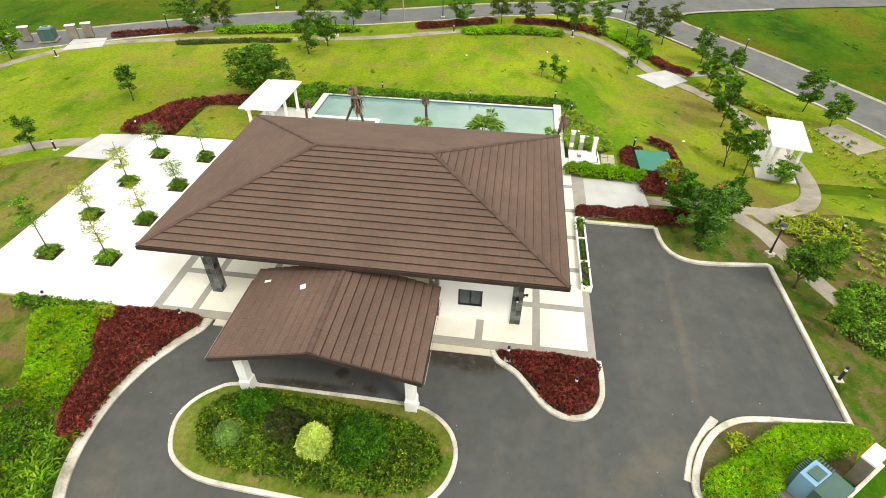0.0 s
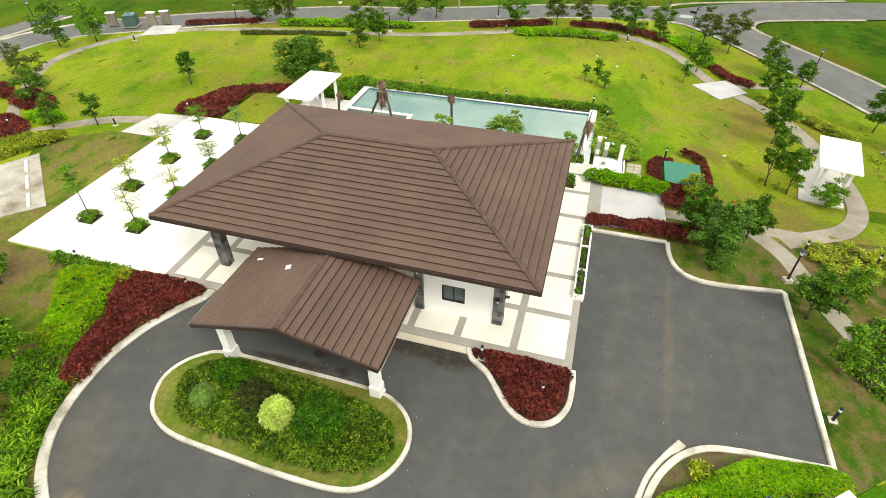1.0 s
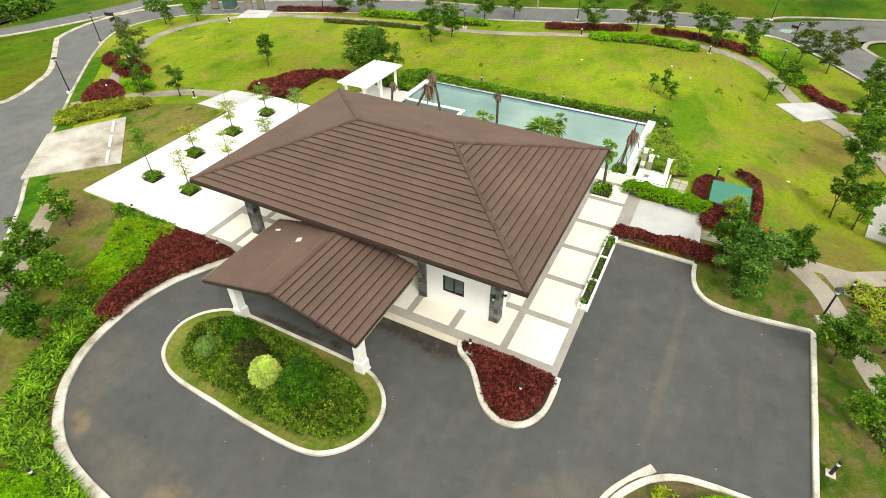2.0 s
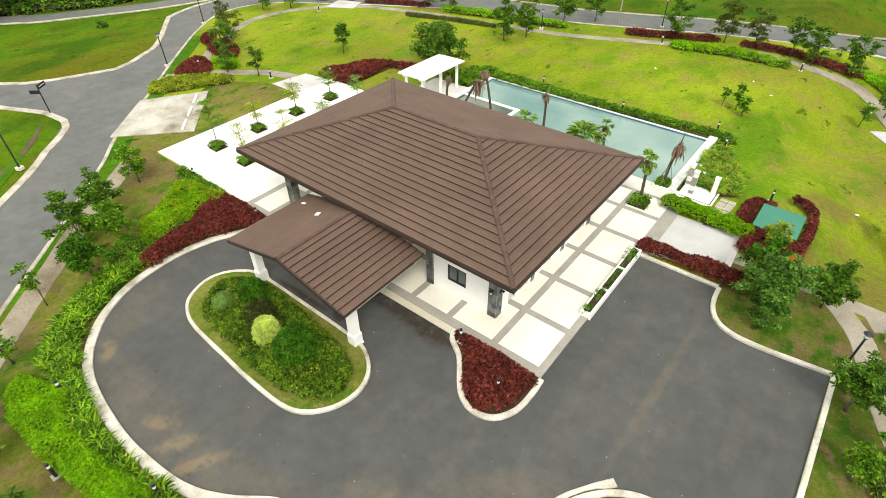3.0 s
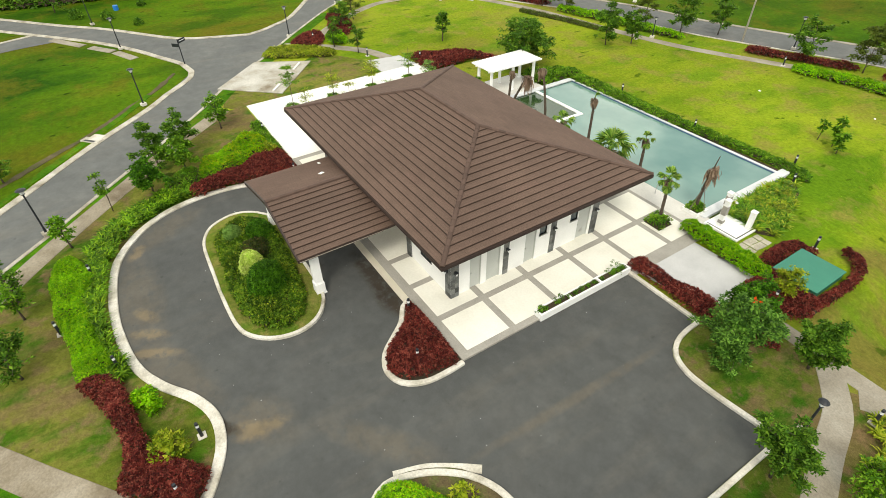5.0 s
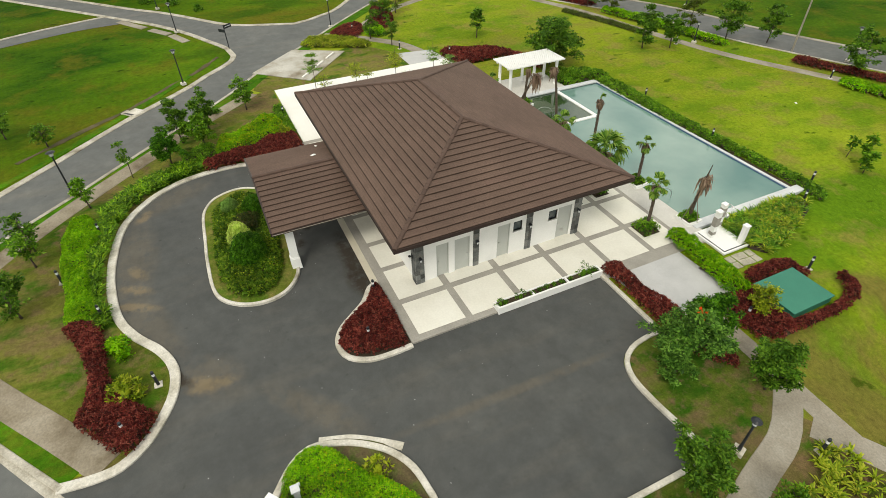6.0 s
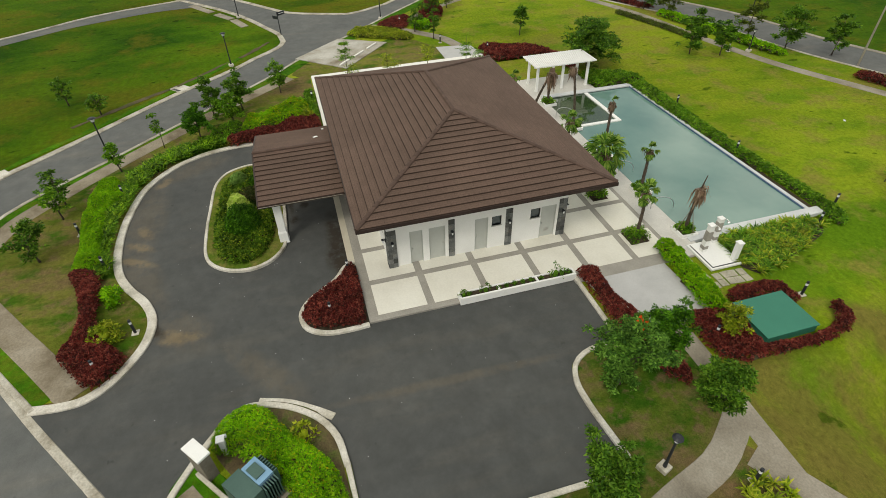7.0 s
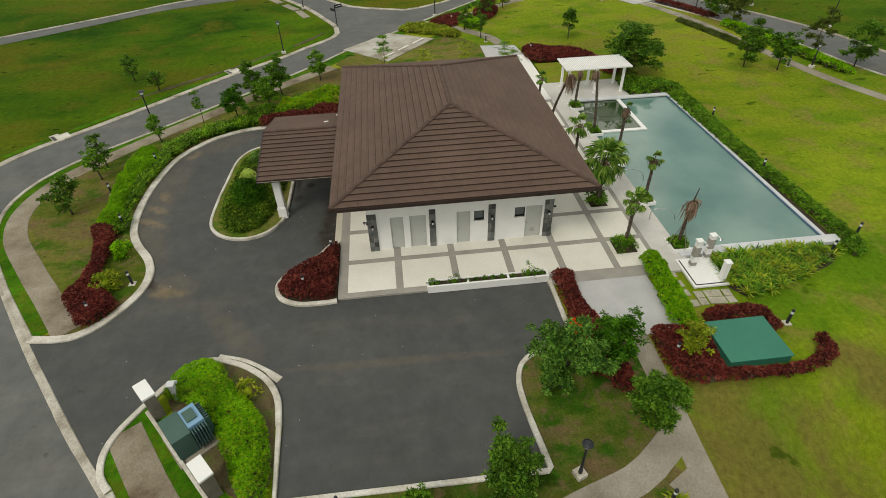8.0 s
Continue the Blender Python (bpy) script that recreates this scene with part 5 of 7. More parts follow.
walls()
stone_column(WX1 - 0.18, WY0 + 0.18, 0.46, 0.46, 2.5, (0, 90))
stone_column(WX1 - 0.18, 25.28, 0.46, 0.46, 2.5, (90, 180))
stone_column(WX1 - 0.06, 19.13, 0.2, 0.34, 2.5, (90,), "stone_pilaster")
stone_column(WX1 - 0.06, 22.25, 0.2, 0.38, 2.5, (90,), "stone_pilaster")
stone_column(WX0 - 0.1, WY0 + 0.18, 0.4, 0.44, 3.5, (0, 90, 270))
stone_column(-15.25, 16.1, 0.46, 0.46, 3.5, (0, 90, 180, 270))
stone_column(-15.25, 25.3, 0.46, 0.46, 3.5, (0, 90, 180, 270))
stone_column(-9.8, 25.3, 0.46, 0.46, 3.5, (0, 90, 180, 270))


def wall_lamp(x, y, z, turn):
    lamp = thing("wall_lamp", "small black wall lamp with a white glass shade", "lamp", (x, y, z), turn, "lamps on the stone piers")
    part("bracket", boxes((-0.05, 0.05, -0.05, 0.0, -0.08, 0.08), (-0.02, 0.02, -0.14, -0.05, 0.03, 0.06), (-0.07, 0.07, -0.21, -0.08, 0.055, 0.075)), BLACKPOST, lamp)
    bm = bmesh.new()
    cone(bm, 0, -0.145, -0.1, 0.055, 0.035, 0.055, 10)
    part("shade", bm, LAMPWHITE, lamp, "white frosted glass shade")
    return lamp


lamp = wall_lamp(WX1 + 0.085, WY0 + 0.18, 1.75, 90)
for m in (pose(WX1 + 0.07, 19.13, 1.75, 0, 0, 90), pose(WX1 + 0.07, 22.25, 1.75, 0, 0, 90), pose(WX1 + 0.085, 25.28, 1.75, 0, 0, 90),
          pose(WX1 - 0.18, 25.54, 1.8, 0, 0, 180), pose(WX1 - 0.18, WY0 - 0.085, 1.8, 0, 0, 0), pose(WX0 - 0.1, WY0 - 0.075, 2.6, 0, 0, 0), pose(-15.25, 15.84, 2.6, 0, 0, 0), pose(-15.51, 16.1, 2.6, 0, 0, 270)):
    copy_thing(lamp, m)


# ---- island before the porch ----
ISLAND = curve([(-13.6, 8.75), (-13.15, 7.6), (-12.35, 6.98), (-11.2, 6.65), (-8.6, 6.5), (-7.0, 6.42), (-4.6, 6.46), (-3.5, 6.85), (-2.75, 7.75), (-2.5, 8.8), (-2.75, 9.75), (-3.5, 10.5), (-4.7, 10.87), (-8.0, 10.93), (-11.7, 10.9), (-12.8, 10.45), (-13.45, 9.65)], True, 0.25)
ISLAND = [(x + (-8.0 - x) * 0.012, y + (8.65 - y) * 0.035) for x, y in ISLAND]
tagged(sheet("island_lawn", ISLAND, 0.13, TURF, thick=0.13), "kerbed turf island before the porch", "lawn", kind="structure")
kerb("kerb_island", ISLAND, "white-washed kerb round the island", 0.17, 0.17, closed=True)
ISLAND_BED = curve([(-12.6, 9.0), (-12.2, 8.0), (-11.3, 7.35), (-9.4, 7.15), (-6.8, 6.95), (-4.7, 7.05), (-3.55, 7.6), (-3.1, 8.5), (-3.4, 9.4), (-4.6, 10.0), (-6.6, 10.3), (-9.0, 10.45), (-11.0, 10.5), (-12.25, 10.0)], True, 0.3)
bed("island_shrubbery", ISLAND_BED, 0.48, 0.118, 1700, ISLANDG, "low leafy olive-green shrubbery with yellowish tips filling the island bed", "shrubs", z=0.12, seed=11, bumpy=1.4, flowers=YELLOWG, flower_share=0.06)
bed("island_dark_shrubs", curve([(-10.2, 9.5), (-10.0, 8.3), (-8.9, 7.9), (-8.2, 8.6), (-8.3, 9.5), (-9.2, 10.0)], True, 0.4), 0.5, 0.11, 1100, DARKG, "dark bronze-green low shrubs in the island bed", "shrubs", z=0.2, seed=12)
shrub("variegated_shrub", -7.72, 8.38, 0.68, 0.66, 1.12, 0.085, 12000, LIME, "round clipped lime-cream variegated shrub", z=0.25, seed=13, group="clipped shrubs on the island")
shrub("clipped_shrub", -6.0, 8.65, 1.02, 1.0, 1.5, 0.085, 18000, CLIPPED, "large round clipped bright green shrub", z=0.25, seed=14, group="clipped shrubs on the island")
shrub("clipped_shrub", -11.0, 8.33, 0.62, 0.6, 0.8, 0.07, 7000, GREY_G, "round clipped grey-green shrub", z=0.2, seed=15, group="clipped shrubs on the island")
shrub("clipped_shrub", -10.5, 9.65, 0.95, 0.8, 0.85, 0.1, 9000, CLIPPED, "wide dark green leafy shrub", z=0.2, seed=16, group="clipped shrubs on the island")

# ---- red peninsula bed ----
PENINSULA = curve([(-1.5, 14.1), (-1.25, 13.6), (-0.45, 13.05), (0.2, 12.25), (0.85, 11.5), (1.65, 11.15), (2.5, 11.4), (3.0, 12.2), (3.1, 13.2), (3.05, 14.12)], False, 0.25)
tagged(sheet("bed_soil", PENINSULA, 0.1, SOIL, thick=0.1), "dark bed soil inside the kerb", "soil", kind="structure")
kerb("kerb_red_bed", offset(PENINSULA, -0.02), "pale concrete kerb round the red shrub bed", 0.24, 0.15)
bed("red_shrubs", curve([(-1.25, 14.0), (-0.35, 13.2), (0.35, 12.25), (0.9, 11.52), (1.66, 11.2), (2.4, 11.48), (2.83, 12.25), (2.9, 13.3), (2.85, 14.0)], True, 0.3), 0.52, 0.088, 1900, RED, "dense deep red foliage shrubs in a kerbed bed", "shrubs", seed=21, edge=0.3, bumpy=1.8)

# ---- west side beds ----
bed("red_shrubs", curve([(-15.1, 13.98), (-15.5, 12.85), (-16.4, 11.0), (-16.72, 9.2), (-16.6, 7.7), (-17.5, 7.4), (-18.2, 9.0), (-18.4, 10.8), (-19.3, 12.4), (-19.4, 13.95)], True, 0.35), 0.65, 0.088, 1900, RED, "dense deep red foliage shrubs beside the drive", "shrubs", seed=22, edge=0.35)
bed("flowering_shrubs", curve([(-19.7, 13.5), (-19.3, 12.3), (-18.4, 10.4), (-18.3, 8.6), (-20.0, 8.7), (-21.2, 10.5), (-22.4, 12.2), (-22.6, 13.4)], True, 0.4), 0.8, 0.085, 2600, VIVID, "feathery vivid green shrubs with yellow flowers", "shrubs", seed=23, flowers=YELLOWFLOWER, flower_share=0.1, ratio=0.38)
bed("border_shrubs", curve([(-24.6, 14.1), (-22.0, 14.15), (-19.4, 14.1), (-19.5, 13.5), (-22.5, 13.3), (-24.4, 13.4)], True, 0.4), 0.5, 0.16, 450, MIDG, "loose leafy green border shrubs beside the plaza", "shrubs", seed=24, edge=0.3)
shrub("croton_shrub", -19.3, 13.3, 0.55, 0.5, 0.8, 0.22, 500, YELLOWG, "yellow-green croton shrub among the red foliage", seed=25)
BLADES_IN = offset(DRIVE_W, -0.5)
BLADES_OUT = [offset(DRIVE_W, -(1.9 if q[0] < -13.2 else 1.45))[i] for i, q in enumerate(DRIVE_W)]
i0 = min(range(len(DRIVE_W)), key=lambda i: math.dist(DRIVE_W[i], (-16.4, 7.6)))
i1 = min(range(len(DRIVE_W)), key=lambda i: math.dist(DRIVE_W[i], (-3.9, 2.55)))
blade_bed("strap_leaf_border", BLADES_IN[i0:i1] + BLADES_OUT[i0:i1][::-1], 0.62, 0.27, STRAP, "glossy green strap-leaved plants along the drive", "plants", seed=26, blades=18, wide=0.075)
blade_bed("strap_leaf_border", BLADES_IN[i0:i1] + BLADES_OUT[i0:i1][::-1], 0.52, 0.36, MIDG, "bright green strap-leaved plants along the drive", "plants", seed=27, blades=16, wide=0.07)
bed("feathery_shrubs", curve([(-14.3, 0.5), (-13.6, -0.3), (-12.4, -0.62), (-11.1, -0.55), (-9.3, -0.5), (-7.1, -0.1), (-5.0, -0.05), (-4.4, 0.35), (-4.4, 1.1), (-4.95, 1.5), (-6.85, 1.2), (-8.3, 1.0), (-10.25, 0.95), (-11.7, 1.5), (-13.1, 1.1)], True, 0.4), 0.62, 0.07, 3600, VIVID, "feathery vivid green shrubs along the drive", "shrubs", seed=28, ratio=0.38)
bed("flowering_shrubs", curve([(-20.2, 8.3), (-18.3, 8.2), (-17.9, 6.6), (-19.0, 6.2)], True, 0.4), 0.6, 0.12, 600, MIDG, "leafy green shrubs beside the drive", "shrubs", seed=29)
bed("red_shrubs", curve([(-4.6, 0.0), (-4.5, 1.3), (-3.3, 1.65), (-2.0, 1.85), (-0.9, 1.95), (0.2, 2.3), (1.25, 3.0), (2.1, 3.7), (3.4, 2.6), (2.4, 1.65), (1.15, 0.75), (0.4, 1.0), (-0.7, 1.2), (-2.0, 0.95), (-3.3, 0.55)], True, 0.35), 0.55, 0.088, 1900, RED, "deep red foliage shrubs in a curling bed", "shrubs", seed=30, edge=0.3)
shrub("croton_shrub", -2.6, 2.2, 0.5, 0.45, 0.5, 0.15, 420, VIVID, "bright green loose shrub beside the kerb", seed=31)
shrub("croton_shrub", -1.8, 2.5, 0.28, 0.28, 1.0, 0.15, 380, VIVID, "bright green upright shrub beside the kerb", seed=33)
shrub("croton_shrub", 0.45, 2.55, 0.75, 0.7, 0.55, 0.17, 520, YELLOWG, "yellow-green loose shrub in the red bed", z=0.3, seed=32)

# ---- corner bed, transformer and piers ----
sheet("corner_bed_soil", curve([(7.9, 7.6), (6.4, 8.0), (5.9, 8.9), (6.2, 10.1), (7.0, 11.3), (8.0, 11.85), (9.6, 12.02), (12.0, 12.1), (12.15, 10.8)], True, 0.4), 0.085, WEEDY, None, "brown bed soil in the corner bed")
tagged(bpy.data.objects["corner_bed_soil"], category="soil", kind="structure")
bed("flowering_shrubs", curve([(7.75, 7.45), (6.7, 7.7), (6.1, 8.6), (6.5, 9.5), (7.4, 10.05), (8.9, 11.25), (9.9, 11.85), (12.4, 12.2), (13.0, 11.6), (11.8, 10.9), (10.2, 10.1), (9.1, 9.3), (8.2, 8.3)], True, 0.35), 0.7, 0.075, 2900, VIVID, "vivid green flowering shrubs with yellow blossoms", "shrubs", seed=41, flowers=YELLOWFLOWER, flower_share=0.04, ratio=0.36, bumpy=1.1)
tagged(part("kerb_apron", ribbon(curve([(5.9, 9.1), (6.3, 10.25), (6.95, 11.25), (7.45, 11.9)], step=0.2), 0.34, -0.02, 0.05, False, 0.4, 0.3), KERB), "thin spilled concrete apron along the kerb", "kerb", kind="structure")
shrub("sparse_shrub", 7.9, 10.75, 0.55, 0.5, 0.5, 0.16, 220, YELLOWG, "sparse yellow-green shrub on bare soil", seed=42)
tagged(sheet("verge_corner", [(11.5, 6.75), (10.8, 6.15), (9.9, 5.85), (8.7, 6.05), (7.7, 6.75), (7.6, 7.15), (8.3, 7.2), (12.6, 11.2), (15.6, 13.2), (18.4, 13.0)], 0.072, VERGE), "strips of green grass beside the muddy footpath", "verge", kind="structure")
path("path_roadside_east", [(9.1, 6.3), (9.95, 6.88), (11.9, 8.25), (13.9, 9.8), (17.7, 12.7)], 1.3, "brown muddy concrete footpath", 0.085, MUDDY)
tagged(part("verge_east", ribbon(curve([(8.0, 7.0), (9.4, 8.2), (12.0, 10.3), (14.0, 12.0)], step=0.5), 0.35, 0.0, 0.1), VERGE), "strip of green grass beside the low wall", "verge", kind="structure")


def pier(x, y, turn, h=1.45, w=0.95, d=0.5):
    p = thing("pier", "weathered masonry pier with a white cap", "pier", (x, y, 0.06), turn, "masonry piers")
    part("shaft", boxes((-w / 2 + 0.04, w / 2 - 0.04, -d / 2 + 0.04, d / 2 - 0.04, 0, h - 0.1), bevel=0.01), WALLGREY, p, "stained grey-brown render")
    part("cap", boxes((-w / 2, w / 2, -d / 2, d / 2, h - 0.1, h), bevel=0.012), WHITE, p, "white cap slab")
    return p


a_pier = pier(8.36, 7.3, 39)
copy_thing(a_pier, pose(11.86, 10.19, 0.06, 0, 0, 39))
for x, y in ((-51.8, 48.3), (-47.5, 49.6), (-46.4, 50.5)):
    copy_thing(a_pier, pose(x, y, 0.06, 0, 0, 25))
low_wall = part("low_wall", ribbon([(8.44, 7.0), (12.9, 10.65)], 0.14, 0.0, 0.3), KERB)
tagged(low_wall, "low pale concrete wall beside the footpath", "wall")


def transformer(x, y, turn, z=0.06):
    t = thing("transformer", "green pad-mounted transformer with a blue cover", "transformer", (x, y, z), turn, "transformers in the grass")
    part("plinth", boxes((-0.85, 0.85, -0.75, 0.85, 0, 0.12), bevel=0.01), CONCRETE, t, "concrete plinth")
    part("tank", boxes((-0.62, 0.62, -0.6, 0.1, 0.12, 1.25), bevel=0.015), TRAFO, t)
    part("cover", boxes((-0.5, 0.45, 0.1, 0.68, 0.12, 1.3), bevel=0.015), BLUELID, t, "pale blue cabinet cover")
    part("hatch", boxes((-0.3, 0.24, 0.16, 0.54, 1.3, 1.36), bevel=0.01), TRAFO, t, "green hatch")
    for i in range(6):
        part("fin", boxes((0.47, 0.74, 0.12 + 0.1 * i, 0.16 + 0.1 * i, 0.25, 1.2)), TRAFO, t, "dark green cooling fin")
    for i in range(8):
        part("fin", boxes((-0.44 + 0.115 * i, -0.4 + 0.115 * i, 0.69, 0.86, 0.25, 1.2)), TRAFO, t, "dark green cooling fin")
    part("door_seam", boxes((-0.01, 0.01, -0.61, -0.598, 0.2, 1.2), (-0.55, 0.55, -0.608, -0.598, 1.18, 1.2)), DARKMETAL, t)
    return t


transformer(9.88, 9.0, 38)
transformer(-49.7, 48.7, 25)
pipe_post = part("marker_post", boxes((7.7, 7.9, 7.85, 8.05, 0.06, 0.95), (7.65, 7.95, 7.8, 8.1, 0.95, 1.02), (7.61, 7.71, 8.04, 8.14, 0.85, 0.97), bevel=0.01), COPING)
tagged(pipe_post, "small white utility post with a cap", "post")

# ---- car park and court planting ----
bed("red_shrubs", curve([(2.75, 24.75), (5.0, 24.7), (7.0, 24.65), (8.9, 24.7), (9.1, 25.6), (7.6, 25.95), (6.6, 26.1), (5.4, 25.75), (3.7, 25.6), (2.9, 25.75)], True, 0.3), 0.6, 0.088, 1900, RED, "deep red foliage hedge beside the court", "hedge", seed=51, edge=0.28)
bed("green_hedge", curve([(2.3, 29.42), (4.5, 29.25), (7.0, 29.0), (7.5, 29.5), (7.1, 30.15), (4.6, 30.3), (2.3, 30.25)], True, 0.3), 0.85, 0.08, 2900, VIVID, "rounded feathery bright green hedge beside the court", "hedge", seed=52, edge=0.32)
bed("red_shrubs", curve([(7.1, 27.95), (9.6, 27.95), (9.95, 29.0), (9.85, 30.0), (8.0, 30.25), (7.15, 30.5), (7.0, 29.2)], True, 0.3), 0.58, 0.088, 1900, RED, "deep red foliage shrubs beside the green tank", "shrubs", seed=53, edge=0.3)
bed("red_shrubs", curve([(9.5, 29.8), (9.95, 29.9), (10.1, 32.0), (9.9, 34.0), (9.2, 35.2), (8.3, 35.1), (8.25, 34.65), (9.0, 34.4), (9.5, 33.4), (9.55, 31.5)], True, 0.3), 0.5, 0.088, 1900, RED, "deep red foliage shrubs beside the green tank", "shrubs", seed=54, edge=0.25)
bed("red_shrubs", curve([(6.15, 31.0), (6.95, 30.7), (7.0, 32.9), (7.9, 33.15), (7.75, 33.65), (6.3, 33.4)], True, 0.3), 0.5, 0.088, 1900, RED, "deep red foliage shrubs beside the green tank", "shrubs", seed=55, edge=0.25)
bed("red_shrubs", curve([(8.3, 25.1), (9.6, 25.3), (10.3, 25.9), (9.4, 26.35), (8.2, 26.1)], True, 0.3), 0.5, 0.088, 1900, RED, "deep red foliage shrubs under the trees", "shrubs", seed=56, edge=0.3)
sheet("pool_bed_soil", curve([(2.45, 33.1), (2.45, 39.3), (3.6, 39.2), (4.3, 37.7), (5.1, 35.2), (5.5, 33.4), (4.9, 32.95)], True, 0.4), 0.075, SOIL, None, "dark bed soil at the pool end")
tagged(bpy.data.objects["pool_bed_soil"], category="soil", kind="structure")
blade_bed("spider_plants", curve([(2.6, 33.2), (2.6, 39.1), (3.5, 39.2), (4.4, 37.7), (5.3, 35.2), (5.6, 33.5), (4.95, 33.0)], True, 0.4), 0.5, 0.5, YELLOWG, "yellow-striped strap-leaved plants at the pool's end", "plants", seed=57, blades=26, wide=0.06, lean=1.15)
blade_bed("spider_plants", curve([(2.7, 33.3), (2.7, 38.9), (3.5, 38.9), (4.3, 37.5), (5.2, 35.0), (5.4, 33.5)], True, 0.4), 0.5, 0.3, MIDG, "green strap-leaved plants at the pool's end", "plants", seed=58, blades=18, wide=0.05, lean=1.2)
slab("hedge_soil", [(-17.5, 40.07), (1.7, 40.07), (1.7, 40.4), (-17.5, 40.4)], 0.08, SOIL, "dark bed soil along the pool wall", "soil", 0.06)
bed("pool_hedge", curve([(-17.4, 39.98), (-8.0, 39.98), (2.2, 40.45), (3.1, 39.6), (3.6, 40.4), (2.4, 41.5), (-3.0, 41.3), (-9.0, 41.2), (-17.0, 41.3)], True, 0.5), 0.36, 0.14, 620, MIDG, "low leafy green hedge behind the pool", "hedge", seed=59, edge=0.35)
bed("pool_hedge", curve([(-20.6, 37.1), (-17.7, 37.1), (-17.7, 40.4), (-17.2, 41.4), (-19.0, 41.0), (-20.2, 39.2)], True, 0.5), 0.55, 0.18, 420, MIDG, "leafy green shrubs behind the pergola", "shrubs", seed=60)
bed("red_shrubs", curve([(-30.2, 31.0), (-29.3, 34.2), (-28.2, 36.1), (-25.5, 37.4), (-22.8, 38.1), (-21.9, 37.2), (-22.5, 36.5), (-25.8, 36.35), (-26.25, 35.5), (-26.25, 31.2)], True, 0.5), 0.55, 0.12, 900, RED, "deep red foliage shrubs beside the plaza", "shrubs", seed=61)
blade_bed("strap_leaf_bed", curve([(14.0, 26.1), (15.0, 26.5), (16.6, 26.8), (18.6, 26.4), (18.4, 24.6), (17.0, 23.6), (16.0, 22.2), (15.4, 22.4), (14.7, 24.2)], True, 0.5), 0.46, 0.36, YELLOWG, "yellow-green strap-leaved plants beside the path", "plants", seed=62, blades=20, wide=0.07, keep=0.95)
SLOPE = curve([(19.8, 26.6), (22.5, 27.0), (25.0, 31.5), (24.6, 36.0), (23.0, 38.4), (21.2, 40.2), (20.8, 38.6), (20.6, 34.0), (20.4, 30.5)], True, 0.6)
blade_bed("slope_groundcover", SLOPE, 0.26, 0.62, YELLOWG, "rough yellow-green groundcover scattered on the bank", "plants", seed=63, blades=18, wide=0.06, keep=0.4)
blade_bed("slope_groundcover", SLOPE, 0.24, 0.7, MIDG, "low green groundcover scattered on the bank", "plants", seed=64, blades=18, wide=0.07, keep=0.45)
blade_bed("slope_weeds", curve([(17.4, 24.0), (19.6, 26.4), (22.6, 25.6), (22.6, 21.6), (19.6, 18.6), (17.6, 20.6)], True, 0.6), 0.3, 0.7, YELLOWG, "scattered yellow-green weeds on the dry bank", "plants", seed=65, blades=16, wide=0.06, keep=0.6)
bed("groundcover", curve([(14.4, 17.8), (15.8, 20.6), (17.6, 21.0), (18.8, 18.4), (17.4, 15.6), (15.2, 16.2)], True, 0.6), 0.35, 0.18, 300, MIDG, "green groundcover beside the path", "plants", seed=64)

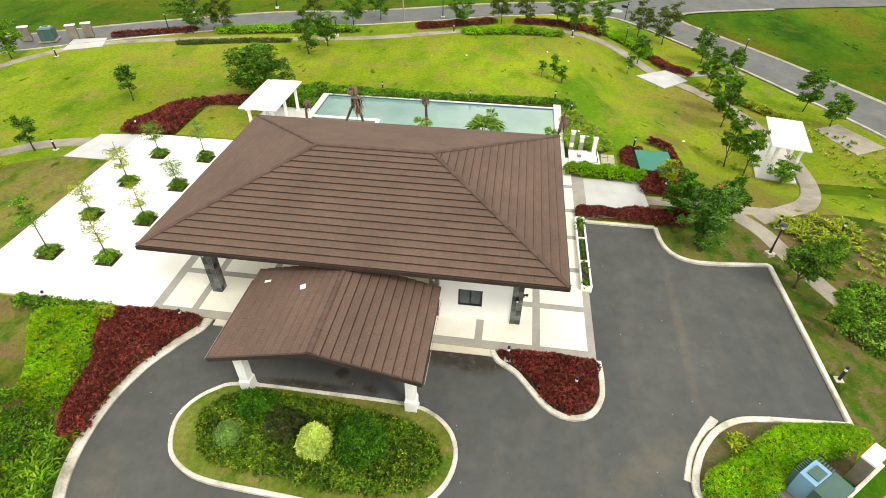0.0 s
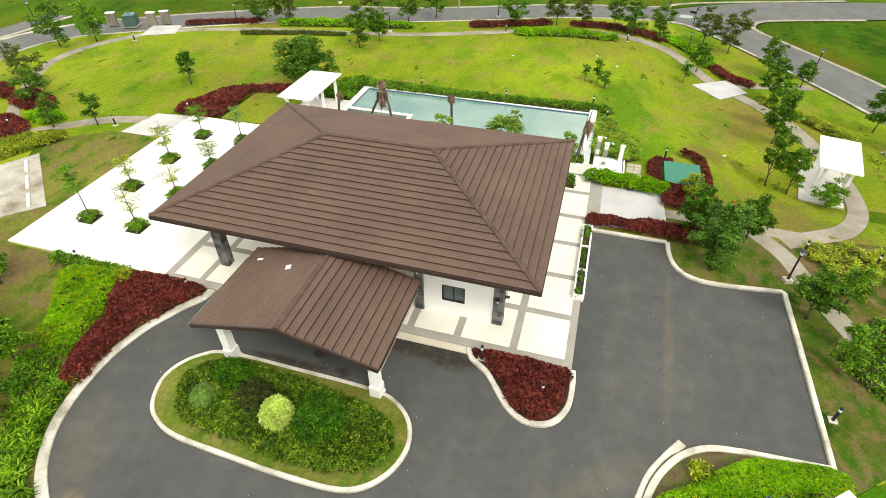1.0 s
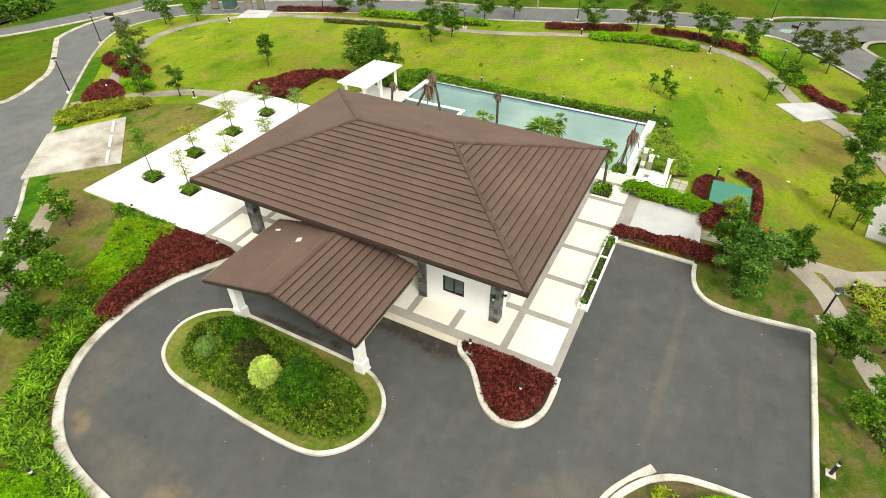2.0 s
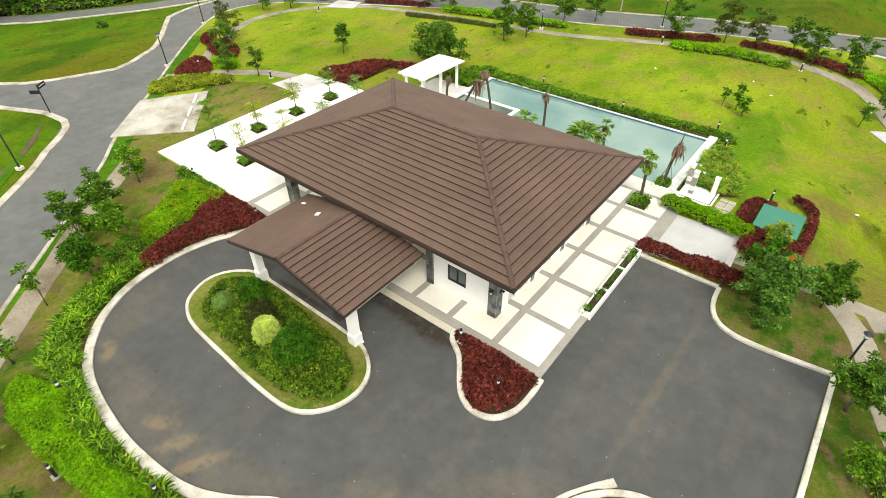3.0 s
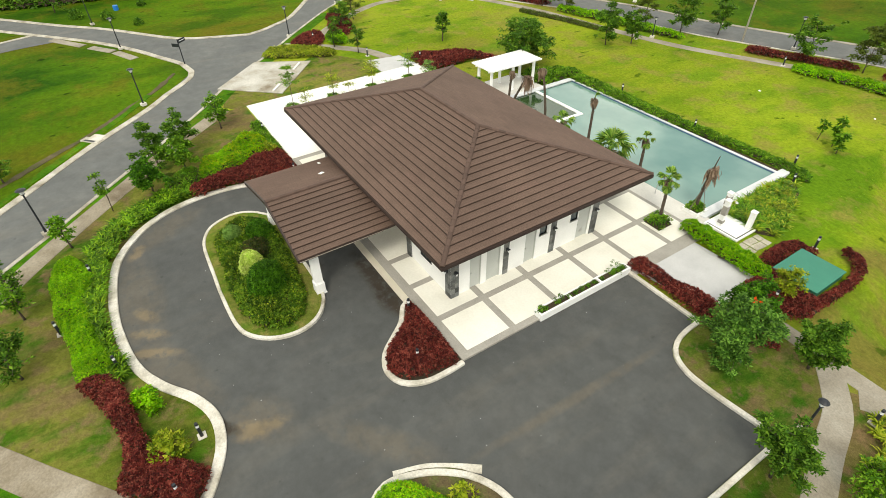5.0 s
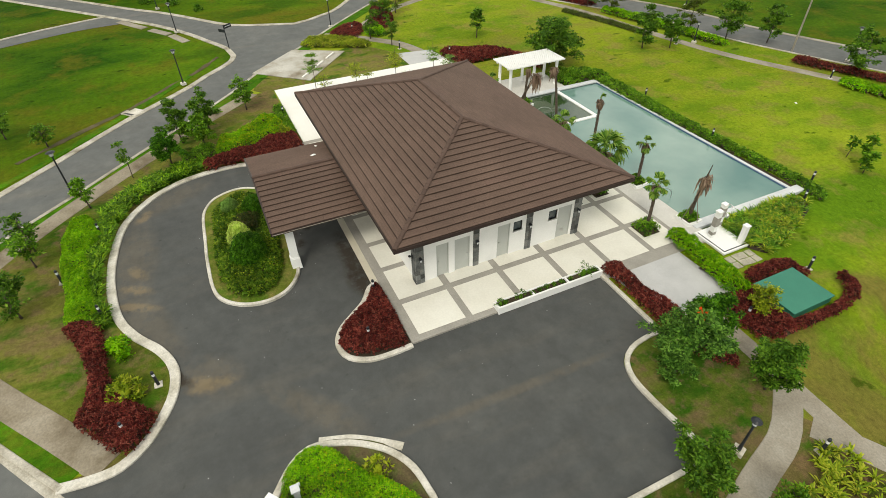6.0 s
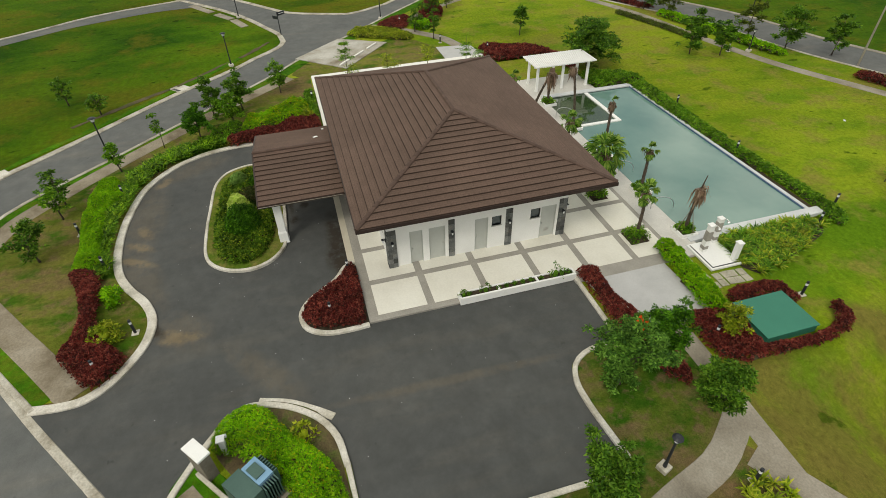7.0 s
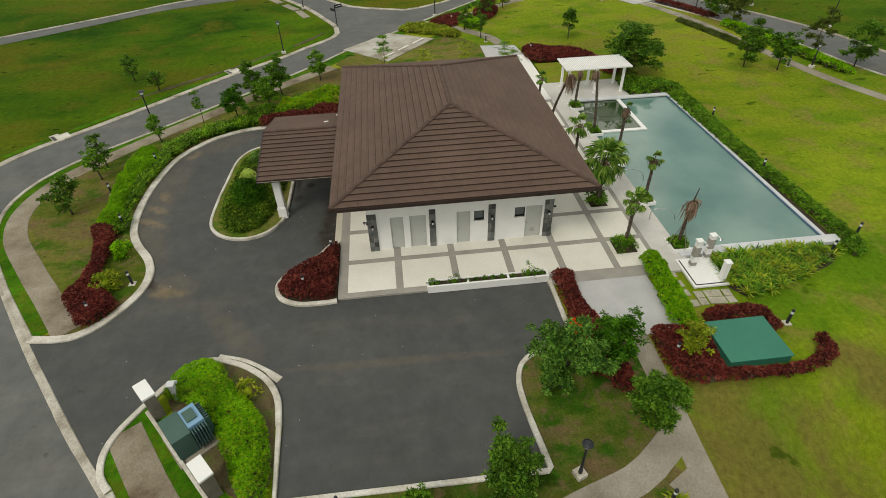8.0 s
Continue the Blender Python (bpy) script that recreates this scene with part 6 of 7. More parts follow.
# ---- far beds ----
FAR_BEDS = [
    ("red_shrubs", [(-39.9, 22.5), (-38.5, 25.0), (-41.0, 26.6), (-43.0, 26.4), (-42.2, 24.2)], 0.45, RED, "deep red foliage shrubs beside the west path"),
    ("red_shrubs", [(-39.9, 28.4), (-41.1, 30.1), (-45.2, 31.3), (-44.6, 28.6), (-41.6, 27.9)], 0.5, RED, "deep red foliage shrubs below young trees"),
    ("red_shrubs", [(-48.3, 30.2), (-48.6, 31.8), (-46.2, 30.6), (-45.6, 28.9)], 0.45, RED, "bright red foliage shrubs beside the path"),
    ("green_shrubs", [(-38.2, 19.0), (-40.2, 21.4), (-36.4, 25.6), (-34.8, 24.8), (-35.9, 22.9)], 0.5, YELLOWG, "yellow-green low shrubs beside the parking apron"),
    ("green_shrubs", [(-41.2, 27.0), (-39.9, 28.5), (-37.5, 27.6), (-38.6, 26.2)], 0.5, VIVID, "bright green low shrubs beside the west path"),
    ("red_shrubs", [(-44.6, 51.4), (-39.0, 53.8), (-36.0, 54.6), (-36.4, 53.2), (-40.0, 52.2), (-44.0, 50.6)], 0.45, RED, "deep red foliage shrubs along the north path"),
    ("green_hedge", [(-34.6, 54.4), (-26.6, 56.0), (-18.6, 57.4), (-18.8, 56.2), (-26.0, 54.8), (-33.6, 53.2)], 0.7, VIVID, "bright green hedge along the north path"),
    ("red_shrubs", [(-13.2, 59.6), (-8.8, 61.3), (-4.2, 62.9), (-4.0, 61.9), (-8.6, 60.0), (-12.6, 58.4)], 0.5, RED, "deep red foliage shrubs along the north path"),
    ("green_hedge", [(-7.9, 58.4), (-2.4, 59.8), (3.2, 59.2), (3.5, 58.2), (-2.2, 58.2), (-7.2, 57.2)], 0.6, VIVID, "bright green hedge along the lawn's far edge"),
    ("red_shrubs", [(-2.2, 63.0), (2.6, 63.4), (6.4, 61.6), (8.0, 59.4), (7.4, 58.8), (5.2, 60.9), (1.8, 62.1), (-1.8, 61.9)], 0.5, RED, "deep red foliage shrubs along the curving path"),
    ("green_shrubs", [(6.8, 61.6), (9.4, 59.8), (11.6, 56.4), (12.2, 53.0), (11.2, 52.6), (10.2, 55.6), (8.4, 58.6)], 0.5, VIVID, "bright yellow-green shrubs along the curving path"),
    ("red_shrubs", [(11.4, 53.0), (12.4, 50.2), (14.4, 48.6), (15.0, 49.4), (13.2, 51.2), (12.2, 53.2)], 0.5, RED, "deep red foliage shrubs beside the pale pad"),
    ("green_shrubs", [(14.6, 47.0), (16.2, 45.4), (18.4, 43.4), (20.6, 40.6), (19.8, 40.0), (17.4, 42.6), (14.8, 45.4)], 0.4, YELLOWG, "yellow-green low shrubs beside the path"),
    ("green_shrubs", [(-36.6, 50.2), (-30.0, 52.0), (-25.0, 52.8), (-25.0, 52.0), (-30.0, 51.0), (-36.0, 49.4)], 0.3, OLIVE, "dull green low shrubs along the path"),
]
for i, (nm, pts, hh, mat, lab) in enumerate(FAR_BEDS):
    bed(nm, curve(pts, True, 0.8), hh, 0.14, 520, mat, lab, "shrubs", seed=80 + i, edge=0.4, bumpy=1.0)

# ---- trees ----
TREES = [
    # x, y, height, radius, leaves, material, seed
    (-22.6, 38.7, 3.9, 2.6, 6500, DEEP, 101, "dense dark green young tree beside the pergola"),
    (9.3, 23.3, 3.7, 1.35, 5600, TULIP, 102, "leafy green tulip tree with orange-red blossoms"),
    (8.6, 25.6, 2.9, 1.0, 3000, CLIPPED, 103, "young green tree beside the court"),
    (11.45, 26.1, 2.5, 0.95, 3200, DEEP, 104, "rounded dark green young tree beside the path"),
    (13.3, 20.3, 2.7, 0.95, 2600, DEEP, 105, "young green tree beside the car park"),
    (13.9, 17.2, 1.8, 0.58, 800, MIDG, 106, "small bright green tree beside the car park"),
    (13.2, 32.4, 4.1, 1.0, 2200, DEEP, 107, "slender green tree on the lawn"),
    (14.3, 31.7, 3.4, 1.0, 2200, MIDG, 108, "slender green tree beside the pergola"),
    (14.6, 38.6, 4.2, 1.2, 2400, DEEP, 109, "green tree beside the curved path"),
    (15.2, 41.4, 4.0, 1.1, 2000, MIDG, 110, "green tree beside the curved path"),
    (15.6, 46.3, 4.0, 1.1, 1800, DEEP, 111, "green tree beside the pale pad"),
    (16.4, 52.6, 3.4, 1.4, 1600, DEEP, 112, "green tree beside the east road"),
    (22.0, 42.5, 4.0, 1.3, 2000, DEEP, 113, "green street tree beside the east road"),
    (23.0, 39.9, 2.8, 1.1, 1300, DEEP, 114, "small green street tree beside the apron"),
    (18.6, 50.0, 2.6, 0.9, 900, DEEP, 115, "small green street tree beside the east road"),
    (13.6, 57.6, 4.6, 1.8, 1800, OLIVE, 116, "airy olive-green tree near the junction"),
    (11.4, 59.6, 4.2, 1.5, 1500, OLIVE, 117, "airy olive-green tree near the junction"),
    (8.9, 48.6, 2.2, 0.5, 260, MIDG, 118, "thin sapling beside the pale pad"),
    (10.2, 51.4, 3.0, 1.0, 900, DEEP, 119, "green tree beside the curving path"),
    (-32.6, 36.3, 3.0, 0.85, 800, DEEP, 120, "slender young tree on the lawn"),
    (-22.0, 49.2, 4.0, 1.5, 1900, DEEP, 121, "young green tree on the lawn"),
    (-34.5, 27.5, 2.6, 0.75, 800, DEEP, 122, "slender young tree beside the west path"),
    (-37.4, 26.2, 2.4, 0.85, 800, DEEP, 123, "small green tree beside the west path"),
    (-36.4, 53.4, 4.0, 2.0, 2000, DEEP, 124, "broad green tree along the north road"),
    (-33.2, 54.4, 3.4, 1.5, 1400, OLIVE, 125, "green tree along the north road"),
    (-23.6, 57.0, 4.2, 1.2, 1200, OLIVE, 126, "airy tree along the north road"),
    (-19.8, 58.0, 4.2, 1.6, 1800, DEEP, 127, "broad green tree along the north road"),
    (-8.0, 60.6, 3.8, 1.5, 1600, DEEP, 128, "green tree along the north road"),
    (-3.6, 62.2, 4.2, 1.5, 1500, OLIVE, 129, "airy tree along the north road"),
    (-0.8, 62.8, 3.6, 1.1, 1100, OLIVE, 130, "airy tree along the north road"),
    (2.6, 62.0, 3.8, 1.0, 1000, DEEP, 131, "slender tree along the north road"),
    (4.6, 60.6, 3.6, 1.4, 1400, DEEP, 132, "green tree along the curving path"),
    (7.2, 59.8, 3.8, 1.5, 1500, DEEP, 133, "green tree along the curving path"),
    (-25.5, 11.5, 2.7, 0.75, 1300, MIDG, 134, "young street tree beside the footpath"),
    (-22.9, 8.4, 3.2, 1.05, 2500, DEEP, 135, "young street tree beside the footpath"),
    (-20.3, 7.85, 2.5, 0.95, 2700, MIDG, 136, "young green tree beside the drive"),
    (-21.8, 6.4, 3.2, 1.05, 2700, DEEP, 137, "young street tree beside the footpath"),
    (-18.8, 5.45, 2.3, 0.85, 2600, CLIPPED, 138, "dense young green tree beside the drive"),
    (-18.15, 3.0, 2.6, 0.65, 240, MIDG, 139, "sparse young street tree beside the footpath"),
    (-15.5, 0.6, 2.1, 0.6, 600, MIDG, 140, "small street tree beside the footpath"),
    (-12.2, -2.0, 2.5, 0.8, 600, DEEP, 141, "sparse street tree beside the footpath"),
    (-10.6, -1.8, 2.1, 0.7, 500, MIDG, 142, "small street tree beside the footpath"),
    (-6.6, -2.0, 2.3, 0.95, 1200, DEEP, 143, "green street tree beside the footpath"),
    (-42.2, 29.4, 3.0, 1.4, 1600, DEEP, 144, "green tree in the red shrub bed"),
    (-45.0, 32.0, 3.2, 1.3, 900, OLIVE, 145, "airy reddish-green tree in the shrub bed"),
    (-48.6, 33.4, 3.0, 1.1, 900, OLIVE, 146, "small tree beside the west road"),
    (-52.0, 41.0, 4.2, 2.0, 1700, DEEP, 147, "broad green tree at the road corner"),
    (-49.6, 43.4, 3.8, 1.6, 1300, MIDG, 148, "green tree at the road corner"),
    (-17.5, 61.2, 3.6, 1.1, 1200, DEEP, 150, "slender street tree beside the north road"),
    (-20.8, 51.6, 3.2, 1.2, 1300, DEEP, 151, "young green tree on the lawn"),
    (-28.6, -5.6, 2.2, 0.9, 700, DEEP, 152, "self-sown bush tree in the rough field"),
    (-25.8, -2.6, 1.7, 0.8, 600, DEEP, 153, "self-sown bush tree in the rough field"),
    (-20.8, 38.2, 1.9, 0.5, 300, OLIVE, 154, "thin sapling behind the pergola"),
    (1.9, 46.4, 2.2, 0.45, 200, MIDG, 155, "thin yellowish sapling on the lawn"),
    (2.6, 45.6, 1.5, 0.5, 220, MIDG, 156, "thin sapling on the lawn"),
    (0.8, 46.6, 1.7, 0.25, 80, MIDG, 157, "thin bare sapling on the lawn"),
    (14.6, 18.6, 1.7, 0.45, 350, MIDG, 158, "small green tree beside the path"),
    (15.4, 22.0, 2.0, 0.7, 800, MIDG, 159, "leafy green tree beside the path"),
    (8.45, 29.1, 1.9, 0.6, 700, YELLOWG, 160, "small yellow-green tree among red shrubs"),
    (16.4, 30.9, 1.5, 1.1, 1500, MIDG, 161, "leafy green bush before the pergola"),
    (-69.0, 3.0, 4.0, 2.2, 1400, DEEP, 162, "dark green tree at the field's edge"),
    (-72.5, 7.0, 4.4, 2.4, 1400, DEEP, 163, "dark green tree at the field's edge"),
    (-71.5, 11.0, 4.0, 2.2, 1400, DEEP, 164, "dark green tree at the field's edge"),
]
for x, y, hh, rr, cnt, mat, sd, lab in TREES:
    tulip = sd == 102
    thin = cnt < 400
    tree("tulip_tree" if tulip else ("sapling" if thin else "tree"), x, y, hh, rr, mat, lab, sd, leaf=0.12 if x > 7 and y < 34 else (0.2 if y > 34 else 0.15), count=int(cnt * (2.6 if x > 7 and y < 34 else 1.7)), low=0.16 if rr > 1.0 else 0.26,
         trunk=0.03 if thin else 0.055, limbs=5 if thin else (20 if rr > 2.1 and y > 30 else (17 if x > 7 and y < 30 else 10)), flowers=3 if tulip else 0)


def tiered_tree(x, y, h, seed, mat):
    """A thin plaza tree: one straight stem and flat open tiers of fine twigs."""
    r = np.random.RandomState(seed)
    ob = thing("plaza_tree", "thin young tree with flat airy tiers in a square pit", "tree", (x, y, 0.1), group="young trees on the plaza")
    wood, p, d = [tube([(0, 0, 0), (0.02, 0.01, h * 0.5), (0, 0.03, h)], [0.035, 0.025, 0.008], 6)], [], []
    for t, reach in ((0.42, 0.5), (0.6, 0.8), (0.74, 0.62), (0.9, 0.4)):
        if r.rand() < 0.15:
            continue
        for k in range(7):
            a = k * 0.9 + r.rand()
            q = reach * r.uniform(0.6, 1.1)
            e = Vector((math.cos(a) * q, math.sin(a) * q, h * t + r.uniform(0.05, 0.15)))
            wood.append(tube([(0, 0, h * t - 0.06), (e.x * 0.5, e.y * 0.5, e.z), tuple(e)], [0.012, 0.008, 0.004], 4))
            for _ in range(int(64 * mat[1])):
                s = r.uniform(0.25, 1.1)
                p.append((e.x * s + r.normal() * 0.09, e.y * s + r.normal() * 0.09, e.z + r.normal() * 0.035))
    v, f = joined(wood)
    raw("trunk", v, f, BARK, ob)
    p = np.array(p)
    ln = 0.085 * r.uniform(0.6, 1.4, len(p))
    v, f = leaf_mesh(p, r.normal(size=p.shape) * (1, 1, 0.35), ln, ln * 0.55, r)
    raw("crown", v, f, mat[0], ob)
    return ob


pit_number = 0
for xx in (-25.4, -22.05):
    for yy in (17.32, 20.82, 24.45, 28.05):
        pit_number += 1
        tiered_tree(xx, yy, (3.7, 2.6, 3.0, 2.9, 3.0, 2.6, 2.2, 2.8)[pit_number - 1], 200 + pit_number, ((MIDG, 1.5), (YELLOWG, 0.8), (YELLOWG, 1.1), (MIDG, 0.9), (YELLOWG, 0.35), (YELLOWG, 0.6), (GREY_G, 0.7), (GREY_G, 0.9))[pit_number - 1])
        s = 0.5
        slab("tree_pit", [(xx - s, yy - s), (xx + s, yy - s), (xx + s, yy + s), (xx - s, yy + s)], 0.126, SOIL, "square soil pit cut into the plaza", "tree pit", 0.1)
        bed("pit_groundcover", [(xx - s, yy - s), (xx + s, yy - s), (xx + s, yy + s), (xx - s, yy + s)], 0.42, 0.09, 1500, MIDG, "clipped green groundcover filling a square tree pit", "plants", z=0.12, seed=220 + pit_number, edge=0.15, bumpy=2.0)


# ---- palms ----
def frond(length, spread, droop, fold, leaf_count=20, withered=False, seed=0):
    """A fan leaf: a short stalk along x, then parted pleated fingers whose tips hang."""
    r = np.random.RandomState(seed)
    stalk = [(0, 0, 0), (length * 0.26, 0, length * 0.05), (length * 0.48, 0, length * 0.03)]
    v, f = tube(stalk, [0.018, 0.014, 0.01], 4)
    base = Vector(stalk[-1])
    for k in range(leaf_count):
        a = (k / (leaf_count - 1) - 0.5) * 2 * spread
        q = length * 0.6 * (1 - 0.3 * (abs(a) / spread) ** 2) * r.uniform(0.85, 1.1)
        sag = droop * r.uniform(0.7, 1.4)
        out = Vector((math.cos(a), math.sin(a) * fold, 0.12 * math.cos(3 * a)))
        side = Vector((-math.sin(a), math.cos(a), 0.4 * (-1) ** k)) * (0.036 if not withered else 0.03) * (0.5 + 0.6 * length)
        near, mid, tip = base + out * q * 0.3, base + out * q * 0.66 + Vector((0, 0, -sag * q * 0.14)), base + out * q * (1.0 - 0.25 * sag) + Vector((0, 0, -sag * q * 0.6))
        n = len(v)
        v += [tuple(base), tuple(near - side * 0.9), tuple(near + side * 0.9), tuple(mid - side), tuple(mid + side), tuple(tip)]
        f += [(n, n + 1, n + 2), (n + 1, n + 3, n + 4, n + 2), (n + 3, n + 5, n + 4)]
    return v, f


def palm(x, y, h, label, green=12, dry=4, length=1.0, seed=1, lean=(0.0, 0.0), z=0.12, props=False, stalk_only=False, trunk=0.075):
    r = np.random.RandomState(seed)
    ob = thing("fan_palm", label, "palm", (x, y, z), group="fan palms beside the pool")
    top = Vector((lean[0], lean[1], h))
    axis = [Vector((lean[0] * t ** 1.5, lean[1] * t ** 1.5, h * t)) for t in np.linspace(0, 1, 12)]
    v, f = tube(axis, [trunk * (1.3 - 0.4 * i / 11) * (1.0 + 0.13 * (i % 2)) for i in range(12)], 9)
    pieces = [(v, f)]
    for k in range(46):
        t = r.uniform(0.25, 1.0)
        a = r.uniform(0, 6.28)
        c = Vector((lean[0] * t ** 1.5, lean[1] * t ** 1.5, h * t))
        o = Vector((math.cos(a), math.sin(a), 0))
        s = Vector((-math.sin(a), math.cos(a), 0)) * 0.03
        p0, p1 = c + o * trunk * 0.85, c + o * (trunk + 0.05) + Vector((0, 0, 0.09))
        pieces.append(([tuple(p0 - s), tuple(p0 + s), tuple(p1 + s * 0.4), tuple(p1 - s * 0.4)], [(0, 1, 2, 3)]))
    v, f = joined(pieces)
    raw("trunk", v, f, PALMBARK, ob)
    for k in range(green):
        up = 80 - 125 * (k / max(1, green - 1)) ** 0.9
        v, f = frond(length * r.uniform(0.85, 1.1), 1.5, 0.85, 1.0, 17, False, seed * 50 + k)
        raw("frond", v, f, PALMLEAF, ob).matrix_basis = Matrix.Translation(top) @ pose(0, 0, 0, 0, -up, 137.5 * k + r.uniform(-12, 12))
    for k in range(dry):
        # a dead crown hangs in rags down one side of the trunk
        a0 = 2.4 * k + r.uniform(-0.3, 0.3) if green else seed + r.normal() * 1.1
        stiff = 1.0 if k % 5 == 4 else 0.25
        v, f = [], []
        for _ in range(9):
            a, drop, out = a0 + r.normal() * 0.35, length * r.uniform(0.3, 0.9), length * r.uniform(0.06, 0.26) * (1 + stiff)
            start = Vector((0, 0, -(0.35 if green else 0.75) * length * r.rand() * (k / dry)))
            rim = start + Vector((math.cos(a) * out, math.sin(a) * out, 0.16 * length * stiff * r.rand()))
            tip = rim + Vector((math.cos(a) * out * r.uniform(-0.3, 0.5), math.sin(a) * out * r.uniform(-0.3, 0.5), -drop))
            side = Vector((-math.sin(a), math.cos(a), r.normal() * 0.3)) * r.uniform(0.018, 0.04)
            n = len(v)
            half = (rim + tip) / 2 + Vector((math.cos(a), math.sin(a), 0)) * 0.05 * r.normal()
            v += [tuple(q) for q in (start, rim - side, rim + side, half - side * 1.3, half + side * 1.3, tip)]
            f += [(n, n + 1, n + 2), (n + 1, n + 3, n + 4, n + 2), (n + 3, n + 5, n + 4)]
        raw("dry_frond", v, f, BROWNLEAF, ob, "withered brown frond").matrix_basis = Matrix.Translation(top)
    if stalk_only:
        v, f = tube([tuple(top - Vector((0, 0, 0.2))), (top.x + 0.12, top.y + 0.04, top.z + 0.8)], [0.05, 0.02], 6)
        raw("spear", v, f, PALMBARK, ob, "bare dark spear leaf")
    if props:
        for k in range(3):
            a = k * 2.1 + 0.4
            v, f = tube([(math.cos(a) * 0.5, math.sin(a) * 0.5, 0), (lean[0] * 0.4, lean[1] * 0.4, h * 0.55)], [0.022, 0.018], 5)
            raw("prop", v, f, WALLGREY, ob, "pale wooden prop")
    return ob


palm(1.1, 29.15, 2.75, "fan palm with a drooping yellow-green crown on a rough trunk", 11, 6, 0.78, 301, (-0.15, 0.1))
palm(1.5, 31.85, 2.9, "dying fan palm with withered fronds, propped by stakes", 0, 18, 0.95, 302, (0.3, -0.15), props=True, stalk_only=True, z=0.3)
palm(-2.8, 31.85, 2.5, "thin fan palm with a sparse yellowing crown", 7, 8, 0.7, 303, (-0.15, 0.1), z=0.3)
palm(-3.15, 29.15, 2.7, "full green fan palm with a dense crown", 22, 4, 1.6, 304, (-0.15, 0.05), trunk=0.11)
palm(-7.3, 31.8, 3.5, "dead fan palm with a brown drooping crown", 1, 16, 0.65, 305, (-0.1, 0.1), z=0.3)
palm(-7.2, 28.95, 3.0, "fan palm with a thin green crown", 9, 4, 0.95, 306, (0.0, 0.0))
palm(-11.7, 31.85, 4.1, "dead fan palm with a brown drooping crown", 0, 18, 0.75, 307, (-0.6, -0.2), z=0.3)
palm(-16.0, 31.8, 2.8, "dead fan palm with a brown drooping crown", 0, 14, 0.6, 308, (0.2, 0.0), z=0.3)
palm(-13.0, 28.9, 4.4, "bent dead fan palm with a brown crown", 0, 20, 1.0, 309, (1.5, 0.6))
palm(-16.6, 29.0, 2.3, "small fan palm with a thin green crown", 8, 3, 0.7, 310, (0.0, 0.1))


def pool_planter(x0, x1, y0, y1, seed):
    p = thing("pool_planter", "low white planter box with green plants at the pool's edge", "planter", ((x0 + x1) / 2, (y0 + y1) / 2, 0.12), group="planter boxes at the pool")
    w, d = (x1 - x0) / 2, (y1 - y0) / 2
    part("box", boxes((-w, w, -d, -d + 0.1, 0, 0.2), (-w, w, d - 0.1, d, 0, 0.2), (-w, -w + 0.1, -d + 0.1, d - 0.1, 0, 0.2), (w - 0.1, w, -d + 0.1, d - 0.1, 0, 0.2)), WHITE, p)
    part("soil", boxes((-w + 0.1, w - 0.1, -d + 0.1, d - 0.1, 0, 0.16)), SOIL, p)
    return p


for i, (x0, y0) in enumerate(((0.98, 31.35), (-3.35, 31.35), (-7.8, 31.35), (-12.15, 31.35), (-16.5, 31.35))):
    pool_planter(x0, x0 + 1.05, y0, y0 + 1.0, i)
    bed("planter_plants", [(x0 + 0.1, y0 + 0.1), (x0 + 0.95, y0 + 0.1), (x0 + 0.95, y0 + 0.9), (x0 + 0.1, y0 + 0.9)], 0.42, 0.15, 900, MIDG, "leafy green plants in a pool planter", "plants", z=0.26, seed=320 + i, edge=0.25)
for i, (x0, y0) in enumerate(((1.1, 29.1), (-3.15, 29.1), (-7.2, 28.95))):
    s = 0.55 if i == 0 else 0.5
    slab("palm_pit", [(x0 - s, y0 - s), (x0 + s, y0 - s), (x0 + s, y0 + s), (x0 - s, y0 + s)], 0.132, SOIL, "square soil pit cut into the terrace", "tree pit", 0.1)
    bed("pit_fern", [(x0 - s, y0 - s), (x0 + s, y0 - s), (x0 + s, y0 + s), (x0 - s, y0 + s)], 0.55, 0.2, 900, MIDG, "bushy green ferns in a square terrace pit", "plants", z=0.13, seed=330 + i, edge=0.25, ratio=0.35)


# ---- pergolas ----
def pergola(name, x, y, turn, w, length, h, rows, label):
    p = thing(name, label, "pergola", (x, y, 0.12), turn, "white pergolas")
    hw, hl = w / 2, length / 2
    for k in range(rows):
        yy = -hl + 0.45 + (length - 0.9) * k / (rows - 1)
        for s in (-1, 1):
            part("post", boxes((s * (hw - 0.5) - 0.09, s * (hw - 0.5) + 0.09, yy - 0.09, yy + 0.09, 0, h - 0.26), (s * (hw - 0.5) - 0.12, s * (hw - 0.5) + 0.12, yy - 0.12, yy + 0.12, 0, 0.1), bevel=0.008), WHITE, p)
    for s in (-1, 1):
        part("beam", boxes((s * (hw - 0.5) - 0.06, s * (hw - 0.5) + 0.06, -hl + 0.1, hl - 0.1, h - 0.26, h - 0.1), bevel=0.008), WHITE, p)
    n = int(length / 0.145)
    for k in range(n):
        yy = -hl + length * (k + 0.5) / n
        part("slat", boxes((-hw, hw, yy - 0.042, yy + 0.042, h - 0.1, h)), WHITE, p)
    return p


pergola("pergola", -19.38, 34.2, 0, 2.75, 5.4, 2.25, 3, "white slatted pergola over the pool deck")
pergola("pergola", 17.0, 33.75, -13, 2.5, 5.1, 2.25, 3, "white slatted pergola beside the curved path")
slab("pergola_floor", [(14.9, 31.2), (17.3, 30.8), (18.4, 36.2), (16.0, 36.6)], 0.11, DECK, "pale paved floor below the pergola")


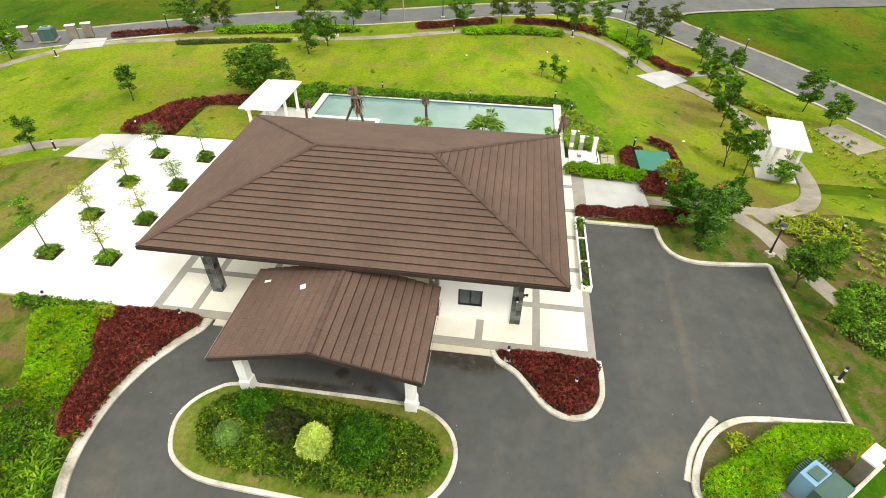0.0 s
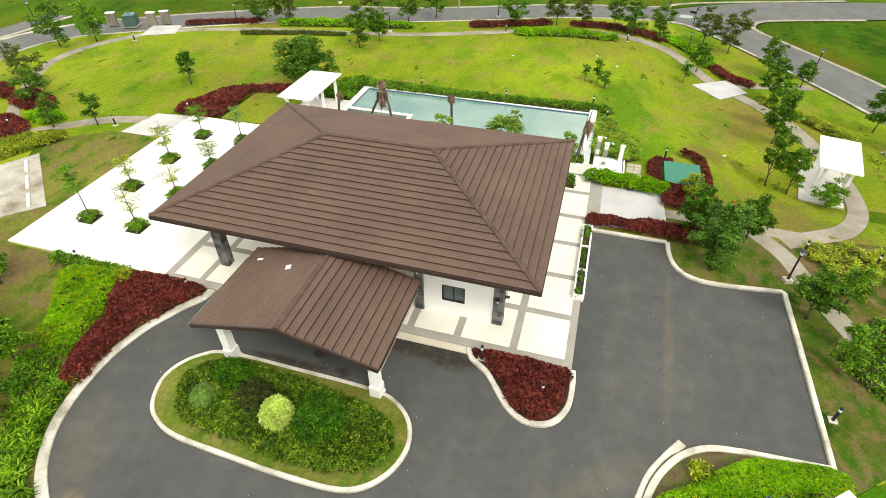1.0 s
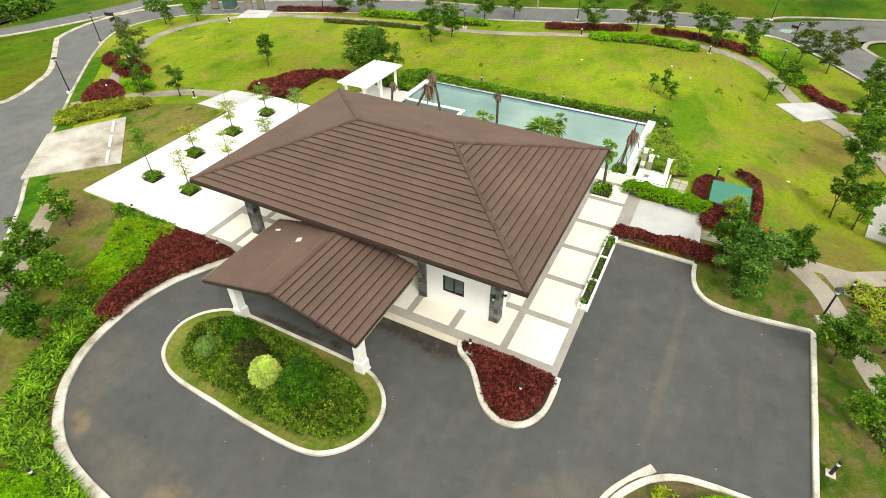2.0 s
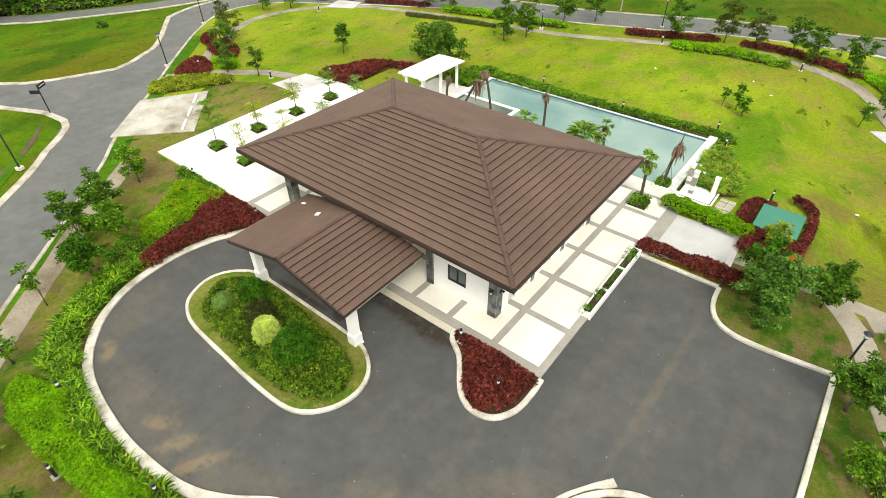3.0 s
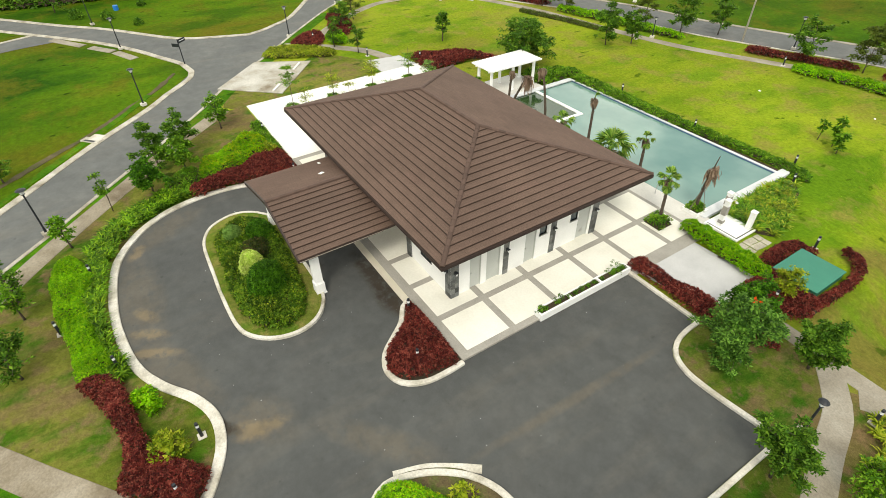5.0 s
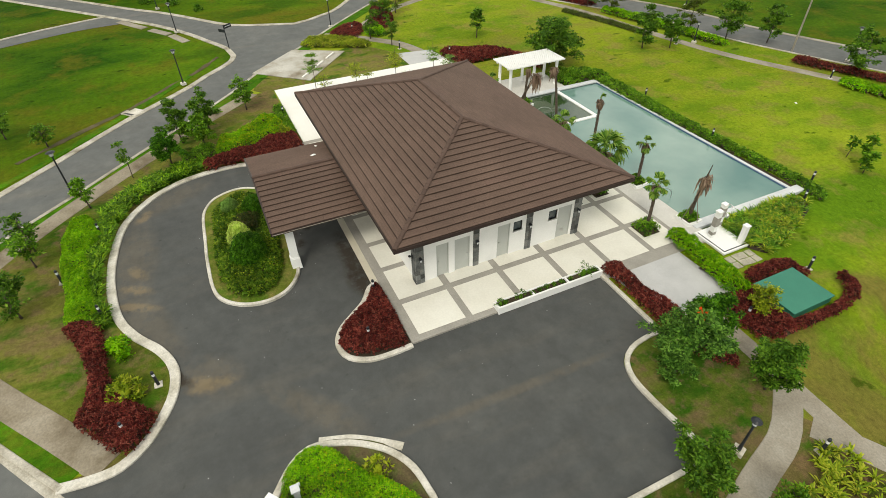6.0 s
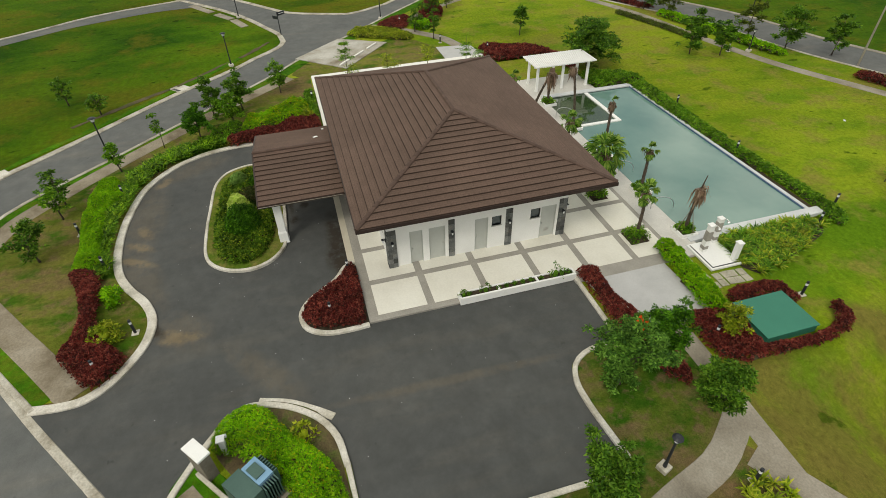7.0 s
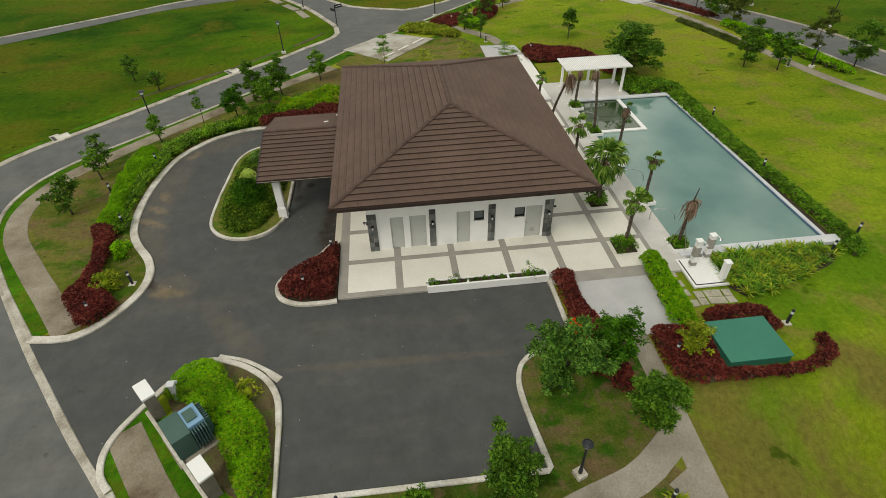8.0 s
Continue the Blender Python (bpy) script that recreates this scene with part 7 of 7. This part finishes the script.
# ---- outdoor shower ----
def shower():
    s = thing("outdoor_shower", "white outdoor shower platform with three pillars", "shower", (3.75, 32.0, 0.1))
    part("platform", boxes((-1.15, 0.92, -0.8, 1.0, 0, 0.12), bevel=0.012), WHITE, s)
    part("drain", boxes((-1.05, 0.82, -0.68, -0.62, 0.12, 0.126), (0.76, 0.82, -0.62, 0.92, 0.12, 0.126)), DARKMETAL, s, "dark drain slot")
    for x, y, h in ((-0.5, -0.28, 1.75), (-1.0, 0.72, 1.6), (0.58, 0.72, 1.2)):
        c = part("pillar", boxes((x - 0.13, x + 0.13, y - 0.13, y + 0.13, 0.12, h), bevel=0.01), WHITE, s)
        part("cap", boxes((x - 0.16, x + 0.16, y - 0.16, y + 0.16, h, h + 0.07), bevel=0.01), WHITE, c)
        if h > 1.5:
            for za, zb in ((0.3, 0.5), (0.85, 1.42)):
                part("tile_band", boxes((x - 0.137, x + 0.137, y - 0.137, y + 0.137, za, zb)), BAND, c, "grey stone tile band")
            v, f = tube([(x, y, h - 0.02), (x + 0.22, y + 0.1, h + 0.12), (x + 0.36, y + 0.16, h + 0.05)], [0.018, 0.018, 0.018], 6)
            raw("shower_arm", v, f, STEEL, c, "steel shower arm")
            k = bmesh.new()
            cone(k, x + 0.36, y + 0.16, h, h + 0.05, 0.09, 0.05, 12)
            part("shower_head", k, STEEL, c, "round steel shower head")


shower()
rs = random.Random(5)
for i, (x, y) in enumerate([(3.5, 30.62), (4.2, 30.66), (4.88, 30.68), (5.56, 30.76)] + [(5.05 + 0.47 * (k % 2), 31.28 + 0.44 * (k // 2)) for k in range(8)]):
    x, y = x + rs.uniform(-0.03, 0.03), y + rs.uniform(-0.03, 0.03)
    st = part("stepping_stone", boxes((-0.22, 0.22, -0.2, 0.2, 0.0, 0.045), bevel=0.015), STONEPAVE)
    st.matrix_basis = pose(x, y, 0.058, 0, 0, rs.uniform(-6, 6))
    tagged(st, "rough pale flagstone set in the grass", "flagstone", "flagstones beside the shower")

# ---- tank cover ----
tank = thing("tank_cover", "green painted metal tank cover among red shrubs", "tank cover", (8.25, 31.65, 0.06))
part("body", boxes((-1.08, 1.08, -1.32, 1.32, 0, 0.42)), GREENBOX, tank)
part("lid", boxes((-1.13, 1.13, -1.37, 1.37, 0.42, 0.48), bevel=0.012), GREENBOX, tank, "flat green lid")

# ---- car park planter ----
planter = thing("planter_box", "long low white planter wall beside the car park", "planter", (2.85, 21.5, 0.1))
part("wall", boxes((0.17, 0.27, -3.0, 3.0, -0.08, 0.34), bevel=0.01), WHITE, planter)
part("wall", boxes((-0.27, -0.19, -3.0, 3.0, 0.0, 0.3), bevel=0.01), WHITE, planter)
for yy in (-2.95, -1.0, 1.0, 2.95):
    part("cross_wall", boxes((-0.19, 0.17, yy - 0.05, yy + 0.05, 0, 0.33), bevel=0.008), WHITE, planter)
for ya, yb in ((-2.9, -1.05), (-0.95, 0.95), (1.05, 2.9)):
    part("soil", boxes((-0.19, 0.17, ya, yb, 0.0, 0.24)), SOIL, planter)
for i, (yy, hh, rr) in enumerate(((18.75, 0.38, 0.24), (19.0, 0.22, 0.16), (19.85, 0.5, 0.32), (20.5, 0.16, 0.11), (20.95, 0.2, 0.12), (21.35, 0.24, 0.14), (21.75, 0.2, 0.12), (22.2, 0.22, 0.13), (22.75, 0.16, 0.1), (23.5, 0.85, 0.36), (23.85, 0.5, 0.28), (24.25, 0.25, 0.18))):
    shrub("planter_shrub", 2.84, yy, rr * 0.9, rr, hh, 0.08, int(20 + 360 * rr), DEEP, "small leafy shrub in the white planter", z=0.33, seed=340 + i, group="shrubs in the planter")


# ---- bollards and lamps ----
def bollard():
    b = thing("bollard_light", "black bollard light with a white lens on a concrete foot", "bollard", (7.3, 34.2, 0.06), 0, "bollard lights in the garden")
    k = bmesh.new()
    cone(k, 0, 0, 0.05, 0.62, 0.065, 0.065, 14)
    part("post", k, BLACKPOST, b)
    k = bmesh.new()
    cone(k, 0, 0, 0.62, 0.76, 0.062, 0.062, 14)
    part("lens", k, LAMPWHITE, b, "white frosted lens")
    k = bmesh.new()
    cone(k, 0, 0, 0.76, 0.86, 0.07, 0.06, 14)
    part("cap", k, BLACKPOST, b)
    part("foot", boxes((-0.16, 0.16, -0.16, 0.16, 0, 0.05), bevel=0.008), KERB, b, "square concrete foot")
    return b


first = bollard()
for x, y in ((8.4, 28.5), (2.4, 2.55), (-4.9, 1.55), (1.95, 12.5), (-0.85, 13.7), (-12.1, 1.3), (-8.55, -0.42), (0.4, 3.75), (1.9, 41.6), (-5.1, 40.6), (-12.7, 41.3), (3.1, 39.3), (-15.9, 13.75), (-22.9, 13.95),
             (-33.1, 27.8), (14.25, 25.6), (13.1, 14.6), (-29.2, 31.5), (-8.6, 58.2), (4.2, 58.6), (9.3, 50.4), (-45.8, 44.6), (-21.4, 53.0), (-40.5, 25.2), (17.6, 25.4)):
    copy_thing(first, pose(x, y, 0.06))


def street_lamp(x, y, h, name="street_lamp", label="black street lamp with a wide square lantern hood", g=1.0):
    s = thing(name, label, "street lamp", (x, y, 0.04), 20, "street lamps")
    part("footing", boxes((-0.2, 0.2, -0.2, 0.2, 0, 0.22), bevel=0.015), KERB, s, "concrete footing")
    k = bmesh.new()
    cone(k, 0, 0, 0.2, h - 0.3, 0.055, 0.042, 10)
    cone(k, 0, 0, 0.2, 0.5, 0.08, 0.06, 10)
    part("pole", k, BLACKPOST, s)
    k = bmesh.new()
    cone(k, 0, 0, h - 0.3, h - 0.08, 0.1 * g, 0.16 * g, 12)
    part("lantern", k, LAMPWHITE, s, "frosted lantern glass")
    k = bmesh.new()
    cone(k, 0, 0, h - 0.08, h, 0.27 * g, 0.13 * g, 12)
    part("hood", k, BLACKPOST, s, "flat dark hood")
    k = bmesh.new()
    cone(k, 0, 0, h - 0.33, h - 0.3, 0.12 * g, 0.12 * g, 12)
    part("collar", k, BLACKPOST, s)
    return s


tall = street_lamp(-33.5, 7.3, 3.1)
for x, y in ((-17.7, -0.5), (-49.7, 7.8), (-60.8, 6.3), (-43.4, 23.6), (-52.5, 33.2), (19.9, 52.4), (-58.6, 44.6), (-40.0, 60.6), (-31.0, 63.8), (-10.5, 63.2), (8.6, 72.8)):
    copy_thing(tall, pose(x, y, 0.04, 0, 0, 20))
short = street_lamp(12.95, 22.9, 2.1, "path_lamp", "short dark garden lamp with a round hood beside the path", 0.72)
for x, y in ((9.8, 57.2), (-20.8, 54.8), (-39.0, 53.2), (-42.6, 29.2)):
    copy_thing(short, pose(x, y, 0.04, 0, 0, 20))


def street_sign(x, y, turn):
    s = thing("street_sign", "dark street name boards on a pole", "sign", (x, y, 0.04), turn, "street signs")
    k = bmesh.new()
    cone(k, 0, 0, 0, 2.35, 0.05, 0.045, 8)
    part("pole", k, BLACKPOST, s)
    part("board", boxes((0.05, 1.0, -0.015, 0.015, 1.95, 2.3)), BLACKPOST, s, "dark name board")
    part("board", boxes((-0.02, 0.02, 0.05, 0.8, 1.6, 1.9)), BLACKPOST, s, "dark name board")
    part("lettering", boxes((0.15, 0.9, -0.02, -0.016, 2.1, 2.16)), LAMPWHITE, s, "pale bar of lettering")


street_sign(-41.4, 12.3, 130)
street_sign(10.8, 65.4, 60)
street_sign(-53.2, 36.0, 200)
pole = bmesh.new()
cone(pole, -14.8, 61.4, 0.0, 7.0, 0.1, 0.06, 10)
tagged(part("utility_pole", pole, GUTTER), "tall slim grey concrete pole beside the road", "pole")


# ---- pool rails ----
def rail(x, y):
    r = thing("pool_rail", "curved steel pool ladder rail", "rail", (x, y, 0.12), 0, "pool ladder rails")
    pts = [(0, -0.3, 0.0), (0, -0.3, 0.5), (0.05, -0.15, 0.72), (0.12, 0.25, 0.78), (0.2, 0.75, 0.6), (0.2, 1.05, 0.2), (0.2, 1.1, -0.5)]
    sm = []
    for i in range(len(pts) - 1):
        a, b, c, d = (Vector(pts[max(0, min(len(pts) - 1, j))]) for j in (i - 1, i, i + 1, i + 2))
        for t in (0, 0.25, 0.5, 0.75):
            sm.append(0.5 * (2 * b + (c - a) * t + (2 * a - 5 * b + 4 * c - d) * t * t + (3 * b - a - 3 * c + d) * t ** 3))
    v, f = tube(sm + [pts[-1]], [0.024] * (len(sm) + 1), 8)
    raw("tube", v, f, STEEL, r, smooth=True)
    return r


one_rail = rail(-5.3, 31.7)
copy_thing(one_rail, pose(-1.0, 31.7, 0.12))
copy_thing(one_rail, pose(-13.6, 31.7, 0.12))

# ---- wheel stops on the west apron ----
for i in range(3):
    st = part("wheel_stop", boxes((-0.85, 0.85, -0.09, 0.09, 0, 0.13), bevel=0.02), PLAZA)
    st.matrix_basis = pose(-34.2 + i * 1.85, 20.9 - i * 1.6, 0.135, 0, 0, -41)
    tagged(st, "white concrete wheel stop on the apron", "wheel stop", "wheel stops")


# ---- loose grass, litter and stains ----
def tufts(name, count, region, avoid, h, mat, label, seed, clump=0.0):
    r = np.random.RandomState(seed)
    o = np.asarray(region)
    lo, hi = o.min(0), o.max(0)
    px, py = r.uniform(lo[0], hi[0], count * 3), r.uniform(lo[1], hi[1], count * 3)
    ok, e = inside(px, py, region)
    for a in avoid:
        ok &= ~inside(px, py, a)[0]
    if clump:
        ok &= lumps(px, py, clump, seed) + 0.25 * r.rand(len(px)) > 0.62
    px, py = px[ok][:count], py[ok][:count]
    k = 5
    px, py = np.repeat(px, k), np.repeat(py, k)
    n = len(px)
    p = np.column_stack([px + r.normal(size=n) * h * 0.35, py + r.normal(size=n) * h * 0.35, np.full(n, 0.0)])
    d = r.normal(size=(n, 3)) * (0.6, 0.6, 0.1) + (0, 0, 1)
    ln = h * r.uniform(0.5, 1.3, n)
    v, f = leaf_mesh(p, d, ln, ln * 0.22, r)
    v[:, 2] += 0.05
    return tagged(raw(name, v, f, mat), label, "grass", kind="stuff")


LAWN_N = [(-46, 34), (-40, 48), (-20, 53), (-2, 57), (8, 54), (10, 44), (12, 36), (6, 34), (3.5, 42), (-17, 42), (-24, 39), (-32, 32), (-40, 29)]
tufts("lawn_tufts", 900, LAWN_N, [], 0.09, MIDG, "short green tufts scattered over the lawn", 401, 0.9)
rr = np.random.RandomState(7)
lx, ly = rr.uniform(-16, 12, 110), rr.uniform(5, 23, 110)
ok = inside(lx, ly, DRIVE)[0] & ~inside(lx, ly, ISLAND)[0] & ~inside(lx, ly, PENINSULA)[0]
lp = np.column_stack([lx[ok], ly[ok], np.full(ok.sum(), 0.02)])
v, f = leaf_mesh(lp, rr.normal(size=lp.shape) * (1, 1, 0.05), rr.uniform(0.02, 0.055, len(lp)), rr.uniform(0.015, 0.035, len(lp)), rr)
tagged(raw("fallen_petals", v, f, LAMPWHITE), "pale bits of litter scattered on the asphalt", "litter", kind="stuff")


# ---- beyond the west field ----
NORTH_LANE = curve([(-80.0, 8.0), (-72.4, 17.8), (-69.0, 21.6), (-67.2, 24.8), (-64.9, 29.2), (-63.0, 33.2), (-61.6, 37.8), (-60.4, 43.0), (-59.6, 50.0)], step=1.0)
tagged(sheet("road_far_lane", offset(NORTH_LANE, 3.4) + NORTH_LANE[::-1], 0.004, ROADTOP), "narrow asphalt lane behind the far field", "road", kind="structure")
kerb("kerb_far_lane", offset(NORTH_LANE, -0.1), "pale concrete kerb of the far lane", 0.35, 0.1, material=ROADKERB)
for i, seg in enumerate(([(-57.5, 1.95), (-53.3, 4.6)], [(-52.3, 5.2), (-49.6, 7.0)], [(-49.2, 7.2), (-46.0, 8.5)])):
    tagged(part("path_field", ribbon(curve(seg, step=0.6), 0.9, -0.05, 0.03), CONCRETE), "broken concrete footpath along the field's edge", "path", kind="structure")
rw = np.random.RandomState(77)
for i in range(20):
    t = i / 19
    x, y = -78.5 + 3.0 * t + rw.uniform(-2.2, 2.2), -6 + 33 * t + rw.uniform(-1.5, 1.5)
    tree("tree", x, y, rw.uniform(3.0, 5.5), rw.uniform(1.8, 3.0), (DEEP, CLIPPED, DEEP, OLIVE)[i % 4], "dark green wild tree in the far thicket", 500 + i, leaf=0.34, count=1300, low=0.05, trunk=0.09)
bed("far_scrub", curve([(-82, -8), (-75.0, -4), (-72.8, 4), (-72.6, 12), (-76.0, 15), (-74.0, 22), (-70.5, 27), (-68.5, 34), (-72, 40), (-84, 30), (-88, 10)], True, 1.5), 1.6, 0.5, 70, DEEP, "dense dark green scrub at the edge of the fields", "shrubs", z=-0.05, seed=530, edge=1.2, bumpy=0.5)
for i, (x, y, s) in enumerate(((-65.1, 5.0, 0.9), (-62.4, 8.1, 0.8), (-58.1, 10.9, 0.55), (-60.9, 25.5, 0.6), (-66.5, 12.5, 0.5))):
    shrub("wild_bush", x, y, s, s * 0.9, s * 1.2, 0.2, 420, DEEP, "wild green bush in the rough grass", z=0.0, seed=540 + i, group="wild bushes in the far field")
drum = thing("blue_drum", "blue plastic drum standing in the rough grass", "drum", (-66.1, 9.5, 0.0))
kd = bmesh.new()
cone(kd, 0, 0, -0.02, 0.5, 0.3, 0.3, 20)
cone(kd, 0, 0, 0.14, 0.17, 0.32, 0.32, 20)
cone(kd, 0, 0, 0.32, 0.35, 0.32, 0.32, 20)
BLUEDRUM = plain("blue_plastic", (0.02, 0.2, 0.6), 0.4)
part("body", kd, BLUEDRUM, drum)
kd = bmesh.new()
cone(kd, 0, 0, 0.5, 0.54, 0.31, 0.28, 20)
part("lid", kd, BLUEDRUM, drum)
puddle = [(10.3 + 0.85 * math.cos(a * 0.35) * (1 + 0.1 * math.sin(3 * a)), 69.6 + 0.75 * math.sin(a * 0.35)) for a in range(18)]
tagged(sheet("puddle", puddle, 0.012, WATER), "shallow rain puddle on the asphalt junction", "puddle", kind="structure")
LANE_U = curve([(-44.0, -27.0), (-50.0, -18.0), (-53.4, -13.3), (-55.5, -10.7), (-57.2, -7.9), (-59.3, -2.7), (-60.4, 0.6)], step=1.0)
LANE_L = curve([(-41.0, -26.0), (-47.4, -17.4), (-51.0, -12.8), (-52.6, -10.5), (-53.8, -7.9), (-55.9, -2.4), (-56.6, 3.3)], step=1.0)
tagged(sheet("road_field_lane", LANE_U + LANE_L[::-1], 0.002, ROADTOP), "narrow asphalt lane between the rough fields", "road", kind="structure")
kerb("kerb_field_lane", offset(LANE_U, 0.1), "pale concrete kerb of the field lane", 0.4, 0.08, material=ROADKERB)
for i, (x, y) in enumerate(((11.2, 35.7), (3.47, 51.1), (1.0, 58.6), (1.5, 53.4), (-6.5, 51.2))):
    stone = part("litter_bag", boxes((-0.11, 0.11, -0.07, 0.07, 0.0, 0.035), (-0.05, 0.08, -0.04, 0.06, 0.03, 0.06), bevel=0.012), LAMPWHITE)
    stone.matrix_basis = pose(x, y, 0.055, 0, 0, 37 * i)
    tagged(stone, "crumpled white litter lying on the lawn", "litter", "white litter on the lawn")


# ---- the east bank: the lawn sinks about two metres, fitted to the camera's early view ----
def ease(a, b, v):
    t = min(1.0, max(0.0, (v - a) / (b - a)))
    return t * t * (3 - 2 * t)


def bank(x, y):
    """Scales a level-ground point out and down from the camera's early eye point, so it looks unmoved from there."""
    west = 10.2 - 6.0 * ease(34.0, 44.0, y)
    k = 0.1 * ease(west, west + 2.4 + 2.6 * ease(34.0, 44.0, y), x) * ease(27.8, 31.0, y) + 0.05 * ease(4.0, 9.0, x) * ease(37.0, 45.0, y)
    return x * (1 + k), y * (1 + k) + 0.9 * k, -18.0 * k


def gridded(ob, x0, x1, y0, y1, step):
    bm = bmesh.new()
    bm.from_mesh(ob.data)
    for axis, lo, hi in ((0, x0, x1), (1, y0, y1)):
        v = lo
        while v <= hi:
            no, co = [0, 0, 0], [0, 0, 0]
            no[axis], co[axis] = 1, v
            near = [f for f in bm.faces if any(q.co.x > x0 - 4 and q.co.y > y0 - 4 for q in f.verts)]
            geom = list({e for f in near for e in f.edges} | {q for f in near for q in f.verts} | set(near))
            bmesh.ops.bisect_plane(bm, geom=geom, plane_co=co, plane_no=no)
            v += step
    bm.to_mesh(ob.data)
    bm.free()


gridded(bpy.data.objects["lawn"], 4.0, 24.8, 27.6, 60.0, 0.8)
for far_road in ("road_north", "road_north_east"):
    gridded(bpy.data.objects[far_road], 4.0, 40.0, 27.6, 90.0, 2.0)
# everything on the bank slides along the early camera's sight lines, keeping that view
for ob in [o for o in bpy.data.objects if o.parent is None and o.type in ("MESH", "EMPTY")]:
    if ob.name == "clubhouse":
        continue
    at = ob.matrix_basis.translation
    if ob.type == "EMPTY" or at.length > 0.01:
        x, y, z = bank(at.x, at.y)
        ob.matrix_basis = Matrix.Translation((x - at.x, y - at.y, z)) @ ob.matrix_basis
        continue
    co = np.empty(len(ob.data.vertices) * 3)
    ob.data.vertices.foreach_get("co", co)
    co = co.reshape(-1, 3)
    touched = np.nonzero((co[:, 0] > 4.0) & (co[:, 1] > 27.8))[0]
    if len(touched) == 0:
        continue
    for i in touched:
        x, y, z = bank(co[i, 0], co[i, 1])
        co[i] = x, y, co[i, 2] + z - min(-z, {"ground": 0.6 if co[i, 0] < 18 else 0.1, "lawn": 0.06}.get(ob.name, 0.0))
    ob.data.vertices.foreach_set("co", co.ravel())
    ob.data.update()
